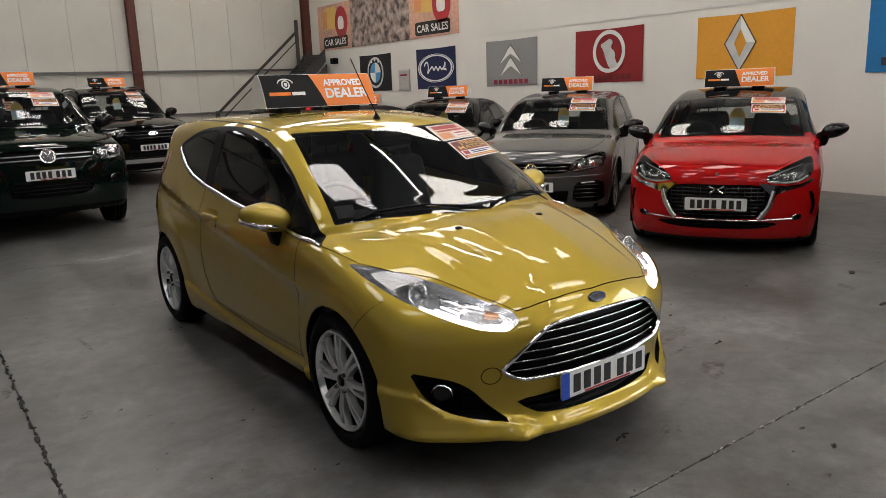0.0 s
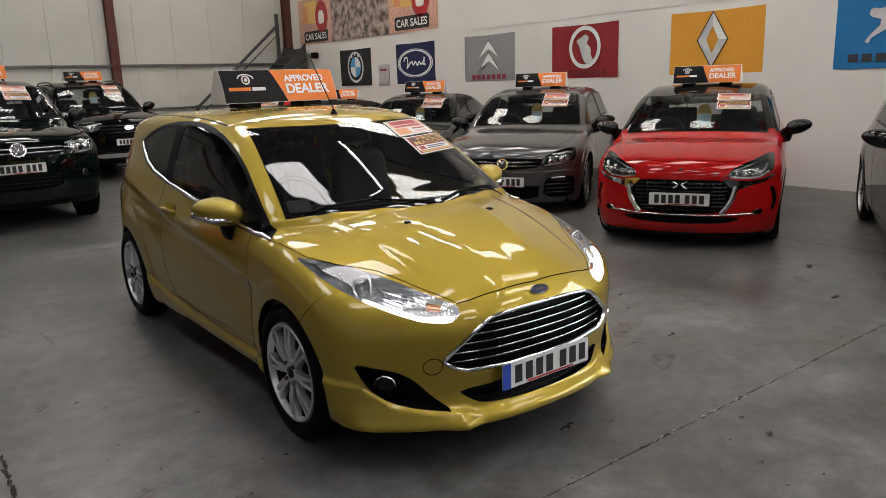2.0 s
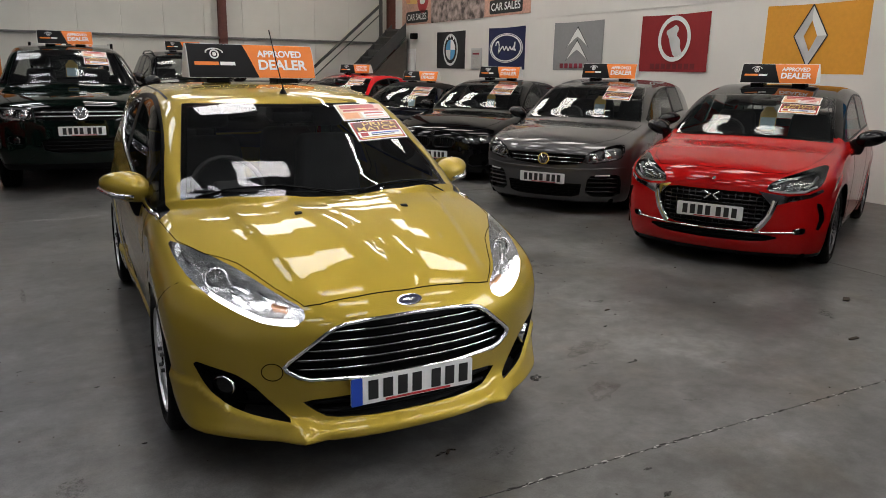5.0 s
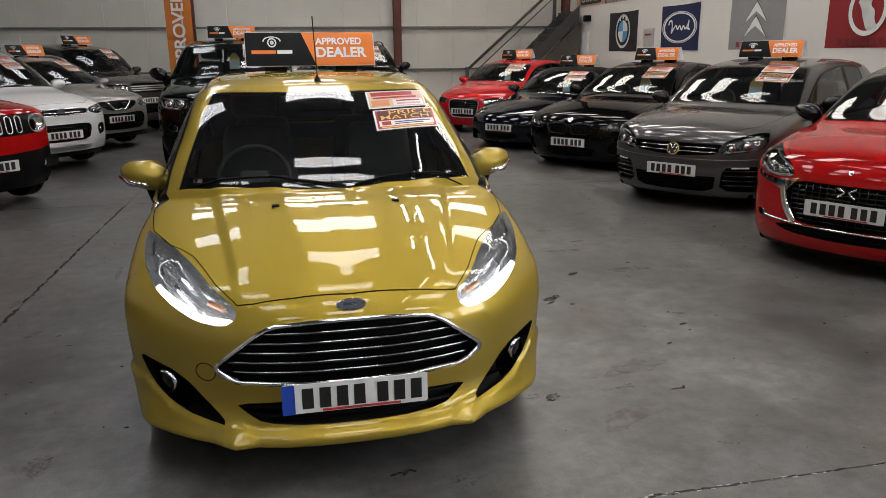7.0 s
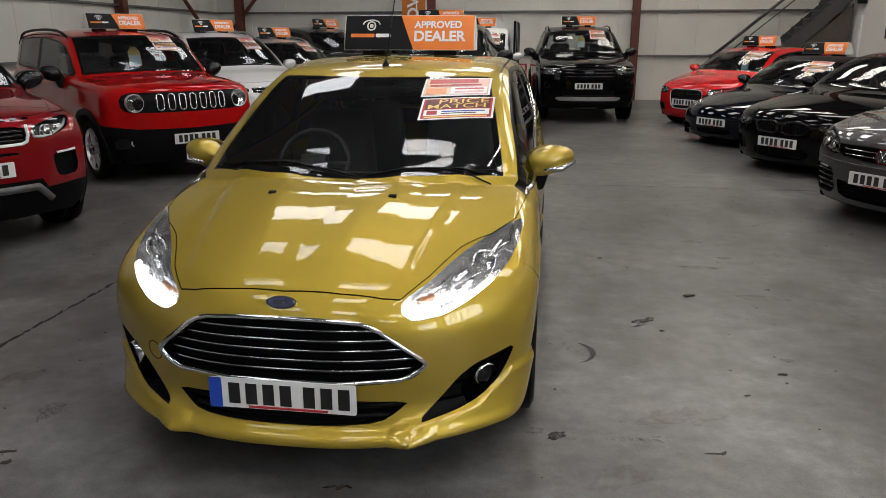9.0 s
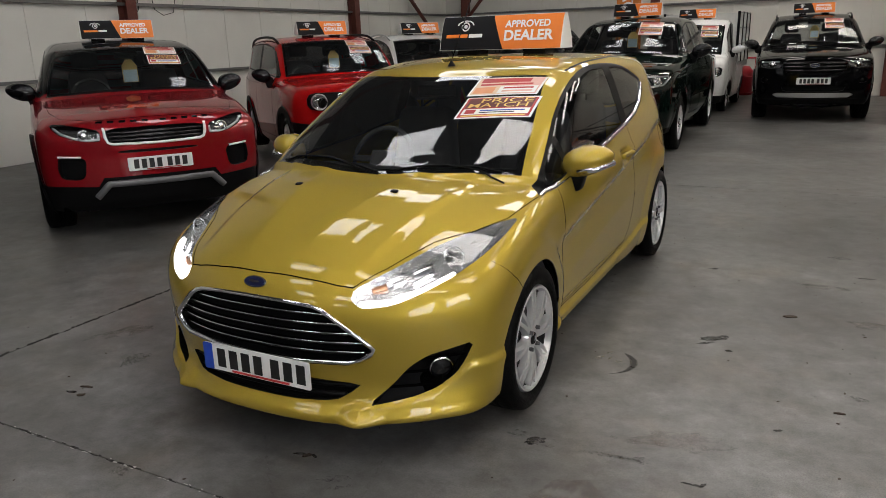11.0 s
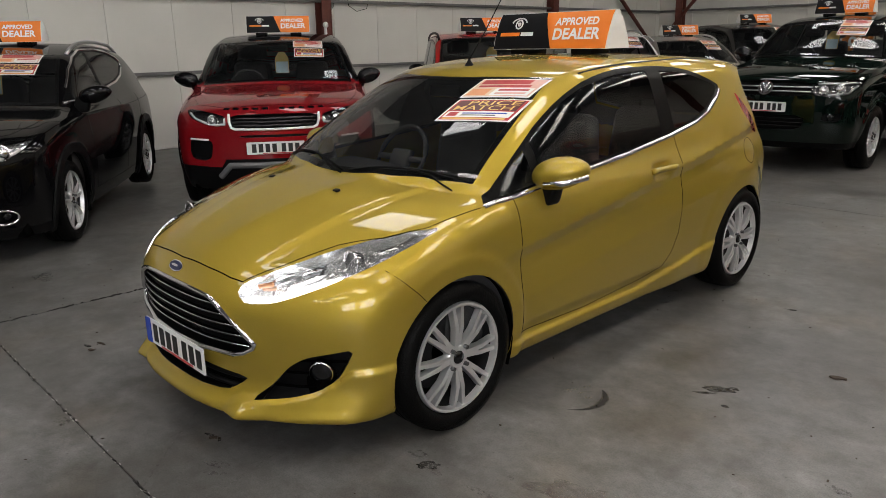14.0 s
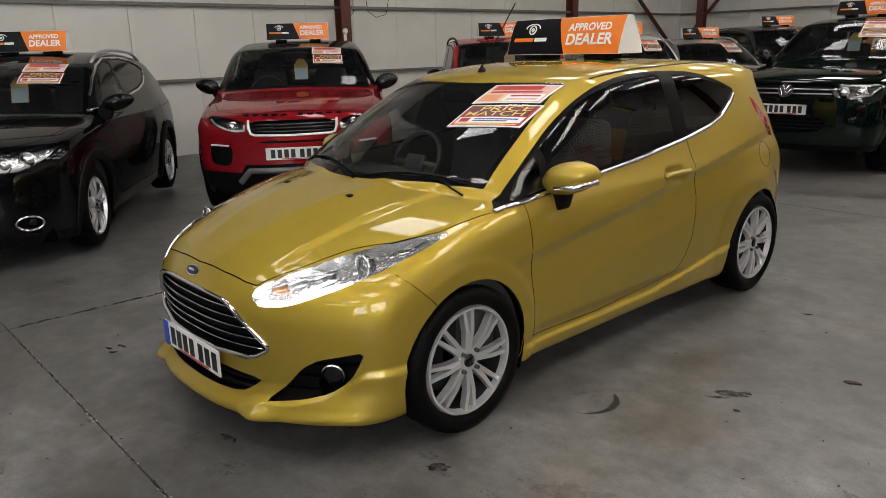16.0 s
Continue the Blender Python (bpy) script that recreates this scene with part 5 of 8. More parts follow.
HERO_DOOR = [(1.16, 0.91), (1.172, 0.80), (1.18, 0.68), (1.208, 0.49), (1.228, 0.285), (1.72, 0.272), (2.21, 0.298), (2.40, 0.330), (2.475, 0.40), (2.52, 0.50), (2.535, 0.72), (2.508, 0.86), (2.49, 1.04), (2.0, 1.0), (1.6, 0.96)]
HERO_BONNET = [(0.0, 0.090), (0.2, 0.10), (0.335, 0.117), (0.392, 0.132), (0.43, 0.18), (0.47, 0.243), (0.515, 0.345), (0.562, 0.445), (0.612, 0.515), (0.664, 0.578), (0.745, 0.735), (0.766, 0.87), (0.778, 0.99), (0.72, 1.06), (0.55, 0.975), (0.35, 0.89), (0.15, 0.845), (0.0, 0.835)]
HERO_PANES = [
    ([(1.105, 0.912), (1.200, 0.926), (1.305, 0.940), (1.312, 1.072), (1.250, 1.037), (1.170, 0.979)], HERO_GLASS),
    ([(1.350, 0.948), (1.690, 0.974), (2.030, 1.001), (2.385, 1.042), (2.380, 1.364), (2.270, 1.364), (2.140, 1.359), (2.035, 1.348), (1.930, 1.331), (1.850, 1.318), (1.775, 1.299), (1.690, 1.271), (1.610, 1.239), (1.525, 1.198), (1.440, 1.152), (1.362, 1.102)], HERO_GLASS),
    ([(2.51, 1.058), (2.74, 1.097), (2.89, 1.142), (3.02, 1.205), (3.072, 1.240), (3.078, 1.254), (3.00, 1.278), (2.90, 1.307), (2.79, 1.334), (2.66, 1.351), (2.51, 1.361)], DARK_GLASS),
]
HERO = dict(
    length=3.97, half=0.845, high=1.455, clear=0.165, axles=(0.81, 3.30), wheel=0.31, arch=0.342, belt=0.93, bow=0.46, crown=0.07, tumble=0.45,
    fbow=0.40, fpow=2.6, kside=0.10, kfront=0.06, track=0.74, cowl=0.84, head=1.62, flare=0.004, extra=hero_side, top_extra=hero_top, front_extra=hero_front, rbow=0.16,
    top=[(-0.3, 0.58), (0.0, 0.665), (0.07, 0.722), (0.20, 0.782), (0.42, 0.866), (0.66, 0.928), (0.825, 0.955), (0.855, 0.968), (0.90, 0.998), (0.95, 1.0295), (1.0, 1.0585), (1.05, 1.0862), (1.1, 1.1134), (1.2, 1.1665), (1.3, 1.218), (1.4, 1.2672), (1.5, 1.3135), (1.6, 1.357), (1.70, 1.396), (1.9, 1.430), (2.2, 1.448), (2.6, 1.450), (3.0, 1.435), (3.45, 1.395), (3.72, 1.35), (4.2, 0.9)],
    nose=[(0.0, 0.10), (0.165, 0.04), (0.20, 0.0), (0.25, 0.02), (0.32, 0.04), (0.42, 0.026), (0.55, 0.016), (0.64, 0.03), (0.72, 0.07), (1.0, 0.3)],
    tail=[(0.0, 0.2), (0.2, 0.07), (0.5, 0.02), (0.75, 0.05), (0.95, 0.14), (1.30, 0.36), (1.36, 0.28), (1.5, 0.28)],
    side=[(0.0, 0.75), (0.165, 0.78), (0.27, 0.805), (0.42, 0.827), (0.62, 0.841), (0.74, 0.844), (0.86, 0.833), (0.95, 0.802), (1.08, 0.767), (1.20, 0.726), (1.38, 0.655), (1.6, 0.55)],
    plan=[(-0.1, -0.03), (0.4, 0.0), (0.81, 0.0), (1.1, -0.008), (3.0, -0.002), (3.3, -0.004), (3.7, -0.075), (4.0, -0.15)],
    rail=0.66, rise=0.06, screen=(0.676, 0.842, 0.546, 1.60), rear_window=(0.55, 0.48, 1.02, 1.28), mirror=(0.872, 1.39, 0.982), mirror_size=(0.118, 0.095, 0.080), mirror_lamp=True, seats=2.05, wheels=HATCH_WHEEL,
    plate=(0.37,), band=True, code=(4, 3), badge=(0.690, 0.023, BLUE, 2.3), privacy=True, gap=0.009, liner=0.03,
    dlo_poly=HERO_DLO, panes=HERO_PANES, bright=CHROME, bright_n=9, stickers=[(0.24, 0.565, 0.73, 0.963), (0.255, 0.595, 0.486, 0.71)],
    nose_cuts=[
        ("headlamp", HERO_LAMP, dict(rim=REFLECTOR, pair=True, round=1, lim=0.03, depth=0.030, bulbs=[(0.655, 0.772, 0.036)], bulb_mat=LENS, strips=[([(0.56, 0.735), (0.60, 0.752), (0.62, 0.73), (0.58, 0.705)], 0.010, CHROME), ([(0.70, 0.79), (0.735, 0.80), (0.74, 0.83)], 0.008, CHROME), ([(0.48, 0.705), (0.53, 0.735)], 0.006, CHROME), ([(0.43, 0.645), (0.54, 0.650), (0.62, 0.684), (0.69, 0.722)], 0.010, DRL), ([(0.455, 0.69), (0.50, 0.70)], 0.010, AMBER)])),
        ("grille", HERO_GRILLE, dict(round=0, bars=(5, GLOSS_BLACK, 0.013), edge=0.0028, frame=(CHROME, 0.015), depth=0.05, squash=0.55, label="black slatted grille with bright bars")),
        ("grille", HERO_INTAKE, dict(depth=0.06, bars=(2, TRIM, 0.010), label="black lower intake")),
        ("grille", HERO_FOG, dict(pair=True, depth=0.045, fogs=[(0.676, 0.381, 0.042)], bars=(3, LINER, 0.005), lim=0.05, label="black fog lamp recess")),
        ("panel", HERO_BONNET + [(-x, y) for x, y in HERO_BONNET[-2:0:-1]], dict(view="top", round=0, name="bonnet", mat=GOLD)),
    ],
    low_panels=[("door", "side", HERO_DOOR, True, GOLD), ("tail_lamp", "side", smooth_outline([(3.28, 1.215), (3.35, 1.17), (3.51, 1.03), (3.59, 0.94), (3.49, 0.96), (3.34, 1.09)], 2), True, RED_LENS)],
    lines=[
        ("top", [(-x, y) for x, y in HERO_BONNET[3::-1]] + HERO_BONNET[1:4], False, 0.006),
        ("top", HERO_BONNET[3:13], True, 0.0042),
        ("side", HERO_DOOR[:13], True, 0.0036),
        ("side", [(0.47, 0.755), (0.53, 0.695), (0.60, 0.625), (0.624, 0.60)], True, 0.003),
        ("side", [(3.37 + 0.075 * math.cos(t), 0.857 + 0.075 * math.sin(t)) for t in np.linspace(0, 6.2832, 25)], False, 0.003),
        ("front", [(-0.52 + 0.035 * math.cos(t), 0.455 + 0.035 * math.sin(t)) for t in np.linspace(0, 6.2832, 21)], False, 0.004),
    ],
)

# ---- the fleet ----
HERO_POSE = pose(2.287, 1.945, 0)


def hero_detail(car, s, skin, field):
    """Wipers, washer jets, aerial, door handles and the tailgate spoiler."""
    for x in (-0.247, 0.255):
        q = skin.on([(x, 0.67)], "top", 1, 0.0)[0]
        part("washer_jet", moved(boxed(-0.016, 0.016, -0.011, 0.011, -0.004, 0.007, bevel=0.004), Matrix.Translation(q) @ pose(0, 0, 0, 14, 0, 0)), TRIM, car, smooth=True)
    for a, b, r in (((0.06, 0.853), (-0.60, 1.020), 0.005), ((0.60, 1.020), (0.10, 0.860), 0.005)):
        pts = skin.line([a, b], "top", 1, 0.006, 0.05)
        w = part("wiper", tube(pts, r, 6), TRIM, car, "black wiper blade", smooth=True)
        arm = skin.line([(a[0] + 0.02, a[1] - 0.03), ((a[0] + b[0]) / 2, (a[1] + b[1]) / 2)], "top", 1, 0.011, 0.05)
        part("wiper_arm", tube(arm, 0.004, 6), TRIM, w, smooth=True)
    q = skin.on([(0.0, 1.74)], "top", 1, 0.0)[0]
    ant = part("aerial", moved(lathe([(0.0, 0.020), (0.008, 0.017), (0.025, 0.007), (0.035, 0.005)], 16, "z"), Matrix.Translation(q) @ Matrix.Scale(1.5, 4, (0, 1, 0))), TRIM, car, smooth=True)
    part("aerial_rod", tube([tuple(q + (0, 0.0, 0.03)), tuple(q + (0, 0.12, 0.17)), tuple(q + (0, 0.26, 0.35))], 0.0032, 6), TRIM, ant, smooth=True)
    for k in (1, -1):
        hp = skin.on([(y, 0.876) for y in np.linspace(2.20, 2.43, 9)], "side", k, 0.0)
        bulge = np.sin(np.linspace(0, math.pi, 9)) * 0.020 + 0.008
        hp[:, 0] += k * bulge
        part("door_handle", tube(hp, 0.015, 8, squash=1.0), GOLD, car, smooth=True)
        roof_seam = skin.line([(k * 0.60, 1.86), (k * 0.60, 2.4), (k * 0.58, 3.2)], "top", 1, 0.0)
        part("roof_seam", strip(field, roof_seam, 0.014, 0.001), TRIM, car)


build_car("hatchback", HERO, HERO_POSE, GOLD, "mustard gold three-door hatchback with lit daytime lamps", h=0.016, detail=hero_detail)


def parked(f, x, y):
    """The pose of a car whose nose is at (x, y), facing f degrees."""
    return pose(x, y, 0, 0, 0, f + 90)


def sym(pts):
    """A whole outline from its half at x >= 0."""
    return pts + [(-x, z) for x, z in pts[::-1] if x > 1e-6]


def lamp(poly, **k):
    return ("headlamp", poly, dict(dict(pair=True, depth=0.045, lim=0.04), **k))


def grille(poly, **k):
    return ("grille", poly, dict(dict(depth=0.04), **k))


def face(poly, name, mat, pair=False, **k):
    return ("panel", poly, dict(dict(name=name, mat=mat, pair=pair, round=0), **k))


def lower_band(s, z, name="bumper_lip", mat=TRIM):
    w = s["half"] + 0.1
    return face([(-w, 0.0), (w, 0.0), (w, z), (-w, z)], name, mat)


def sill_band(s, z):
    a, b = s["axles"]
    r = s["arch"] - 0.01
    return ("sill", "side", [(a + r, 0.0), (b - r, 0.0), (b - r, z), (a + r, z)], True, TRIM)


ds = base_spec(3.95, 0.86, 1.46, 0.105, (0.80, 3.26), 0.32, 0.97, 0.80, (0.98, 1.00), (1.68, 1.37), (3.2, 1.40), (3.75, 1.25), roof_half=0.63, wheels=DARK_WHEEL)
ds.update(mirror_mat=GLOSS_BLACK, plate=(0.475,), liner=0.03)
ds["nose_cuts"] = [
    face([(-1, 1.02), (1, 1.02), (1, 3.5), (-1, 3.5)], "roof", BLACK, view="top", zmin=1.02, lim=0.02, label="black painted roof"),
    face([(0.344, 0.662), (0.424, 0.648), (0.55, 0.632), (0.68, 0.648), (0.765, 0.69), (0.775, 0.668), (0.70, 0.622), (0.56, 0.586), (0.478, 0.556), (0.44, 0.56)], "chrome_wing", CHROME, True, lim=0.02, label="chrome wing under the headlamp"),
    lamp([(0.392, 0.665), (0.413, 0.726), (0.50, 0.772), (0.61, 0.815), (0.715, 0.852), (0.757, 0.845), (0.768, 0.765), (0.745, 0.70), (0.665, 0.655), (0.55, 0.646)], bowl=LAMP_DARK, bulbs=[(0.475, 0.698, 0.028), (0.55, 0.705, 0.028), (0.625, 0.722, 0.030)], strips=[([(0.42, 0.672), (0.55, 0.660), (0.66, 0.668), (0.735, 0.712)], 0.009, SIGN_WHITE), ([(0.66, 0.70), (0.70, 0.735), (0.715, 0.79)], 0.010, SATIN), ([(0.43, 0.725), (0.56, 0.775), (0.68, 0.815)], 0.006, SATIN)]),
    grille(sym([(0.0, 0.648), (0.355, 0.647), (0.448, 0.581), (0.436, 0.474), (0.355, 0.350), (0.0, 0.336)]), bars=(8, GLOSS_BLACK, 0.009), posts=(16, GLOSS_BLACK, 0.005), label="black mesh grille between chrome wings"),
    grille([(0.735, 0.585), (0.775, 0.57), (0.80, 0.45), (0.775, 0.36), (0.755, 0.37), (0.77, 0.46)], pair=True, lim=0.02, label="dark upright lamp slot"),
    grille([(0.61, 0.325), (0.69, 0.335), (0.69, 0.385), (0.61, 0.375)], pair=True, fogs=[(0.648, 0.352, 0.028)]),
    grille(sym([(0.0, 0.322), (0.36, 0.324), (0.53, 0.300), (0.40, 0.258), (0.0, 0.248)]), bars=(2, TRIM, 0.008), label="black lower intake"),
    lower_band(ds, 0.160),
]
ds["strips"] = [("front", [(0.47, 0.59), (0.455, 0.53), (0.435, 0.465), (0.40, 0.405), (0.352, 0.342)], True, 0.046, 0.012, CHROME, "chrome_frame"), ("front", [(-0.62, 0.345), (-0.3, 0.332), (0.3, 0.332), (0.62, 0.345)], False, 0.012, 0.008, CHROME, "chrome_strip"), ("front", [(0.062, 0.632), (0.012, 0.604), (0.055, 0.568)], True, 0.014, 0.006, CHROME, "emblem_wing")]
ds["badge"] = (0.735, 0.017, LAMP_DARK, 0.8)
golf = base_spec(4.2, 0.89, 1.46, 0.13, (0.87, 3.45), 0.32, 0.97, 0.80, (1.05, 1.0), (1.8, 1.39), (3.5, 1.41), (4.05, 1.2), roof_half=0.63, wheels=DARK_WHEEL)
golf.update(plate=(0.412,), mirror_mat=GLOSS_BLACK, badge=(0.617, 0.066, LAMP_DARK, 1.0), liner=0.03)
golf["nose_cuts"] = [
    lamp([(0.425, 0.60), (0.472, 0.698), (0.60, 0.752), (0.73, 0.787), (0.79, 0.782), (0.812, 0.70), (0.785, 0.635), (0.64, 0.60), (0.50, 0.575)], bowl=LAMP_DARK, bulbs=[(0.545, 0.640, 0.040), (0.665, 0.665, 0.044)], strips=[([(0.62, 0.73), (0.72, 0.755), (0.77, 0.74)], 0.009, SATIN), ([(0.48, 0.595), (0.62, 0.612), (0.75, 0.64)], 0.006, SATIN)]),
    grille(sym([(0.0, 0.683), (0.40, 0.680), (0.462, 0.676), (0.43, 0.578), (0.20, 0.556), (0.0, 0.549)]), bars=(2, GLOSS_BLACK, 0.012), edge=0.004, label="black grille with two thin bright lines"),
    grille(sym([(0.0, 0.352), (0.40, 0.365), (0.432, 0.358), (0.40, 0.212), (0.0, 0.205)]), bars=(4, TRIM, 0.007), posts=(12, TRIM, 0.004)),
    grille([(0.49, 0.452), (0.646, 0.472), (0.78, 0.472), (0.80, 0.40), (0.79, 0.225), (0.455, 0.225)], pair=True, bars=(4, GLOSS_BLACK, 0.010), lim=0.03),
    lower_band(golf, 0.160),
]
golf["strips"] = [("front", [(-0.86, 0.545), (-0.5, 0.525), (0.0, 0.518), (0.5, 0.525), (0.86, 0.545)], False, 0.010, 0.004, GREY, "bumper_ridge"), ("front", [(0.56, 0.452), (0.70, 0.458)], True, 0.016, 0.004, SATIN, "running_lamp")]
bmw = base_spec(4.45, 0.89, 1.40, 0.12, (0.78, 3.47), 0.33, 0.94, 0.735, (1.30, 0.97), (2.05, 1.34), (3.2, 1.36), (4.3, 1.05), roof_half=0.60)
bmw.update(plate=(0.385,), badge=(0.675, 0.030, GLOSS_BLACK, 1.0), dlo=(3.45, 3.3))
bmw["nose_cuts"] = [
    lamp([(0.44, 0.56), (0.62, 0.535), (0.80, 0.57), (0.84, 0.67), (0.62, 0.645), (0.44, 0.625)], bulbs=[(0.56, 0.592, 0.036), (0.69, 0.60, 0.038)], bowl=LAMP_DARK),
    grille([(0.03, 0.49), (0.03, 0.625), (0.30, 0.625), (0.36, 0.58), (0.30, 0.49)], pair=True, posts=(8, GLOSS_BLACK, 0.006), frame=(GLOSS_BLACK, 0.02)),
    grille(sym([(0.0, 0.32), (0.38, 0.32), (0.34, 0.2), (0.0, 0.19)]), bars=(3, TRIM, 0.008)),
    grille([(0.55, 0.40), (0.78, 0.42), (0.80, 0.24), (0.52, 0.22)], pair=True, lim=0.03),
]
xk = base_spec(4.35, 0.90, 1.30, 0.12, (0.88, 3.25), 0.32, 0.86, 0.58, (1.35, 0.86), (2.0, 1.24), (2.8, 1.26), (4.2, 0.92), roof_half=0.58, fbow=0.42)
xk.update(plate=(0.375,), dlo=(3.1, 2.95), roof_mat=TRIM, roof=(1.98, 3.3, 0.66), rear_seats=False)
xk["nose_cuts"] = [
    lamp([(0.63 + 0.095 * math.cos(t), 0.40 + 0.15 * math.sin(t) + 0.3 * 0.095 * math.cos(t)) for t in np.linspace(0, 2 * math.pi, 19)[:-1]], view="top", round=0, bulbs=[(0.62, 0.44, 0.045), (0.62, 0.32, 0.035)]),
    grille(sym([(0.0, 0.28), (0.32, 0.28), (0.30, 0.2), (0.0, 0.19)])),
    grille([(0.48, 0.30), (0.74, 0.33), (0.74, 0.22), (0.48, 0.2)], pair=True, lim=0.03),
]
a1 = base_spec(3.95, 0.87, 1.42, 0.14, (0.8, 3.27), 0.31, 0.95, 0.76, (0.98, 0.99), (1.65, 1.35), (3.2, 1.37), (3.8, 1.15), roof_half=0.62)
a1.update(plate=(0.44,), badge=(0.60, 0.035, CHROME, 2.4))
a1["nose_cuts"] = [
    lamp([(0.42, 0.60), (0.62, 0.575), (0.80, 0.61), (0.82, 0.71), (0.60, 0.70), (0.44, 0.68)], bulbs=[(0.56, 0.64, 0.036), (0.69, 0.65, 0.034)]),
    grille(sym([(0.0, 0.67), (0.30, 0.67), (0.36, 0.60), (0.30, 0.33), (0.0, 0.32)]), bars=(8, GLOSS_BLACK, 0.008), frame=(SATIN, 0.014)),
    grille([(0.50, 0.40), (0.74, 0.42), (0.76, 0.28), (0.50, 0.26)], pair=True, bars=(3, TRIM, 0.007), lim=0.03),
]
amarok = base_spec(5.25, 0.96, 1.80, 0.27, (0.95, 4.05), 0.37, 1.25, 1.07, (1.30, 1.27), (1.95, 1.73), (3.3, 1.78), (3.55, 1.28), roof_half=0.66, wheels=BIG_WHEEL, fbow=0.26)
amarok.update(plate=(0.755,), badge=(0.965, 0.085, LAMP_DARK, 1.0), dlo=(3.15, 3.12), mirror_mat=GLOSS_BLACK, mirror_size=(0.13, 0.09, 0.11), privacy=False)
amarok["panes"] = [(None, 2.45, SIDE_GLASS), (2.55, None, SIDE_GLASS)]
amarok["nose_cuts"] = [
    lamp([(0.50, 0.90), (0.66, 0.87), (0.86, 0.90), (0.92, 1.02), (0.88, 1.06), (0.66, 1.05), (0.50, 1.04)], bowl=LAMP_DARK, bulbs=[(0.60, 0.955, 0.052), (0.75, 0.97, 0.056)], strips=[([(0.53, 1.025), (0.68, 1.032), (0.86, 1.035)], 0.010, SATIN), ([(0.66, 0.895), (0.84, 0.92), (0.885, 1.0)], 0.010, SATIN)]),
    grille(sym([(0.0, 1.045), (0.49, 1.04), (0.49, 0.885), (0.0, 0.875)]), bars=(2, SATIN, 0.012), squash=0.7),
    grille(sym([(0.0, 0.665), (0.46, 0.665), (0.42, 0.50), (0.0, 0.49)]), bars=(3, TRIM, 0.010)),
    grille([(0.62, 0.60), (0.80, 0.61), (0.80, 0.70), (0.62, 0.69)], pair=True, fogs=[(0.71, 0.65, 0.04)]),
    lower_band(amarok, 0.36),
]
amarok["strips"] = [("side", [(0.6, 0.98), (1.2, 1.0)], True, 0.012, 0.004, GLOSS_BLACK, "side_strip")]
ranger = base_spec(5.3, 0.95, 1.83, 0.28, (0.95, 4.15), 0.38, 1.25, 1.10, (1.30, 1.29), (1.95, 1.75), (3.3, 1.80), (3.6, 1.28), roof_half=0.66, wheels=BIG_DARK_WHEEL, fbow=0.24)
ranger.update(plate=(0.70,), badge=(0.955, 0.035, BLUE, 2.3), mirror_mat=GLOSS_BLACK, mirror_size=(0.13, 0.09, 0.10), rails=GLOSS_BLACK, dlo=(3.15, 3.12), cladding=True)
ranger["nose_cuts"] = [
    lamp([(0.50, 0.93), (0.68, 0.90), (0.87, 0.93), (0.90, 1.05), (0.68, 1.06), (0.52, 1.05)], bowl=LAMP_DARK, bulbs=[(0.66, 0.98, 0.045)], strips=[([(0.55, 1.03), (0.84, 1.03)], 0.010, SATIN)]),
    grille(sym([(0.0, 1.06), (0.49, 1.05), (0.50, 0.90), (0.40, 0.82), (0.0, 0.81)]), bars=(3, GLOSS_BLACK, 0.022), edge=0.005),
    grille(sym([(0.0, 0.62), (0.50, 0.62), (0.46, 0.52), (0.0, 0.52)])),
    face(sym([(0.0, 0.50), (0.56, 0.50), (0.62, 0.47), (0.54, 0.425), (0.0, 0.42)]), "skid_plate", SATIN),
    grille([(0.66, 0.66), (0.82, 0.67), (0.82, 0.76), (0.66, 0.75)], pair=True, fogs=[(0.74, 0.71, 0.03)]),
    lower_band(ranger, 0.40),
]
kuga = base_spec(4.52, 0.92, 1.68, 0.20, (0.9, 3.6), 0.35, 1.10, 0.93, (1.08, 1.14), (1.85, 1.59), (3.6, 1.6), (4.4, 1.25), roof_half=0.66)
kuga.update(plate=(0.515,), badge=(0.83, 0.028, BLUE, 2.0), rails=SATIN, tag=False)
kuga["nose_cuts"] = [
    lamp([(0.46, 0.80), (0.64, 0.76), (0.84, 0.79), (0.88, 0.90), (0.66, 0.885), (0.47, 0.86)], bulbs=[(0.60, 0.815, 0.038), (0.74, 0.825, 0.04)]),
    grille(sym([(0.0, 0.865), (0.42, 0.855), (0.44, 0.82), (0.40, 0.785), (0.0, 0.78)]), bars=(1, CHROME, 0.008), frame=(CHROME, 0.012)),
    grille(sym([(0.0, 0.66), (0.42, 0.66), (0.47, 0.60), (0.40, 0.43), (0.0, 0.42)]), bars=(4, GLOSS_BLACK, 0.010), label="black lower grille"),
    grille([(0.60, 0.62), (0.76, 0.64), (0.76, 0.50), (0.60, 0.46)], pair=True, fogs=[(0.69, 0.55, 0.03)], lim=0.03),
    face(sym([(0.0, 0.36), (0.45, 0.36), (0.40, 0.29), (0.0, 0.28)]), "skid_plate", SATIN),
    lower_band(kuga, 0.28),
]
nissan = base_spec(4.38, 0.90, 1.59, 0.19, (0.9, 3.55), 0.35, 1.05, 0.90, (1.05, 1.09), (1.8, 1.5), (3.5, 1.52), (4.2, 1.2), roof_half=0.64)
nissan.update(plate=(0.53,), badge=(0.765, 0.055, GLOSS_BLACK, 1.15), rails=SATIN, tag=False)
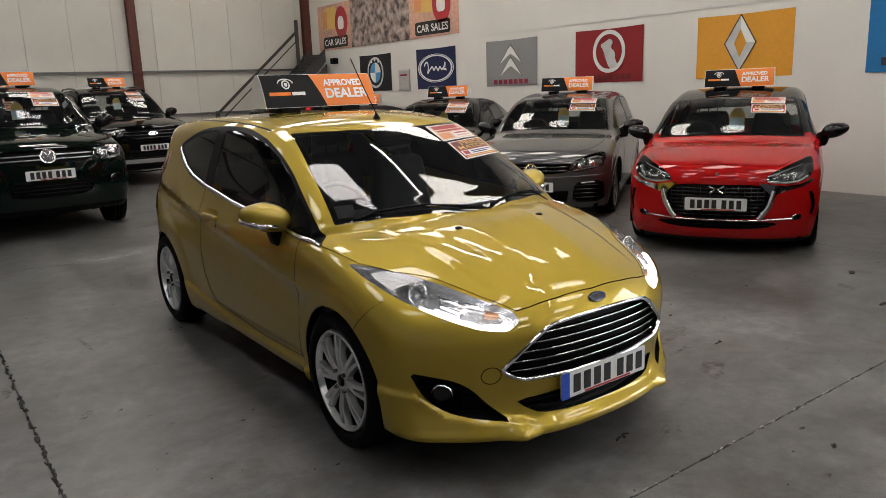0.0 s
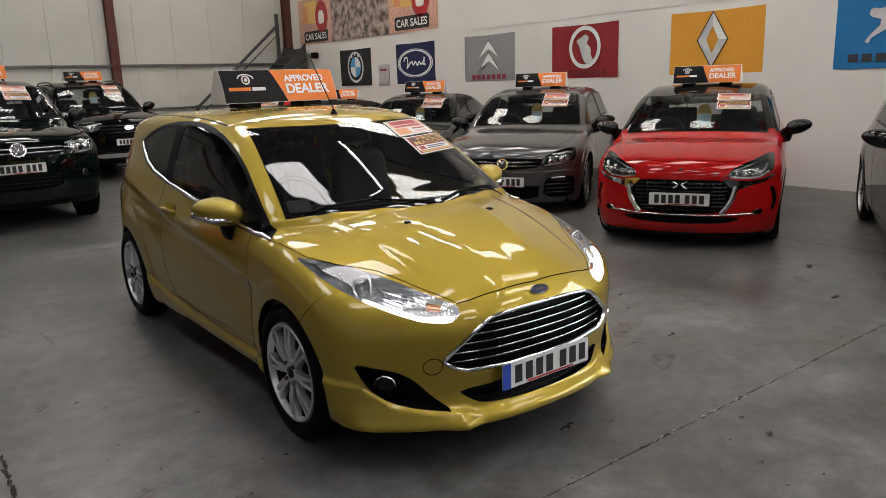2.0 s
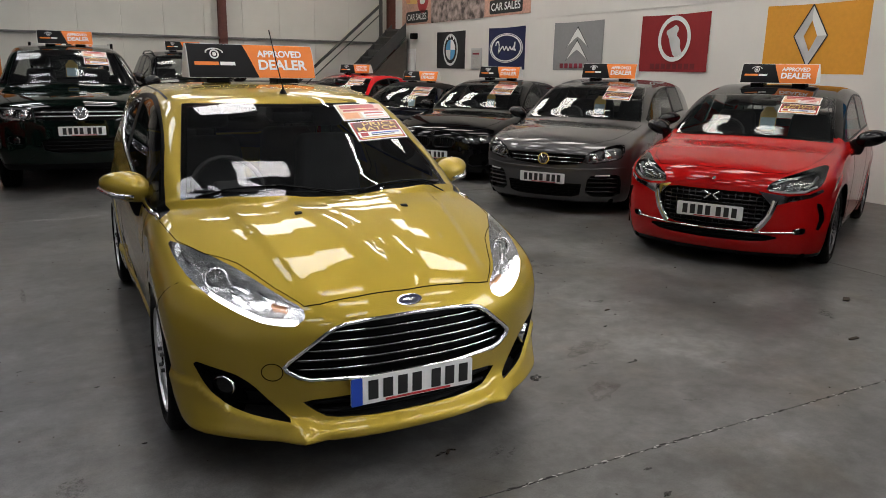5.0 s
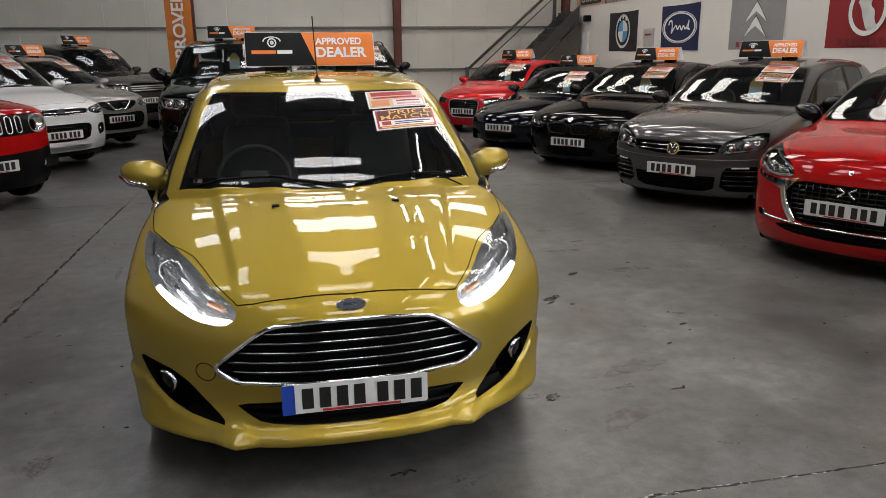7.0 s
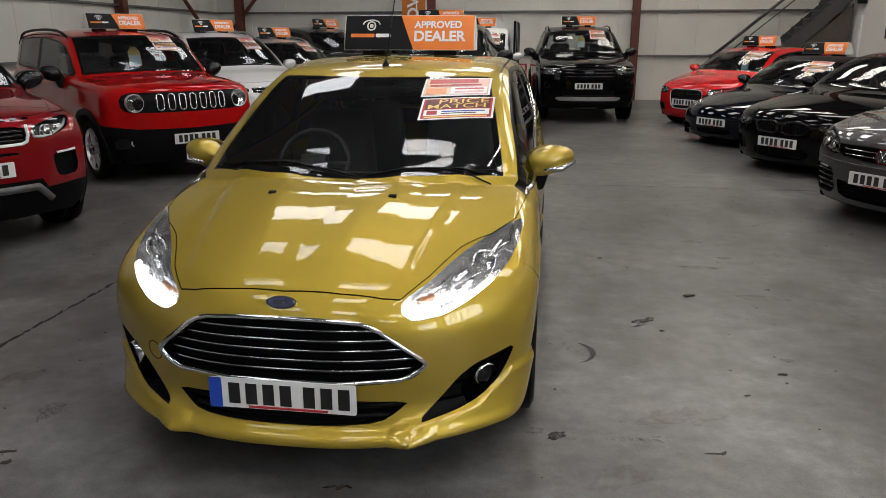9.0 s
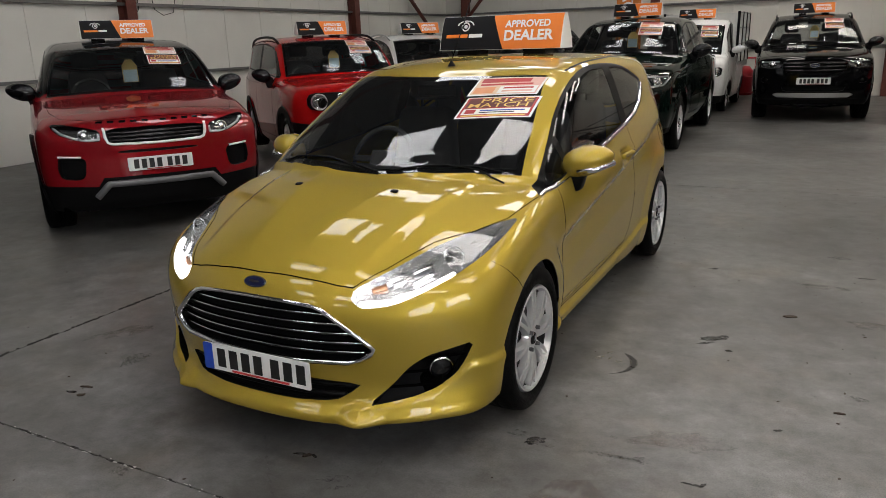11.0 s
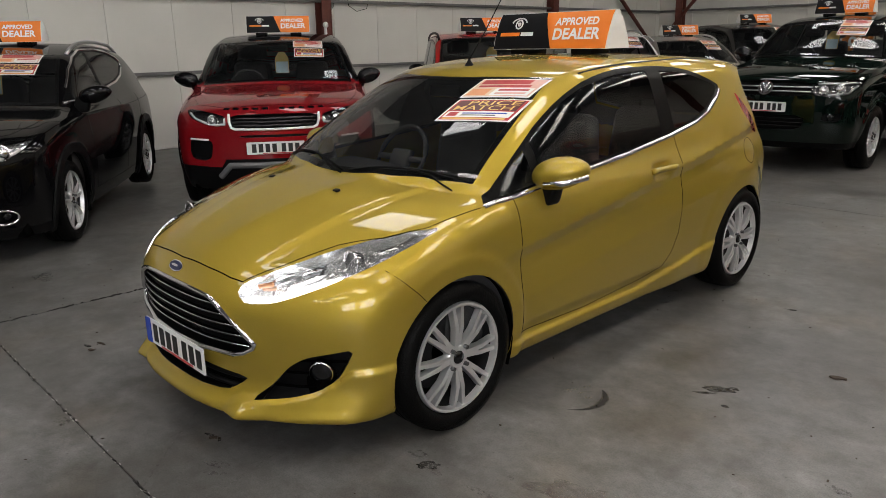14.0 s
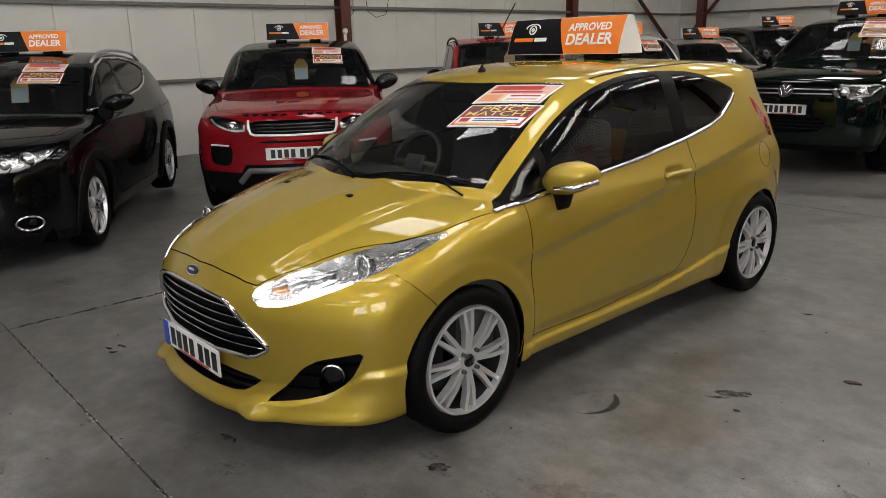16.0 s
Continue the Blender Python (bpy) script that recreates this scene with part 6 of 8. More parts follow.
nissan["nose_cuts"] = [
    lamp([(0.42, 0.76), (0.62, 0.70), (0.83, 0.73), (0.87, 0.85), (0.64, 0.845), (0.46, 0.83)], bulbs=[(0.58, 0.765, 0.036), (0.72, 0.78, 0.04)]),
    grille(sym([(0.0, 0.84), (0.40, 0.83), (0.40, 0.77), (0.20, 0.68), (0.0, 0.67)]), bars=(3, GLOSS_BLACK, 0.010)),
    grille(sym([(0.0, 0.62), (0.5, 0.64), (0.62, 0.56), (0.52, 0.36), (0.0, 0.35)]), bars=(3, TRIM, 0.012)),
    lower_band(nissan, 0.30),
]
nissan["strips"] = [("front", [(0.24, 0.825), (0.12, 0.69), (-0.12, 0.69), (-0.24, 0.825)], False, 0.026, 0.016, CHROME, "chrome_wing")]
jeep = base_spec(4.24, 0.91, 1.67, 0.21, (0.8, 3.37), 0.35, 1.12, 1.05, (1.05, 1.17), (1.62, 1.60), (3.75, 1.64), (4.2, 1.52), roof_half=0.70, fbow=0.32, wheels=PLAIN_WHEEL)
jeep.update(plate=(0.49,), mirror_mat=GLOSS_BLACK, rails=TRIM, cladding=True, privacy=True, mirror_size=(0.12, 0.08, 0.10), dlo=(3.75, 3.7))
jeep["nose_cuts"] = [
    face(sym([(0.0, 0.995), (0.62, 0.992), (0.70, 0.97), (0.735, 0.92), (0.735, 0.85), (0.70, 0.80), (0.62, 0.782), (0.0, 0.780)]), "grille_surround", TRIM, inset=0.012),
    face(sym([(0.0, 0.60), (0.60, 0.61), (0.98, 0.66), (0.98, 0.10), (0.0, 0.10)]), "lower_bumper", TRIM),
]
evoque = base_spec(4.37, 0.95, 1.665, 0.21, (0.9, 3.56), 0.37, 1.12, 0.99, (1.12, 1.16), (1.78, 1.585), (3.6, 1.55), (4.3, 1.3), roof_half=0.68, wheels=BIG_DARK_WHEEL, fbow=0.30)
evoque.update(plate=(0.625,), mirror=(0.985, 1.59, 1.19), mirror_mat=GLOSS_BLACK, privacy=True, cladding=True, mirror_size=(0.13, 0.09, 0.095))
evoque["nose_cuts"] = [
    face([(-1, 1.15), (1, 1.15), (1, 4.2), (-1, 4.2)], "roof", BLACK, view="top", zmin=1.17, lim=0.02, label="black painted roof"),
    lamp([(0.432, 0.825), (0.438, 0.912), (0.54, 0.937), (0.683, 0.962), (0.77, 0.968), (0.80, 0.952), (0.75, 0.89), (0.63, 0.843), (0.53, 0.825)], bowl=LAMP_DARK, bulbs=[(0.565, 0.886, 0.042)], strips=[([(0.45, 0.845), (0.53, 0.838), (0.62, 0.857), (0.73, 0.905), (0.775, 0.95)], 0.010, SIGN_WHITE), ([(0.452, 0.895), (0.455, 0.84)], 0.010, SIGN_WHITE)]),
    grille(sym([(0.0, 0.928), (0.40, 0.922), (0.395, 0.83), (0.375, 0.80), (0.0, 0.79)]), bars=(3, GLOSS_BLACK, 0.016), edge=0.003, label="black slatted grille in a pale U-shaped frame"),
    grille([(0.60, 0.704), (0.77, 0.713), (0.785, 0.60), (0.76, 0.527), (0.645, 0.513), (0.585, 0.54), (0.565, 0.671)], pair=True, lim=0.03, label="black side vent"),
    grille(sym([(0.0, 0.742), (0.30, 0.742), (0.33, 0.722), (0.0, 0.718)]), depth=0.02, label="dark slot under the grille"),
    face(sym([(0.0, 0.525), (0.455, 0.525), (0.50, 0.452), (0.82, 0.468), (1.1, 0.47), (1.1, 0.10), (0.0, 0.10)]), "lower_bumper", TRIM, inset=0.008),
]
SKID = plain("dark satin skid plate", (0.13, 0.13, 0.135), 0.42, metal=0.3, grain=0.15, scale=60)
evoque["strips"] = [("front", [(-0.52, 0.36), (-0.42, 0.468), (0.42, 0.468), (0.52, 0.36)], False, 0.055, 0.02, SKID, "skid_plate"), ("front", [(0.60, 0.702), (0.77, 0.711)], True, 0.018, 0.006, SIGN_WHITE, "running_lamp"), ("front", [(-0.405, 0.926), (-0.402, 0.86), (-0.385, 0.812), (-0.35, 0.797), (0.0, 0.790), (0.35, 0.797), (0.385, 0.812), (0.402, 0.86), (0.405, 0.926)], False, 0.022, 0.010, SIGN_WHITE, "grille_frame")]
qash = base_spec(4.38, 0.90, 1.59, 0.19, (0.9, 3.55), 0.35, 1.05, 0.92, (1.08, 1.10), (1.82, 1.5), (3.5, 1.52), (4.2, 1.2), roof_half=0.64, fbow=0.38)
qash.update(rails=SATIN, cladding=True, bright=CHROME, clad_mat=TRIM, liner=0.03, badge=(0.765, 0.055, GLOSS_BLACK, 1.15), plate=(0.53,))
qash["mirror"] = (0.99, 1.43, 1.155)
qash["dlo_poly"] = [(1.34, 1.092), (2.0, 1.128), (2.475, 1.156), (2.95, 1.195), (3.22, 1.245), (3.40, 1.325), (3.43, 1.385), (3.33, 1.435), (3.05, 1.492), (2.70, 1.520), (2.31, 1.516), (2.0, 1.452), (1.75, 1.352), (1.50, 1.205)]
qash["bright_n"] = 14
qash["panes"] = [
    ([(1.46, 1.122), (2.0, 1.150), (2.33, 1.170), (2.33, 1.494), (2.05, 1.442), (1.78, 1.338), (1.53, 1.19)], SIDE_GLASS),
    ([(2.40, 1.175), (2.95, 1.220), (3.20, 1.268), (3.36, 1.338), (3.385, 1.378), (3.30, 1.418), (3.04, 1.470), (2.70, 1.498), (2.40, 1.497)], DARK_GLASS),
]
qash["nose_cuts"] = [
    lamp([(0.42, 0.79), (0.506, 0.756), (0.636, 0.764), (0.764, 0.835), (0.82, 0.922), (0.796, 0.932), (0.658, 0.907), (0.501, 0.88), (0.44, 0.85)], bulbs=[(0.535, 0.82, 0.045), (0.665, 0.845, 0.048)], strips=[([(0.46, 0.775), (0.62, 0.780), (0.76, 0.85)], 0.010, SIGN_WHITE)]),
    grille(sym([(0.0, 0.84), (0.40, 0.83), (0.40, 0.77), (0.20, 0.68), (0.0, 0.67)]), bars=(3, GLOSS_BLACK, 0.010)),
    grille([(0.62 + 0.078 * math.cos(t), 0.383 + 0.052 * math.sin(t)) for t in np.linspace(0, 2 * math.pi, 17)[:-1]], pair=True, frame=(CHROME, 0.014), fogs=[(0.64, 0.385, 0.028)], lim=0.03),
    lower_band(qash, 0.29),
]
black_hatch = base_spec(4.3, 0.88, 1.46, 0.15, (0.85, 3.55), 0.33, 0.97, 0.76, (1.05, 1.01), (1.8, 1.39), (3.5, 1.41), (4.05, 1.2), roof_half=0.63)
black_hatch.update(mirror_mat=GLOSS_BLACK, plate=(0.45,), liner=0.03)
black_hatch["nose_cuts"] = [
    lamp([(0.46, 0.60), (0.62, 0.575), (0.80, 0.60), (0.855, 0.70), (0.82, 0.74), (0.64, 0.715), (0.47, 0.685)], bulbs=[(0.60, 0.65, 0.042)]),
    grille(sym([(0.0, 0.70), (0.40, 0.69), (0.40, 0.40), (0.0, 0.38)]), bars=(5, GLOSS_BLACK, 0.010)),
    lower_band(black_hatch, 0.17),
]
disco = base_spec(4.7, 0.94, 1.84, 0.24, (0.9, 3.7), 0.38, 1.22, 1.06, (1.15, 1.24), (1.75, 1.74), (4.2, 1.78), (4.65, 1.5), roof_half=0.72, wheels=BIG_DARK_WHEEL, fbow=0.26)
disco.update(plate=(0.68,), tag=False, privacy=True)
disco["nose_cuts"] = [
    lamp([(0.50, 0.86), (0.86, 0.86), (0.90, 1.02), (0.50, 1.02)], bulbs=[(0.62, 0.94, 0.05), (0.76, 0.94, 0.05)]),
    grille(sym([(0.0, 1.03), (0.46, 1.03), (0.46, 0.85), (0.0, 0.84)]), bars=(3, SATIN, 0.014)),
    grille(sym([(0.0, 0.60), (0.52, 0.60), (0.48, 0.42), (0.0, 0.41)]), bars=(2, TRIM, 0.012)),
]
truck = base_spec(3.9, 0.78, 1.80, 0.20, (0.75, 2.85), 0.29, 1.16, 1.02, (0.42, 1.12), (0.85, 1.70), (1.55, 1.78), (1.75, 0.98), roof_half=0.64, fbow=0.16, bow=0.16, wheels=unlinked(wheel_meshes(0.28, 0.17, 0.18, 5, "plain", ALLOY)))
truck.update(plate=(0.50,), dlo=(1.50, 1.45), rear_seats=False, tag=False, seats=1.05, mirror_mat=WHITE_PAINT, rear_window=(0.5, 0.5, 1.3, 1.6))
truck["panes"] = [(None, 1.40, SIDE_GLASS)]
truck["lines"] = [("side", [(0.55, 1.15), (0.58, 0.4)], True), ("side", [(1.5, 1.15), (1.5, 0.4)], True)]
truck["nose_cuts"] = [lamp([(0.42, 0.72), (0.68, 0.72), (0.70, 0.90), (0.45, 0.88)]), lower_band(truck, 0.36)]


def jeep_face(car, s, skin, field):
    """Seven upright slots between two round lamps."""
    for i in range(7):
        x = (i - 3) * 0.118
        out = rounded(x - 0.034, x + 0.034, 0.805, 0.972, 0.030)
        ring = skin.on(out, "front", 1, 0.004)
        part("grille_slot", tube(ring, 0.007, 6, closed=True), CHROME, car, "bright slot ring", smooth=True)
    for k in (1, -1):
        q = skin.on([(k * 0.60, 0.885)], "front", 1, 0.01)[0]
        d = Vector((0, -1, 0)).to_track_quat("X", "Z").to_matrix().to_4x4()
        hl = part("headlamp", moved(lathe([(-0.04, 0.095), (0.012, 0.097), (0.018, 0.091), (0.0, 0.086)], 30), Matrix.Translation(q) @ d), SATIN, car, "round headlamp", smooth=True)
        part("lamp_bowl", moved(lathe([(0.0, 0.09), (-0.02, 0.06), (-0.035, 0.0001)], 30), Matrix.Translation(q) @ d), REFLECTOR, hl, smooth=True)
        part("lamp_lens", moved(lathe([(0.008, 0.09), (0.022, 0.05), (0.026, 0.0001)], 30), Matrix.Translation(q) @ d), LENS, hl, smooth=True)
        f = skin.on([(k * 0.70, 0.46)], "front", 1, 0.002)[0]
        fr_ = part("fog_recess", moved(slab(rounded(-0.13, 0.13, -0.055, 0.055, 0.03), 0.012), Matrix.Translation(f) @ pose(0, -0.008, 0)), GLOSS_BLACK, car)
        part("fog_lamp", moved(lathe([(0.0, 0.034), (0.018, 0.034), (0.020, 0.028), (0.012, 0.0001)], 24), Matrix.Translation(f + (-k * 0.06, -0.004, 0)) @ d), SATIN, fr_, "round fog lamp", smooth=True)


def bonnet_letters(car, s, skin, field):
    """A row of small dark raised letters, as plain bars, along the bonnet's edge."""
    for i in range(10):
        x = (i - 4.5) * 0.088 + (0.03 if i > 4 else -0.03)
        p = skin.on([(x - 0.024, 0.972), (x + 0.024, 0.972)], "front", 1, 0.0)
        part("letter_bar", strip(field, p, 0.026, 0.004), GLOSS_BLACK, car)


def truck_bed(car, s, skin, field):
    """The tipper's mesh-sided cage behind the cab."""
    part("bed", boxed(-0.76, 0.76, 1.72, 3.88, 0.80, 0.92, bevel=0.01), STEEL_GREY, car, "grey steel load bed")
    for x in (-0.75, 0.75):
        for y in (1.76, 2.45, 3.15, 3.84):
            part("cage_post", boxed(x - 0.025, x + 0.025, y - 0.025, y + 0.025, 0.92, 1.95), TRIM, car)
        for z in (1.3, 1.62, 1.93):
            part("cage_bar", boxed(x - 0.012, x + 0.012, 1.76, 3.84, z - 0.012, z + 0.012), STEEL_GREY, car)
        part("cage_panel", boxed(x - 0.006, x + 0.006, 1.78, 3.82, 0.93, 1.92), BED_PANEL, car, "pale side panel")
    part("cage_panel", boxed(-0.74, 0.74, 1.755, 1.765, 0.93, 1.92), BED_PANEL, car)


BED_PANEL = plain("pale panel", (0.55, 0.55, 0.53), 0.5, grain=0.1, scale=10)
FLEET = [
    ("hatchback", ds, (-152, 5.78, 3.742), RED, "bright red small hatchback with a black roof", "car", 0.032, None),
    ("hatchback", golf, (-146.5, 5.852, 6.187), GREY, "grey metallic hatchback with dark lamps", "car", 0.032, None),
    ("coupe", bmw, (-143.5, 5.80, 8.84), BLACK, "gloss black coupe with twin grilles", "car", 0.04, None),
    ("sports_car", xk, (-142.5, 5.51, 11.15), NIGHT, "low dark blue sports car with oval lamps", "car", 0.04, None),
    ("hatchback", a1, (-138, 5.57, 13.92), AUDI_RED, "bright red hatchback with a tall black grille", "car", 0.04, None),
    ("pickup_truck", amarok, (-89, 1.41, 9.50), GREEN_BLACK, "dark green double-cab pickup truck with chrome bars", "pickup", 0.04, None),
    ("pickup_truck", ranger, (-86, 3.85, 14.12), BLACK, "black double-cab pickup truck with silver skid plate", "pickup", 0.045, None),
    ("family_car", kuga, (-42, -0.87, 10.55), WHITE_PAINT, "white family car with silver roof rails", "car", 0.04, None),
    ("family_car", nissan, (-38, -0.62, 13.06), BEIGE_GREY, "warm silver family car with a chrome V grille", "car", 0.045, None),
    ("off_roader", jeep, (-39, -0.76, 7.55), RED, "red boxy off-roader with seven grille slots", "car", 0.036, jeep_face),
    ("off_roader", evoque, (-34.5, -0.87, 4.40), DEEP_RED, "dark red off-roader with a black roof", "car", 0.032, bonnet_letters),
    ("family_car", qash, (-34.6, -0.97, 1.50), BLACK, "gloss black family car with silver roof rails", "car", 0.032, None),
    ("hatchback", black_hatch, (-151, 5.57, 0.78), BLACK, "gloss black hatchback with black door mirrors", "car", 0.036, None),
    ("off_roader", disco, (-40, -0.55, 16.0), CHARCOAL, "dark grey tall off-roader with square lamps", "car", 0.05, None),
    ("tipper_truck", truck, (-90, 1.55, 15.1), WHITE_PAINT, "small white tipper truck with a caged bed", "truck", 0.04, truck_bed),
]
SIGN_SPOTS = [(HERO_POSE, HERO, 2.38, 1.0)]
for name, sp, (f, x, y), mat, label, cat, h, det in FLEET:
    sp["group"] = "parked cars"
    m = parked(f, x, y)
    build_car(name, sp, m, mat, label, cat, h, det)
    SIGN_SPOTS.append((m, sp, sp["head"] + 0.42 if sp is not truck else 1.2, 0.9))

# ---- signs and wall things ----
FRONT = [(0.0, 0.0), (0.022, 0.075), (0.062, 0.165), (0.092, 0.205)]
SW, SH = 0.80, 0.215


def sign_data():
    """One roof sign: a bowed two-coloured front over a white hollow body."""
    prof = FRONT + [(0.125, 0.205), (0.16, 0.165), (0.215, 0.075), (0.24, 0.0)]
    bm = bmesh.new()
    a = [bm.verts.new((-SW / 2, y, z)) for y, z in prof]
    b = [bm.verts.new((SW / 2, y, z)) for y, z in prof]
    for i in range(len(prof)):
        j = (i + 1) % len(prof)
        bm.faces.new((a[i], a[j], b[j], b[i]))
    bm.faces.new(a)
    bm.faces.new(b)
    fy = lambda z: float(np.interp(z, [p[1] for p in FRONT], [p[0] for p in FRONT]))

    def sheet(x0a, x0b, x1a, x1b, out=0.003):
        m = bmesh.new()
        rows = []
        for z in np.linspace(0.003, 0.203, 7):
            t = z / 0.205
            rows.append([m.verts.new((x, fy(z) - out, z)) for x in (x0a + (x0b - x0a) * t, x1a + (x1b - x1a) * t)])
        for p, q in zip(rows, rows[1:]):
            m.faces.new((p[0], p[1], q[1], q[0]))
        return m

    def wrap(m, out):
        for v in m.verts:
            v.co.y = fy(v.co.z) - out
        return m

    pieces = [("sign_body", part("sign_body", bm, SIGN_WHITE), "")]
    pieces.append(("black_panel", part("black_panel", sheet(-SW / 2 + 0.004, -SW / 2 + 0.004, 0.03, -0.055), SIGN_BLACK, smooth=True), "black front panel"))
    pieces.append(("orange_panel", part("orange_panel", sheet(0.03, -0.055, SW / 2 - 0.004, SW / 2 - 0.004), SIGN_ORANGE, smooth=True), "orange front panel"))
    for word, hh, ww, cx, cz in (("APPROVED", 0.042, 0.29, 0.175, 0.150), ("DEALER", 0.062, 0.315, 0.19, 0.083)):
        m = lettering(word, hh, ww, bold=0.032)
        bmesh.ops.translate(m, verts=m.verts, vec=(cx, 0, cz))
        pieces.append(("letters", part("letters", wrap(m, 0.0055), SIGN_WHITE), "white capital letters"))
    eye = bmesh.new()
    for ring in (([(-0.235 + 0.052 * math.cos(t), 0.150 + 0.026 * math.sin(t)) for t in np.linspace(0, math.pi, 15)], 0.0045), ([(-0.235 + 0.024 * math.cos(t), 0.142 + 0.024 * math.sin(t)) for t in np.linspace(0, 6.2832, 25)], 0.0050), ([(-0.235 + 0.007 * math.cos(t), 0.142 + 0.007 * math.sin(t)) for t in np.linspace(0, 6.2832, 13)], 0.006)):
        pts, r = ring
        t = tube([(x, fy(z) - 0.003, z) for x, z in pts], r, 5)
        me = bpy.data.meshes.new("tmp")
        t.to_mesh(me)
        t.free()
        eye.from_mesh(me)
        bpy.data.meshes.remove(me)
    pieces.append(("eye_mark", part("eye_mark", eye, SIGN_WHITE), "white eye mark"))
    for x0, x1, mt in ((-0.36, -0.21, SIGN_ORANGE), (-0.205, -0.11, SIGN_WHITE)):
        m = boxed(x0, x1 - 0.004, -0.002, 0.0, 0.076, 0.097)
        for v in m.verts:
            v.co.y = fy(v.co.z) - 0.0045 + v.co.y * 0.3
        pieces.append(("brand_bar", part("brand_bar", m, mt), ""))
    for x in (-0.22, 0.22):
        pieces.append(("foot", part("foot", boxed(x - 0.07, x + 0.07, 0.03, 0.21, -0.03, 0.002, bevel=0.006), TRIM), "black magnetic foot"))
    return [(n, o, lb) for n, o, lb in pieces]


SIGN = [(n, o.data, lb) for n, o, lb in sign_data()]
for n in [o for o in scene.objects if o.name.split(".")[0] in {a for a, _, _ in SIGN} and o.parent is None]:
    bpy.data.objects.remove(n)


def roof_sign(m, s, y, size, tilt=0.0):
    top = float(curve(s["top"])(y))
    slope = math.degrees(math.atan2(float(curve(s["top"])(y + 0.2)) - float(curve(s["top"])(y)), 0.2))
    sign = new("roof_sign")
    sign.matrix_basis = m @ pose(0.0, y, top + 0.028 * size, slope * 0.6, 0, tilt) @ Matrix.Scale(size, 4)
    tagged(sign, "black and orange dealer sign on the car roof", "roof sign", "roof signs")
    for n, me, lb in SIGN:
        o = new(n, me)
        o.parent = sign
        if lb:
            tagged(o, lb)
    return sign


for i, (m, s, y, size) in enumerate(SIGN_SPOTS):
    if s is not black_hatch:
        roof_sign(m, s, y, size, (1.5, -2, 1, -1, 2, 0)[i % 6])


def cloth(name, color):
    return plain(name, color, 0.75, grain=0.08, scale=18, bump=0.25)


def flag(y0, y1, z0, z1, material, label, seed):
    """A cloth flag pinned to the east wall, with slight folds."""
    f = bmesh.new()
    ny, nz = 22, 14
    grid = []
    rnd = random.Random(seed)
    ph = [rnd.uniform(0, 6) for _ in range(3)]
    for j in range(nz + 1):
        row = []
        for i in range(ny + 1):
            u, v = i / ny, j / nz
            sag = -0.012 * math.sin(math.pi * u) * v
            d = 0.010 + 0.006 * math.sin(5 * u + 3 * v + ph[0]) * (1 - v * 0.8) + 0.004 * math.sin(11 * u + ph[1])
            row.append(f.verts.new((EX - d, y0 + (y1 - y0) * u, z0 + (z1 - z0) * v + sag)))
        grid.append(row)
    for a, b in zip(grid, grid[1:]):
        for i in range(ny):
            f.faces.new((a[i], a[i + 1], b[i + 1], b[i]))
    return tagged(part("flag", f, material, smooth=True), label, "flag", "flags on the wall")


def on_wall(bm, y, z, out=0.024):
    """Turns a shape made in (x, z) facing -y to lie on the east wall; its x runs towards -y."""
    return moved(bm, pose(EX - out, y, z, 0, 0, -90))


def ring(r0, r1, sx=1.0, sy=1.0, n=36):
    bm = bmesh.new()
    a = [bm.verts.new((r0 * sx * math.cos(t), 0, r0 * sy * math.sin(t))) for t in np.linspace(0, 2 * math.pi, n + 1)[:-1]]
    b = [bm.verts.new((r1 * sx * math.cos(t), 0, r1 * sy * math.sin(t))) for t in np.linspace(0, 2 * math.pi, n + 1)[:-1]]
    for i in range(n):
        bm.faces.new((a[i], a[(i + 1) % n], b[(i + 1) % n], b[i]))
    return bm


FZ0, FZ1 = 1.57, 2.48
F_BLACK, F_NAVY, F_GREY = cloth("black cloth", (0.012, 0.012, 0.013)), cloth("navy cloth", (0.006, 0.012, 0.065)), cloth("grey cloth", (0.27, 0.27, 0.275))
F_RED, F_YELLOW, F_BLUE = cloth("red cloth", (0.26, 0.010, 0.014)), cloth("yellow cloth", (0.72, 0.33, 0.03)), cloth("blue cloth", (0.012, 0.17, 0.42))
INK_RED, INK_SILVER, INK_DARK, INK_SKY = plain("red print", (0.25, 0.02, 0.04), 0.6), plain("silver print", (0.55, 0.55, 0.55), 0.45, grain=0.35, scale=3), plain("dark print", (0.03, 0.03, 0.035), 0.6), plain("blue print", (0.10, 0.36, 0.65), 0.6)
fl = flag(15.76, 17.28, FZ0, FZ1, F_BLACK, "black cloth flag with a blue and white roundel", 1)
part("roundel", on_wall(ring(0.33, 0.39), 16.5, 2.03), INK_SILVER, fl)
for q in range(4):
    bm = slab([(0, 0)] + [(0.25 * math.cos(radians(90 * q + a)), 0.25 * math.sin(radians(90 * q + a))) for a in range(0, 91, 10)], 0.001)
    part("roundel_quarter", on_wall(bm, 16.5, 2.03), SIGN_WHITE if q % 2 == 0 else INK_SKY, fl)
for a in (60, 90, 120):
    part("flag_bar", on_wall(moved(boxed(-0.03, 0.03, -0.001, 0.001, -0.035, 0.035), pose(0.32 * math.cos(radians(a)), 0, 0.32 * math.sin(radians(a)))), 16.5, 2.03, 0.027), SIGN_WHITE, fl)
fl = flag(13.13, 14.65, FZ0, FZ1, F_NAVY, "navy cloth flag with a white oval emblem", 2)
part("oval_ring", on_wall(ring(0.58, 0.64, 1.0, 0.46), 13.88, 2.03), SIGN_WHITE, fl)
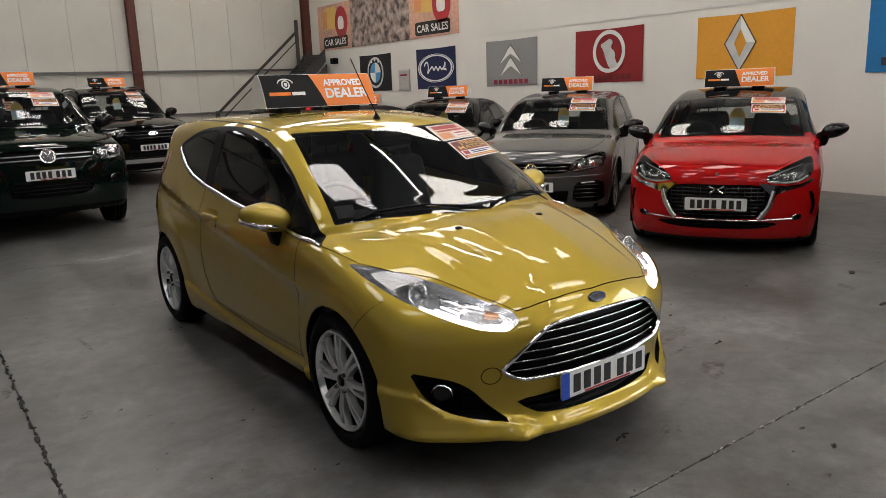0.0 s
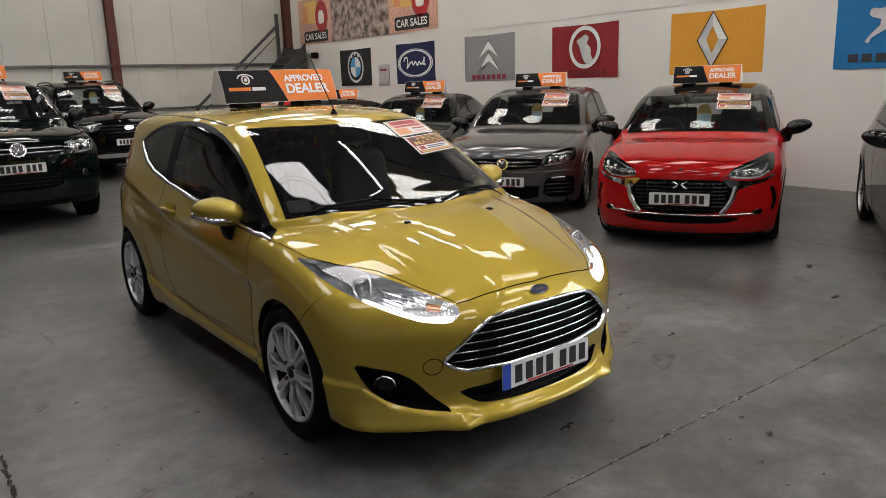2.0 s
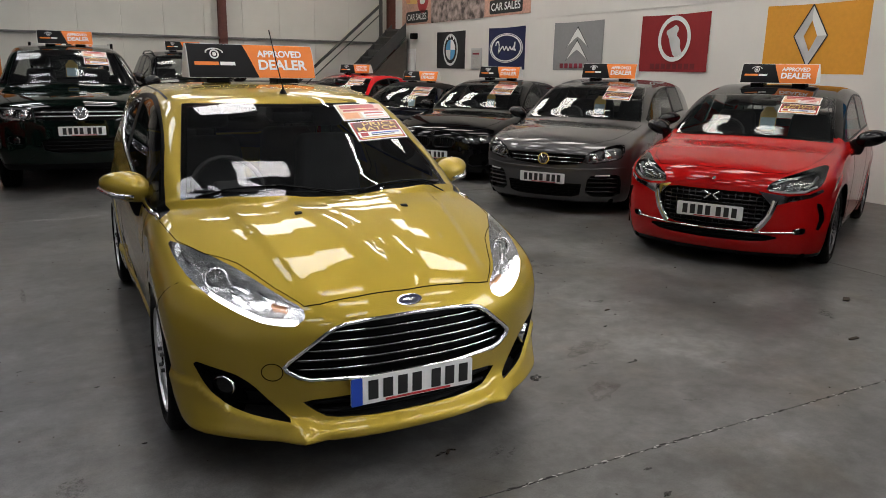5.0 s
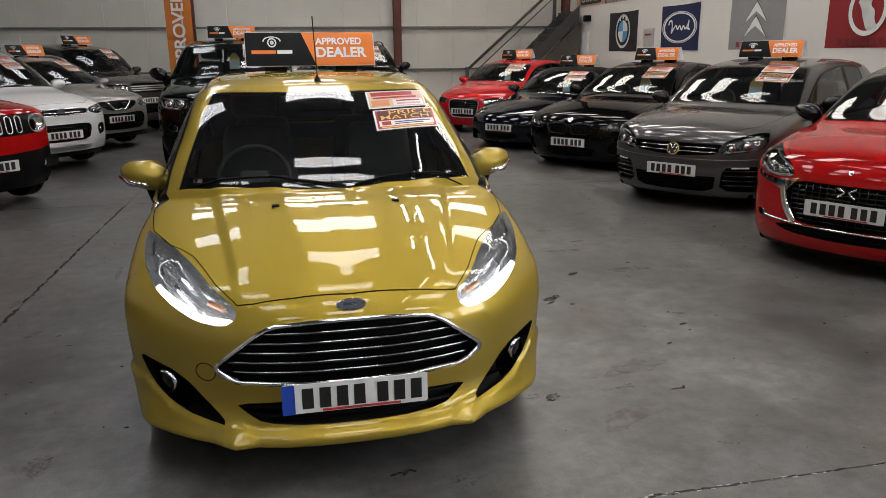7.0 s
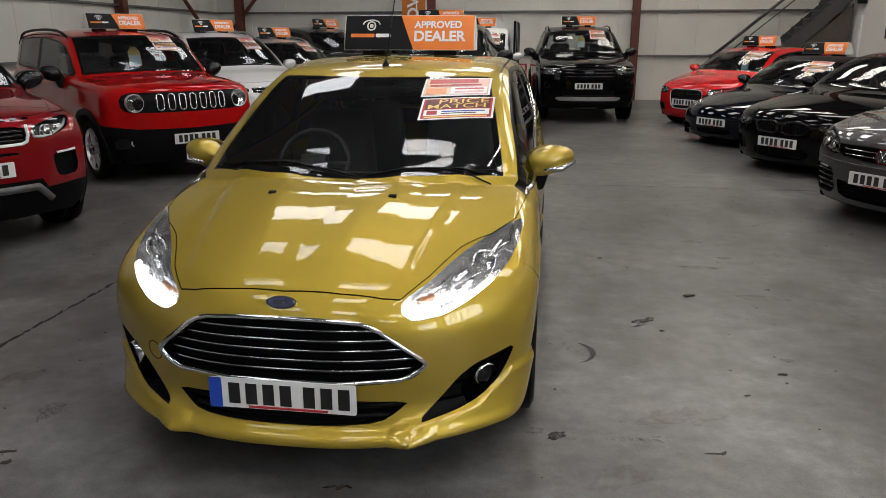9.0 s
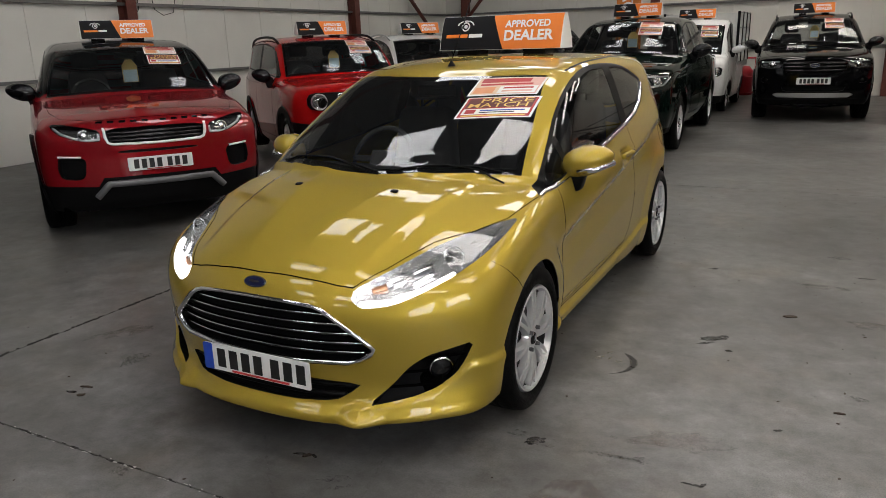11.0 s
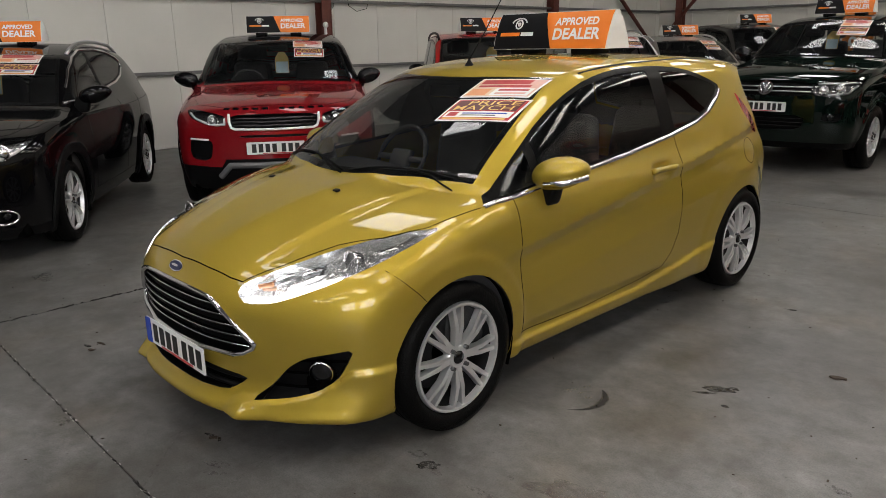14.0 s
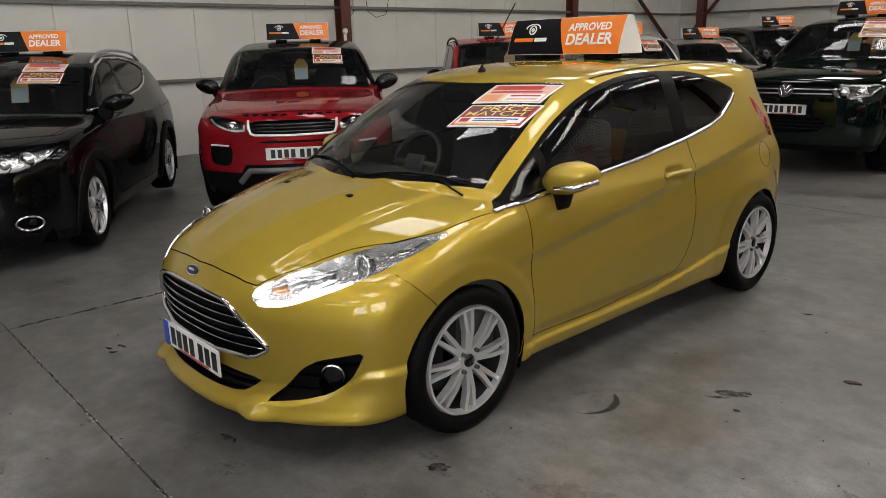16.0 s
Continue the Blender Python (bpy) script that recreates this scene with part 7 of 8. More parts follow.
part("oval_ring", on_wall(ring(0.66, 0.69, 1.0, 0.46), 13.88, 2.03), SIGN_WHITE, fl)
wave = [(-0.44, 0.02), (-0.40, 0.13), (-0.30, 0.14), (-0.27, 0.0), (-0.33, -0.13), (-0.22, -0.03), (-0.12, 0.05), (-0.06, -0.06), (0.02, 0.05), (0.10, -0.07), (0.17, 0.04), (0.24, -0.05), (0.34, 0.03), (0.38, 0.15), (0.35, -0.05), (0.45, -0.04)]
wave = smooth_outline(wave, 2)
part("emblem_mark", on_wall(moved(tube([(x, 0, z) for x, z in wave[: len(wave) * 15 // 16]], 0.022, 6), Matrix.Scale(0.1, 4, (0, 1, 0))), 13.88, 2.03), SIGN_WHITE, fl)
fl = flag(10.56, 12.08, FZ0, FZ1, F_GREY, "grey cloth flag with two silver chevrons", 3)
for dz in (0.0, -0.24):
    out = [(-0.31, 0.0), (-0.10, 0.24), (0.0, 0.34), (0.10, 0.24), (0.31, 0.0), (0.10, 0.13), (0.0, 0.18), (-0.10, 0.13)]
    part("chevron", on_wall(slab(out, 0.002), 11.32, 2.02 + dz), SIGN_WHITE, fl)
    part("chevron_edge", on_wall(slab([(-0.36, -0.04)] + out[:5] + [(0.36, -0.04), (0.0, 0.37)], 0.001), 11.32, 2.02 + dz, 0.021), INK_DARK, fl)
for i in range(7):
    part("flag_bar", on_wall(boxed(-0.52 + i * 0.153, -0.52 + i * 0.153 + 0.105, -0.001, 0.001, -0.045, 0.045), 11.32, 1.655), INK_RED, fl)
FADED = cloth("faded print", (0.16, 0.012, 0.016))
fl = flag(8.05, 9.57, FZ0, FZ1, F_RED, "dark red cloth flag with a silver ring emblem", 4)
part("emblem_ring", on_wall(ring(0.29, 0.36), 8.78, 2.09), SIGN_WHITE, fl)
part("emblem_shape", on_wall(slab(smooth_outline([(-0.20, 0.12), (-0.05, 0.18), (0.02, 0.22), (0.10, 0.16), (0.04, 0.06), (0.14, -0.02), (0.14, -0.14), (0.22, -0.26), (0.02, -0.30), (-0.08, -0.10), (-0.12, 0.02)], 2), 0.002), 8.78, 2.09), INK_SILVER, fl)
for i in range(8):
    part("flag_bar", on_wall(boxed(-0.5 + i * 0.128, -0.5 + i * 0.128 + 0.09, -0.001, 0.001, -0.045, 0.045), 8.78, 1.655), FADED, fl)
fl = flag(5.5, 7.03, FZ0, FZ1, F_YELLOW, "yellow cloth flag with a silver diamond emblem", 5)
outer, innerd = [(0, 0.40), (0.25, 0.0), (0, -0.40), (-0.25, 0.0)], [(0, 0.20), (0.10, 0.0), (0, -0.20), (-0.10, 0.0)]
for i in range(4):
    j = (i + 1) % 4
    part("diamond_side", on_wall(slab([outer[i], outer[j], innerd[j], innerd[i]], 0.002), 6.30, 2.06), SIGN_WHITE if i == 0 else INK_SILVER, fl)
    part("diamond_edge", on_wall(tube([(outer[i][0], 0, outer[i][1]), (outer[j][0], 0, outer[j][1])], 0.008, 5), 6.30, 2.06), INK_DARK, fl)
fl = flag(3.0, 4.53, FZ0, FZ1, F_BLUE, "blue cloth flag with a silver beast emblem", 6)
part("emblem_shape", on_wall(slab(smooth_outline([(-0.26, 0.18), (-0.10, 0.16), (-0.02, 0.30), (0.12, 0.34), (0.20, 0.22), (0.14, 0.02), (0.20, -0.22), (0.06, -0.22), (0.0, -0.05), (-0.24, -0.18), (-0.26, -0.25), (-0.32, -0.22), (-0.10, 0.02), (-0.28, 0.08)], 1), 0.002), 3.85, 2.12), INK_SILVER, fl)
for i in range(7):
    part("flag_bar", on_wall(boxed(-0.56 + i * 0.165, -0.56 + i * 0.165 + 0.12, -0.001, 0.001, -0.05, 0.05), 3.78, 1.7), INK_DARK, fl)

# banner above the flags
def banner_print(name):
    m, nt, b = nodes_of(name)
    tc = nt.nodes.new("ShaderNodeTexCoord")
    n = nt.nodes.new("ShaderNodeTexNoise")
    n.inputs["Scale"].default_value, n.inputs["Detail"].default_value = 5.5, 8
    r = nt.nodes.new("ShaderNodeValToRGB")
    r.color_ramp.elements[0].position, r.color_ramp.elements[1].position = 0.36, 0.64
    r.color_ramp.elements[0].color, r.color_ramp.elements[1].color = (0.05, 0.035, 0.03, 1), (0.50, 0.40, 0.36, 1)
    nt.links.new(tc.outputs["Object"], n.inputs["Vector"])
    nt.links.new(n.outputs["Fac"], r.inputs["Fac"])
    nt.links.new(r.outputs["Color"], b.inputs["Base Color"])
    b.inputs["Roughness"].default_value = 0.4
    return m


B_PINK = plain("banner cream", (0.62, 0.36, 0.27), 0.4, grain=0.35, scale=14)
banner = tagged(part("banner", on_wall(boxed(-3.25, 3.25, 0.0, 0.004, -0.60, 0.60), 16.22, 3.33, 0.016), B_PINK), "printed vinyl banner hung high on the wall", "banner")
part("banner_photo", on_wall(boxed(-1.4, 1.35, 0.0, 0.003, -0.60, 0.60), 16.22, 3.33, 0.020), banner_print("banner photograph"), banner, "brown toned photograph print")
for y, w in ((18.55, 0.95), (14.0, 0.98)):
    part("banner_patch", on_wall(slab(smooth_outline([(-0.75, -0.05), (-0.55, 0.5), (0.25, 0.5), (0.2, -0.1)], 1), 0.002), y, 3.36, 0.021), STICK_YELLOW, banner)
    part("banner_patch", on_wall(slab(disc(0.36, 30, 0.95, 1.15), 0.002), y - 0.42, 3.42, 0.0235), STICK_RED, banner)
    part("banner_patch", on_wall(slab(smooth_outline([(-0.14, -0.18), (0.14, -0.18), (0.17, 0.02), (0.10, 0.16), (-0.10, 0.16), (-0.17, 0.02)], 1), 0.002), y - 0.40, 3.42, 0.026), SIGN_WHITE, banner)
    part("banner_plate", on_wall(slab(rounded(-0.68, 0.68, -0.15, 0.15, 0.06), 0.002), y - 0.05, 2.93, 0.0235), INK, banner)
    part("banner_letters", on_wall(lettering("CAR SALES", 0.17, 1.2, bold=0.02), y - 0.05, 2.93, 0.026), SIGN_WHITE, banner)
    part("banner_bars", on_wall(boxed(-0.62, -0.36, -0.001, 0.001, -0.10, 0.34), y, 3.42, 0.027), STICK_ORANGE, banner)
# shallow ledge of the thicker wall above
tagged(part("trim", boxed(EX - 0.012, EX - 0.0005, 0.2, 12.85, 2.60, ROOF), PLASTER), "painted plaster face above the ledge", "wall", kind="structure")
# notice board, wall lamp, door
nb = tagged(part("notice_board", on_wall(boxed(-0.24, 0.24, 0.0, 0.02, -0.25, 0.25, bevel=0.005), 15.2, 1.80, 0.022), SATIN), "grey framed notice board with papers", "notice board")
part("notice_sheet", on_wall(boxed(-0.20, 0.20, 0.0, 0.002, -0.21, 0.21), 15.2, 1.80, 0.026), plain("notice paper", (0.45, 0.44, 0.42), 0.6, grain=0.3, scale=30), nb)
part("notice_bar", on_wall(boxed(-0.15, 0.15, 0.0, 0.002, 0.10, 0.14), 15.2, 1.80, 0.028), INK_RED, nb)
door_1 = tagged(part("door_1", on_wall(boxed(-0.44, 0.44, 0.0, 0.03, -1.0, 1.0, bevel=0.004), 19.1, 1.0, 0.034), SIGN_WHITE), "white panelled internal door in a white frame", "door", kind="structure")
for x in (-0.49, 0.49):
    part("door_frame", on_wall(boxed(x - 0.05, x + 0.05, 0.0, 0.045, -1.0, 1.09), 19.1, 1.0, 0.047), SIGN_WHITE, door_1)
part("door_frame", on_wall(boxed(-0.44, 0.44, 0.0, 0.045, 1.0, 1.09), 19.1, 1.0, 0.047), SIGN_WHITE, door_1)
for x in (-0.2, 0.2):
    part("door_panel", on_wall(boxed(x - 0.14, x + 0.14, 0.0, 0.008, 0.1, 0.85, bevel=0.004), 19.1, 1.0, 0.041), SIGN_WHITE, door_1)
part("door_handle", on_wall(tube([(0.34, 0, 0.0), (0.24, 0, 0.0)], 0.012, 8), 19.1, 1.02, 0.07), SATIN, door_1)
wl = tagged(part("wall_lamp", on_wall(boxed(-0.10, 0.10, 0.0, 0.16, -0.08, 0.08, bevel=0.02), 18.55, 2.42, 0.16), TRIM), "small dark floodlight on the wall", "lamp")

# sensor and loose cables by the west column
sen = tagged(part("wall_sensor", moved(lathe([(0.0, 0.0001), (0.0, 0.05), (0.03, 0.052), (0.06, 0.03), (0.065, 0.0001)], 20), pose(-5.99, 8.65, 1.86)), SIGN_WHITE, smooth=True), "white round sensor on the steel column", "sensor")
part("sensor_body", boxed(-6.0, -5.97, 8.62, 8.68, 1.70, 1.82, bevel=0.006), SIGN_WHITE, sen)
for pts in ([(-6.16, 8.99, 2.6), (-6.15, 8.98, 2.19), (-6.15, 8.84, 2.05), (-6.10, 8.74, 1.95)], [(-6.16, 9.25, 2.6), (-6.15, 9.31, 2.2), (-6.15, 9.49, 2.105), (-6.15, 9.72, 2.157), (-6.16, 9.85, 2.6)]):
    tagged(part("cable", tube(pts, 0.006, 6), TRIM, smooth=True), "thin black cable hanging on the wall", "cable", "loose cables")


# stairs
def stairs():
    st = new("staircase")
    tagged(st, "grey steel open staircase with handrails", "staircase", kind="structure")
    x0, z0, x1, z1 = 7.25, 0.0, 10.0, 2.62
    n = 14
    for y in (18.85, 19.82):
        bm = bmesh.new()
        v = [bm.verts.new(p) for p in ((x0, y, z0), (x0 + 0.34, y, z0), (x1, y, z1 - 0.20), (x1, y, z1 + 0.16), (x0, y, z0 + 0.14))]
        w = [bm.verts.new((q.co.x, q.co.y + 0.03, q.co.z)) for q in v]
        bm.faces.new(v)
        bm.faces.new(w)
        for i in range(5):
            bm.faces.new((v[i], v[(i + 1) % 5], w[(i + 1) % 5], w[i]))
        part("stringer", bm, STAIR, st)
    y = 19.9
    part("handrail", tube([(7.18, y, 1.13), (9.70, y, 3.32)], 0.040, 8), STAIR, st, smooth=True)
    part("mid_rail", tube([(7.30, y, 0.98), (9.70, y, 3.08)], 0.016, 8), STAIR, st, smooth=True)
    part("newel", boxed(7.12, 7.20, y - 0.04, y + 0.04, 0.0, 1.19), STAIR, st)
    part("newel", boxed(9.64, 9.72, y - 0.04, y + 0.04, 2.4, 3.62), STAIR, st)
    part("stair_panel", slab([(8.75, 0.0), (10.05, 0.0), (10.05, 2.36), (8.75, 1.16)], 0.02), plain("brown boarding", (0.085, 0.072, 0.060), 0.7, grain=0.25, scale=12), st, "brown boarding under the stairs").matrix_basis = pose(0, 18.89, 0)
    for i in range(n):
        t = i / n
        part("riser", boxed(x0 + 0.1 + (x1 - x0 - 0.1) * t, x0 + 0.11 + (x1 - x0 - 0.1) * t, 18.885, 19.815, t * z1, t * z1 + z1 / n - 0.045), STAIR, st)
    for i in range(n):
        t = (i + 1) / n
        x = x0 + 0.1 + (x1 - x0 - 0.1) * t
        part("tread", boxed(x - 0.24, x, 18.885, 19.815, t * z1 - 0.04, t * z1 - 0.004), STAIR, st)
    return st


stairs()
# diagonal brace in the far corner
tagged(part("brace", tube([(WX + 0.15, NY - 0.9, 1.6), (WX + 0.15, NY - 4.8, 4.4)], 0.05, 8), STEEL_RED), "red oxide painted diagonal steel brace", "brace", kind="structure")
tagged(part("brace", tube([(WX + 0.4, NY - 0.12, 1.75), (-3.6, NY - 0.12, 4.2)], 0.05, 8), STEEL_RED), "red oxide painted diagonal steel brace", "brace", kind="structure")

# feather flag
ff = new("feather_flag")
tagged(ff, "tall orange feather flag on a pole", "feather flag")
part("pole", tube([(0.05, 17.0, 0.0), (0.05, 17.0, 3.6)], 0.018, 8), SATIN, ff, smooth=True)
bm = bmesh.new()
rows = []
for z in np.linspace(0.7, 3.55, 14):
    rows.append([bm.verts.new((0.07 + u * 0.55, 17.0 + 0.05 * math.sin(3 * z + 4 * u) * u, z)) for u in np.linspace(0, 1, 6)])
for a, b in zip(rows, rows[1:]):
    for i in range(5):
        bm.faces.new((a[i], a[i + 1], b[i + 1], b[i]))
part("feather_cloth", moved(bm, pose(-0.36, 0, 0)), cloth("orange cloth", (0.62, 0.20, 0.03)), ff, "orange cloth", smooth=True)
lt = lettering("APPROVED", 0.26, 1.9, bold=0.02)
part("feather_letters", moved(lt, pose(-0.02, 16.93, 2.0, 0, -90, 0)), SIGN_WHITE, ff)
part("base", moved(lathe([(0.0, 0.0001), (0.0, 0.24), (0.05, 0.22), (0.07, 0.03)], 24, "z"), pose(0.05, 17.0, 0)), TRIM, ff, smooth=True)

# red wire bin by the wall
rb = new("fuel_cage")
tagged(rb, "red steel trolley cage by the wall", "trolley")
for x in (1.98, 2.48):
    for y in (19.3, 19.7):
        part("cage_post", tube([(x, y, 0.0), (x, y, 0.95)], 0.018, 6), STICK_RED, rb)
for z in (0.12, 0.5, 0.93):
    part("cage_hoop", tube([(1.98, 19.3, z), (2.48, 19.3, z), (2.48, 19.7, z), (1.98, 19.7, z)], 0.016, 6, closed=True), STICK_RED, rb)
part("tank", moved(lathe([(0.06, 0.0001), (0.06, 0.20), (0.62, 0.20), (0.74, 0.10), (0.75, 0.0001)], 24, "z"), pose(2.23, 19.5, 0)), STICK_RED, rb, smooth=True)

# marks on the floor
def mark_material(name, color, low, high, scale, rough=0.6, most=1.0):
    """A stain that lets the floor show between its blotches."""
    m, nt, b = nodes_of(name)
    tc = nt.nodes.new("ShaderNodeTexCoord")
    n = nt.nodes.new("ShaderNodeTexNoise")
    n.inputs["Scale"].default_value, n.inputs["Detail"].default_value, n.inputs["Roughness"].default_value = scale, 5, 0.7
    r = nt.nodes.new("ShaderNodeMapRange")
    r.inputs["From Min"].default_value, r.inputs["From Max"].default_value = low, high
    r.inputs["To Max"].default_value = most
    nt.links.new(tc.outputs["Object"], n.inputs["Vector"])
    nt.links.new(n.outputs["Fac"], r.inputs["Value"])
    nt.links.new(r.outputs[0], b.inputs["Alpha"])
    b.inputs["Base Color"].default_value, b.inputs["Roughness"].default_value = (*color, 1), rough
    return m


STAIN = mark_material("oil stain", (0.030, 0.027, 0.024), 0.32, 0.66, 22, 0.5, most=0.68)
FAINT = mark_material("faint stain", (0.045, 0.040, 0.035), 0.46, 0.72, 45, most=0.26)
RUST = mark_material("rust stain", (0.15, 0.09, 0.055), 0.42, 0.75, 10, most=0.22)
CHIP = mark_material("pale chip", (0.42, 0.38, 0.34), 0.50, 0.60, 70, most=0.55)
MARK = mark_material("tyre mark", (0.008, 0.008, 0.008), 0.20, 0.45, 50)
SOFT_MARK = mark_material("soft tyre mark", (0.014, 0.014, 0.014), 0.26, 0.85, 60)
LEAF = plain("dry leaf", (0.045, 0.030, 0.020), 0.8, grain=0.4, scale=120)
rnd = random.Random(7)


def blot(w, l, n=18, low=0.6):
    pts = []
    for i in range(n):
        t = 2 * math.pi * i / n
        k = low + (1.1 - low) * rnd.random()
        pts.append((w * k * math.cos(t), l * k * math.sin(t)))
    return smooth_outline(pts, 1)


def stain(x, y, w, l, turn, mat=STAIN, label="dark oil stain on the concrete"):
    return tagged(part("stain", moved(slab(blot(w, l), 0.0008, "z"), pose(x, y, 0.0008, 0, 0, turn)), mat), label, "stain", "floor stains", "stuff")


for x, y, w, l, a in ((3.71, 3.80, 0.085, 0.040, 30), (3.69, 3.73, 0.06, 0.014, 30), (3.765, 3.855, 0.024, 0.018, 0), (3.81, 3.67, 0.02, 0.012, 0), (4.57, 4.47, 0.022, 0.014, 10), (4.45, 5.17, 0.06, 0.012, 5), (3.55, 5.04, 0.035, 0.014, 10), (2.43, 2.0, 0.030, 0.012, 20), (2.49, 2.01, 0.022, 0.009, -20), (1.10, 1.98, 0.035, 0.012, 10), (3.84, 2.42, 0.045, 0.007, 5), (3.23, 2.47, 0.05, 0.028, 40), (4.08, 2.94, 0.022, 0.008, 30), (3.87, 2.43, 0.022, 0.009, 60), (1.35, 2.62, 0.014, 0.008, 0), (0.75, 3.85, 0.020, 0.008, 40), (0.85, 3.68, 0.014, 0.006, 0), (1.2, 3.31, 0.014, 0.006, 0), (3.07, 1.36, 0.03, 0.012, 20), (3.13, 1.53, 0.022, 0.010, 0)):
    stain(x, y, w, l, a)
for x, y, w, l, a in ((2.66, 1.92, 0.085, 0.028, 25), (2.70, 1.88, 0.05, 0.014, 40), (3.15, 2.50, 0.05, 0.03, 20), (3.49, 2.48, 0.09, 0.016, 3), (3.64, 2.50, 0.035, 0.030, 0), (3.60, 2.49, 0.08, 0.014, 0), (0.83, 5.1, 0.02, 0.22, 5), (1.07, 2.36, 0.06, 0.10, 0), (1.87, 1.61, 0.05, 0.03, 0), (3.79, 1.92, 0.06, 0.012, -20), (2.81, 1.26, 0.035, 0.014, 0), (4.37, 3.36, 0.04, 0.03, 0), (3.5, 2.62, 0.02, 0.02, 0), (4.9, 6.2, 0.10, 0.03, 30), (0.6, 3.9, 0.08, 0.03, 60), (-0.4, 2.2, 0.12, 0.07, 0), (6.1, 2.1, 0.16, 0.06, 30), (5.6, 2.5, 0.12, 0.05, 60), (4.3, 5.6, 0.09, 0.05, 0), (2.96, 4.68, 0.06, 0.02, 60), (2.9, 4.9, 0.05, 0.02, 60)):
    stain(x, y, w, l, a, FAINT, "faint grey stain on the concrete")
for x, y, w, l, a in ((3.27, 2.46, 0.05, 0.02, 0), (3.75, 2.70, 0.22, 0.09, 20), (3.45, 2.2, 0.14, 0.08, 30), (1.9, 1.2, 0.22, 0.06, 20), (4.5, 4.3, 0.20, 0.06, 5), (4.2, 4.9, 0.16, 0.05, 0), (0.7, 2.6, 0.20, 0.08, 60)):
    stain(x, y, w, l, a, RUST, "brown rust-tinted stain on the concrete")
for x, y, w, l, a in ((3.24, 3.33, 0.045, 0.020, 60), (3.30, 3.36, 0.040, 0.014, 60), (3.34, 3.33, 0.03, 0.012, 40), (3.28, 3.42, 0.03, 0.012, 50), (1.505, 3.78, 0.04, 0.025, 10), (0.318, 4.54, 0.03, 0.06, 0), (4.3, 2.2, 0.022, 0.012, 0), (0.9, 3.5, 0.03, 0.015, 0)):
    stain(x, y, w, l, a, CHIP, "pale chipped spot in the concrete")
# the scuff: a dark core in a softer edge
for nm, mat, w0, zz in (("tyre_mark", SOFT_MARK, 0.022, 0.0010), ("tyre_mark", MARK, 0.013, 0.0016)):
    bm = bmesh.new()
    inn, outr = [], []
    for i, t in enumerate(np.linspace(-1.15, 1.05, 15)):
        w = w0 * math.sin(math.pi * ((i + 0.4) / 14.8) ** 1.5) ** 0.8
        dx, dy = math.cos(t), math.sin(t)
        inn.append(bm.verts.new((3.275 + dx * (0.145 - w), 3.31 + dy * (0.145 - w), zz)))
        outr.append(bm.verts.new((3.275 + dx * (0.145 + w * 0.7), 3.31 + dy * (0.145 + w * 0.7), zz)))
    for i in range(14):
        bm.faces.new((inn[i], inn[i + 1], outr[i + 1], outr[i]))
    tagged(part(nm, bm, mat), "curved black tyre scuff on the concrete", "tyre mark", kind="stuff")
# a hairline crack across the joint
for path in ([(2.20, 2.06), (2.42, 1.825), (2.60, 1.655), (2.82, 1.42), (3.06, 1.13), (3.35, 0.80), (3.9, 0.2)], [(2.74, 2.13), (2.80, 1.92), (2.83, 1.77)]):
    bm = bmesh.new()
    rows = []
    for (x0, y0), (x1, y1) in zip(path, path[1:]):
        for k in range(12):
            t = k / 12
            x, y = x0 + (x1 - x0) * t + rnd.uniform(-0.003, 0.003), y0 + (y1 - y0) * t + rnd.uniform(-0.003, 0.003)
            w = rnd.uniform(0.002, 0.0045)
            rows.append((bm.verts.new((x - w, y - w, 0.0008)), bm.verts.new((x + w, y + w, 0.0008))))
    for a, b in zip(rows, rows[1:]):
        bm.faces.new((a[0], a[1], b[1], b[0]))
    tagged(part("crack", bm, FAINT), "hairline crack in the concrete floor", "crack", kind="stuff")


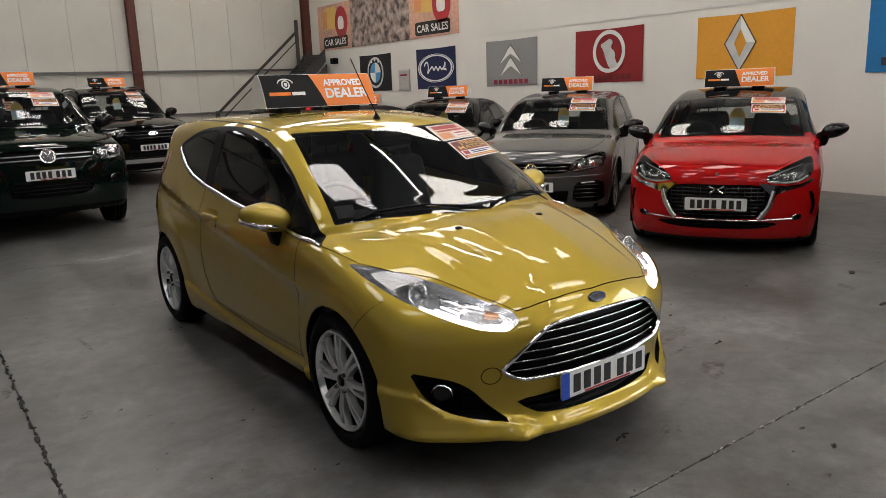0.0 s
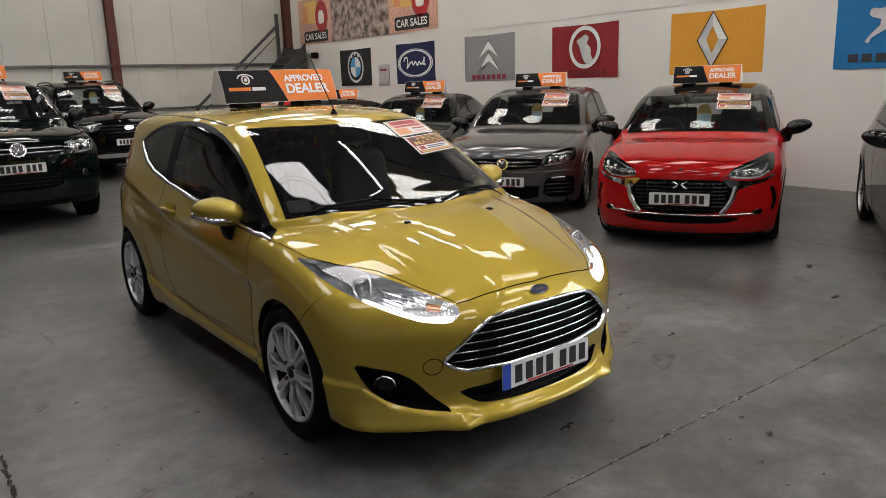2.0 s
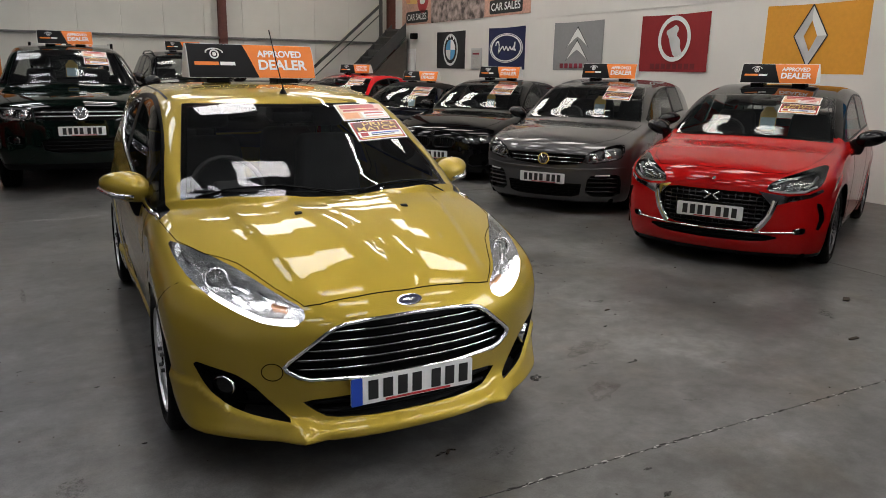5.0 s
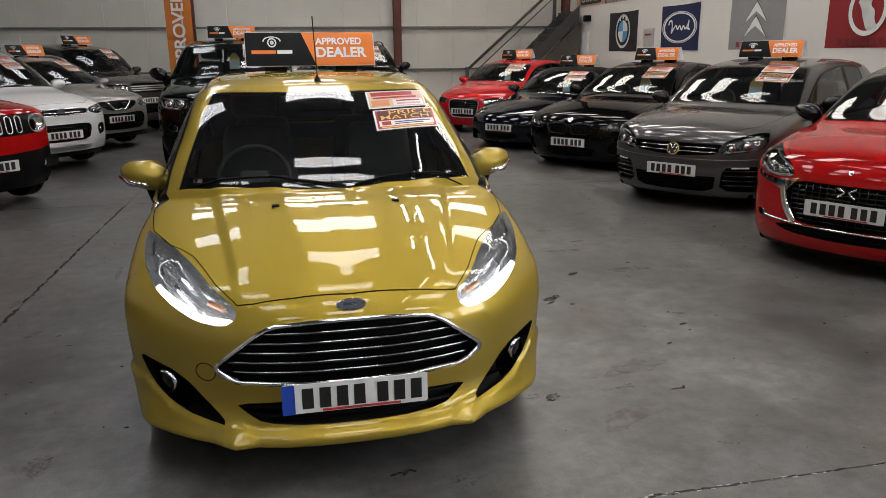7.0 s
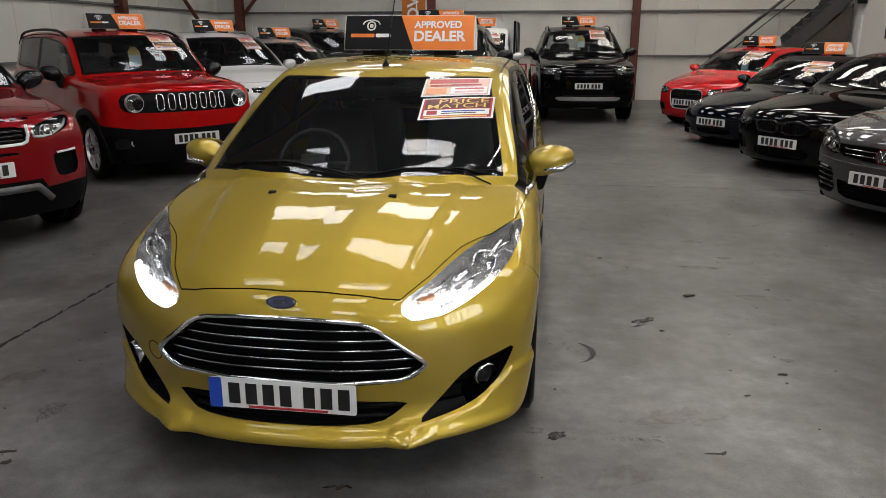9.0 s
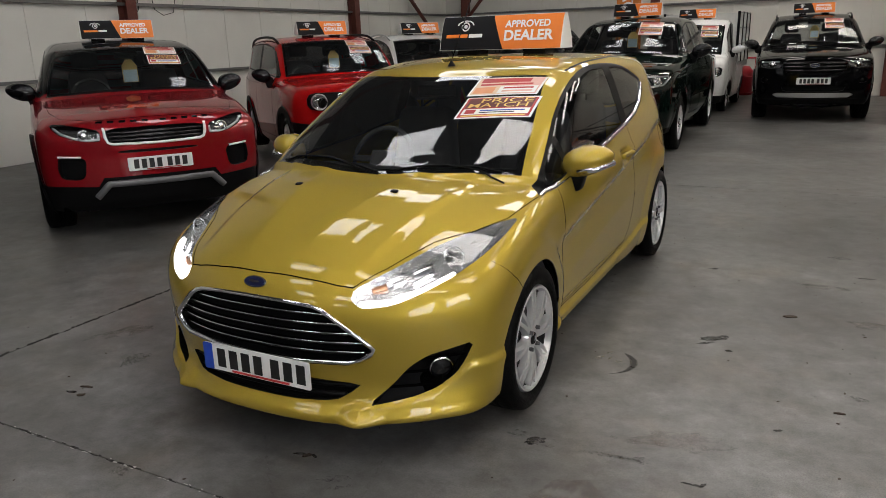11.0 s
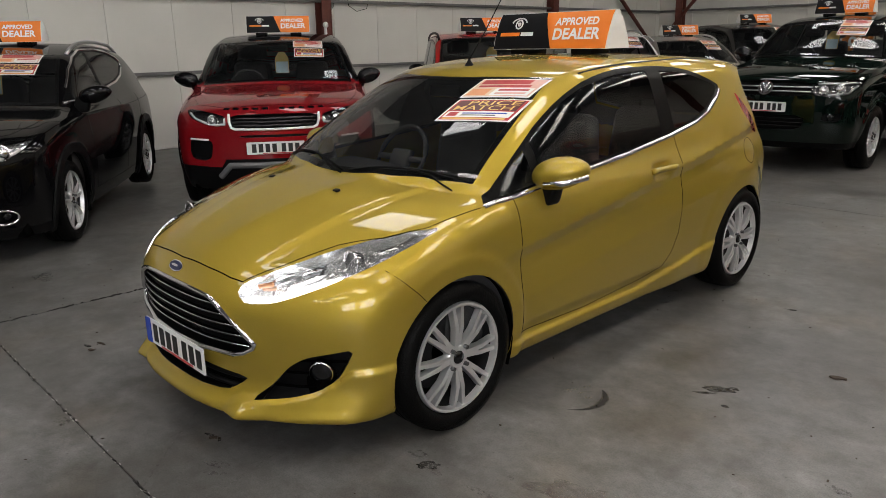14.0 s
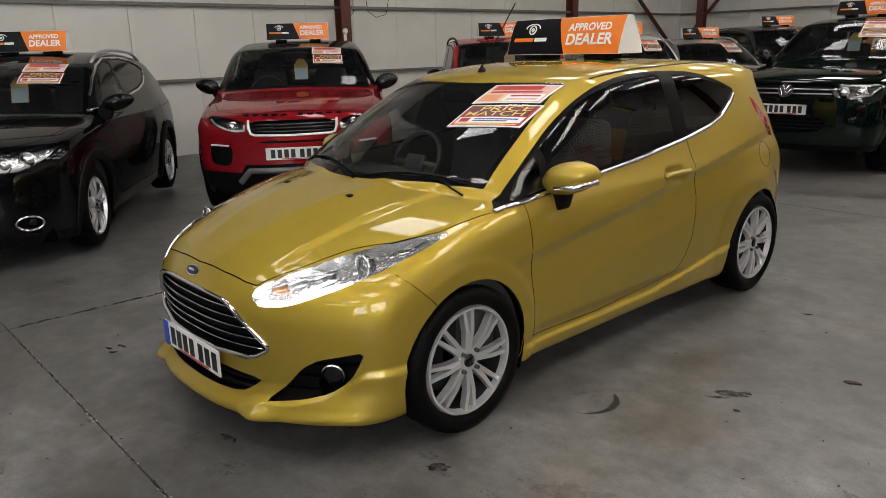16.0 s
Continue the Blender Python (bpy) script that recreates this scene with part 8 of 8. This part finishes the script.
def crumbs(name, label, spots, mat, z=0.0011):
    """Many tiny flat crumbs joined in one mesh."""
    bm = bmesh.new()
    for x, y, w, l, a in spots:
        c, s_ = math.cos(a), math.sin(a)
        ring_ = []
        for i in range(6):
            t = 2 * math.pi * i / 6
            k = rnd.uniform(0.55, 1.1)
            px, py = w * k * math.cos(t), l * k * math.sin(t)
            ring_.append((x + px * c - py * s_, y + px * s_ + py * c))
        top = [bm.verts.new((px, py, z + 0.4 * min(w, l))) for px, py in ring_]
        low = [bm.verts.new((px, py, 0.0)) for px, py in ring_]
        bm.faces.new(top)
        for i in range(6):
            bm.faces.new((low[i], low[(i + 1) % 6], top[(i + 1) % 6], top[i]))
    return tagged(part(name, bm, mat), label, "debris", kind="stuff")


joint_y = [(rnd.uniform(0.4, 6.6), 1.65 + rnd.choice((-1, 1)) * rnd.uniform(0.002, 0.008), rnd.uniform(0.004, 0.016), rnd.uniform(0.0015, 0.004), rnd.uniform(-0.2, 0.2)) for _ in range(150)]
crumbs("joint_chip", "whitish chips along the worn floor joint", joint_y, plain("chip white", (0.44, 0.43, 0.41), 0.8, grain=0.2, scale=90), 0.0006)
joint_d = [(rnd.uniform(0.4, 6.6), 1.65 + rnd.uniform(-0.006, 0.006), rnd.uniform(0.006, 0.03), rnd.uniform(0.0018, 0.004), rnd.uniform(-0.15, 0.15)) for _ in range(160)]
joint_d += [(0.36 + rnd.uniform(-0.009, 0.009), rnd.uniform(1.7, 7.8), rnd.uniform(0.005, 0.010), rnd.uniform(0.008, 0.035), rnd.uniform(-0.2, 0.2)) for _ in range(260)]
crumbs("joint_filler", "dark crumbling filler in the floor joints", joint_d, plain("joint filler", (0.012, 0.011, 0.010), 0.8, grain=0.3, scale=90), 0.0004)
grit_spots = [(rnd.uniform(-0.8, 6.8), rnd.uniform(0.3, 8.5), rnd.uniform(0.003, 0.010), rnd.uniform(0.002, 0.005), rnd.uniform(0, 6.28)) for _ in range(330)]
crumbs("grit", "dark specks of grit and leaf on the floor", grit_spots, LEAF)
for x, y, w, l, a in ((4.055, 4.285, 0.045, 0.022, 20), (6.03, 2.655, 0.055, 0.03, 30), (5.32, 2.12, 0.045, 0.018, 0), (4.30, 3.185, 0.035, 0.010, 10), (2.468, 1.998, 0.022, 0.010, 50), (1.17, 1.97, 0.022, 0.012, 40), (1.12, 2.04, 0.04, 0.008, 15)):
    lf = moved(slab(blot(w, l, 10, 0.45), 0.006, "z"), pose(x, y, 0.001, 0, 0, a))
    tagged(part("dry_leaf", lf, LEAF), "small curled brown leaf on the floor", "leaf", "leaves on the floor")
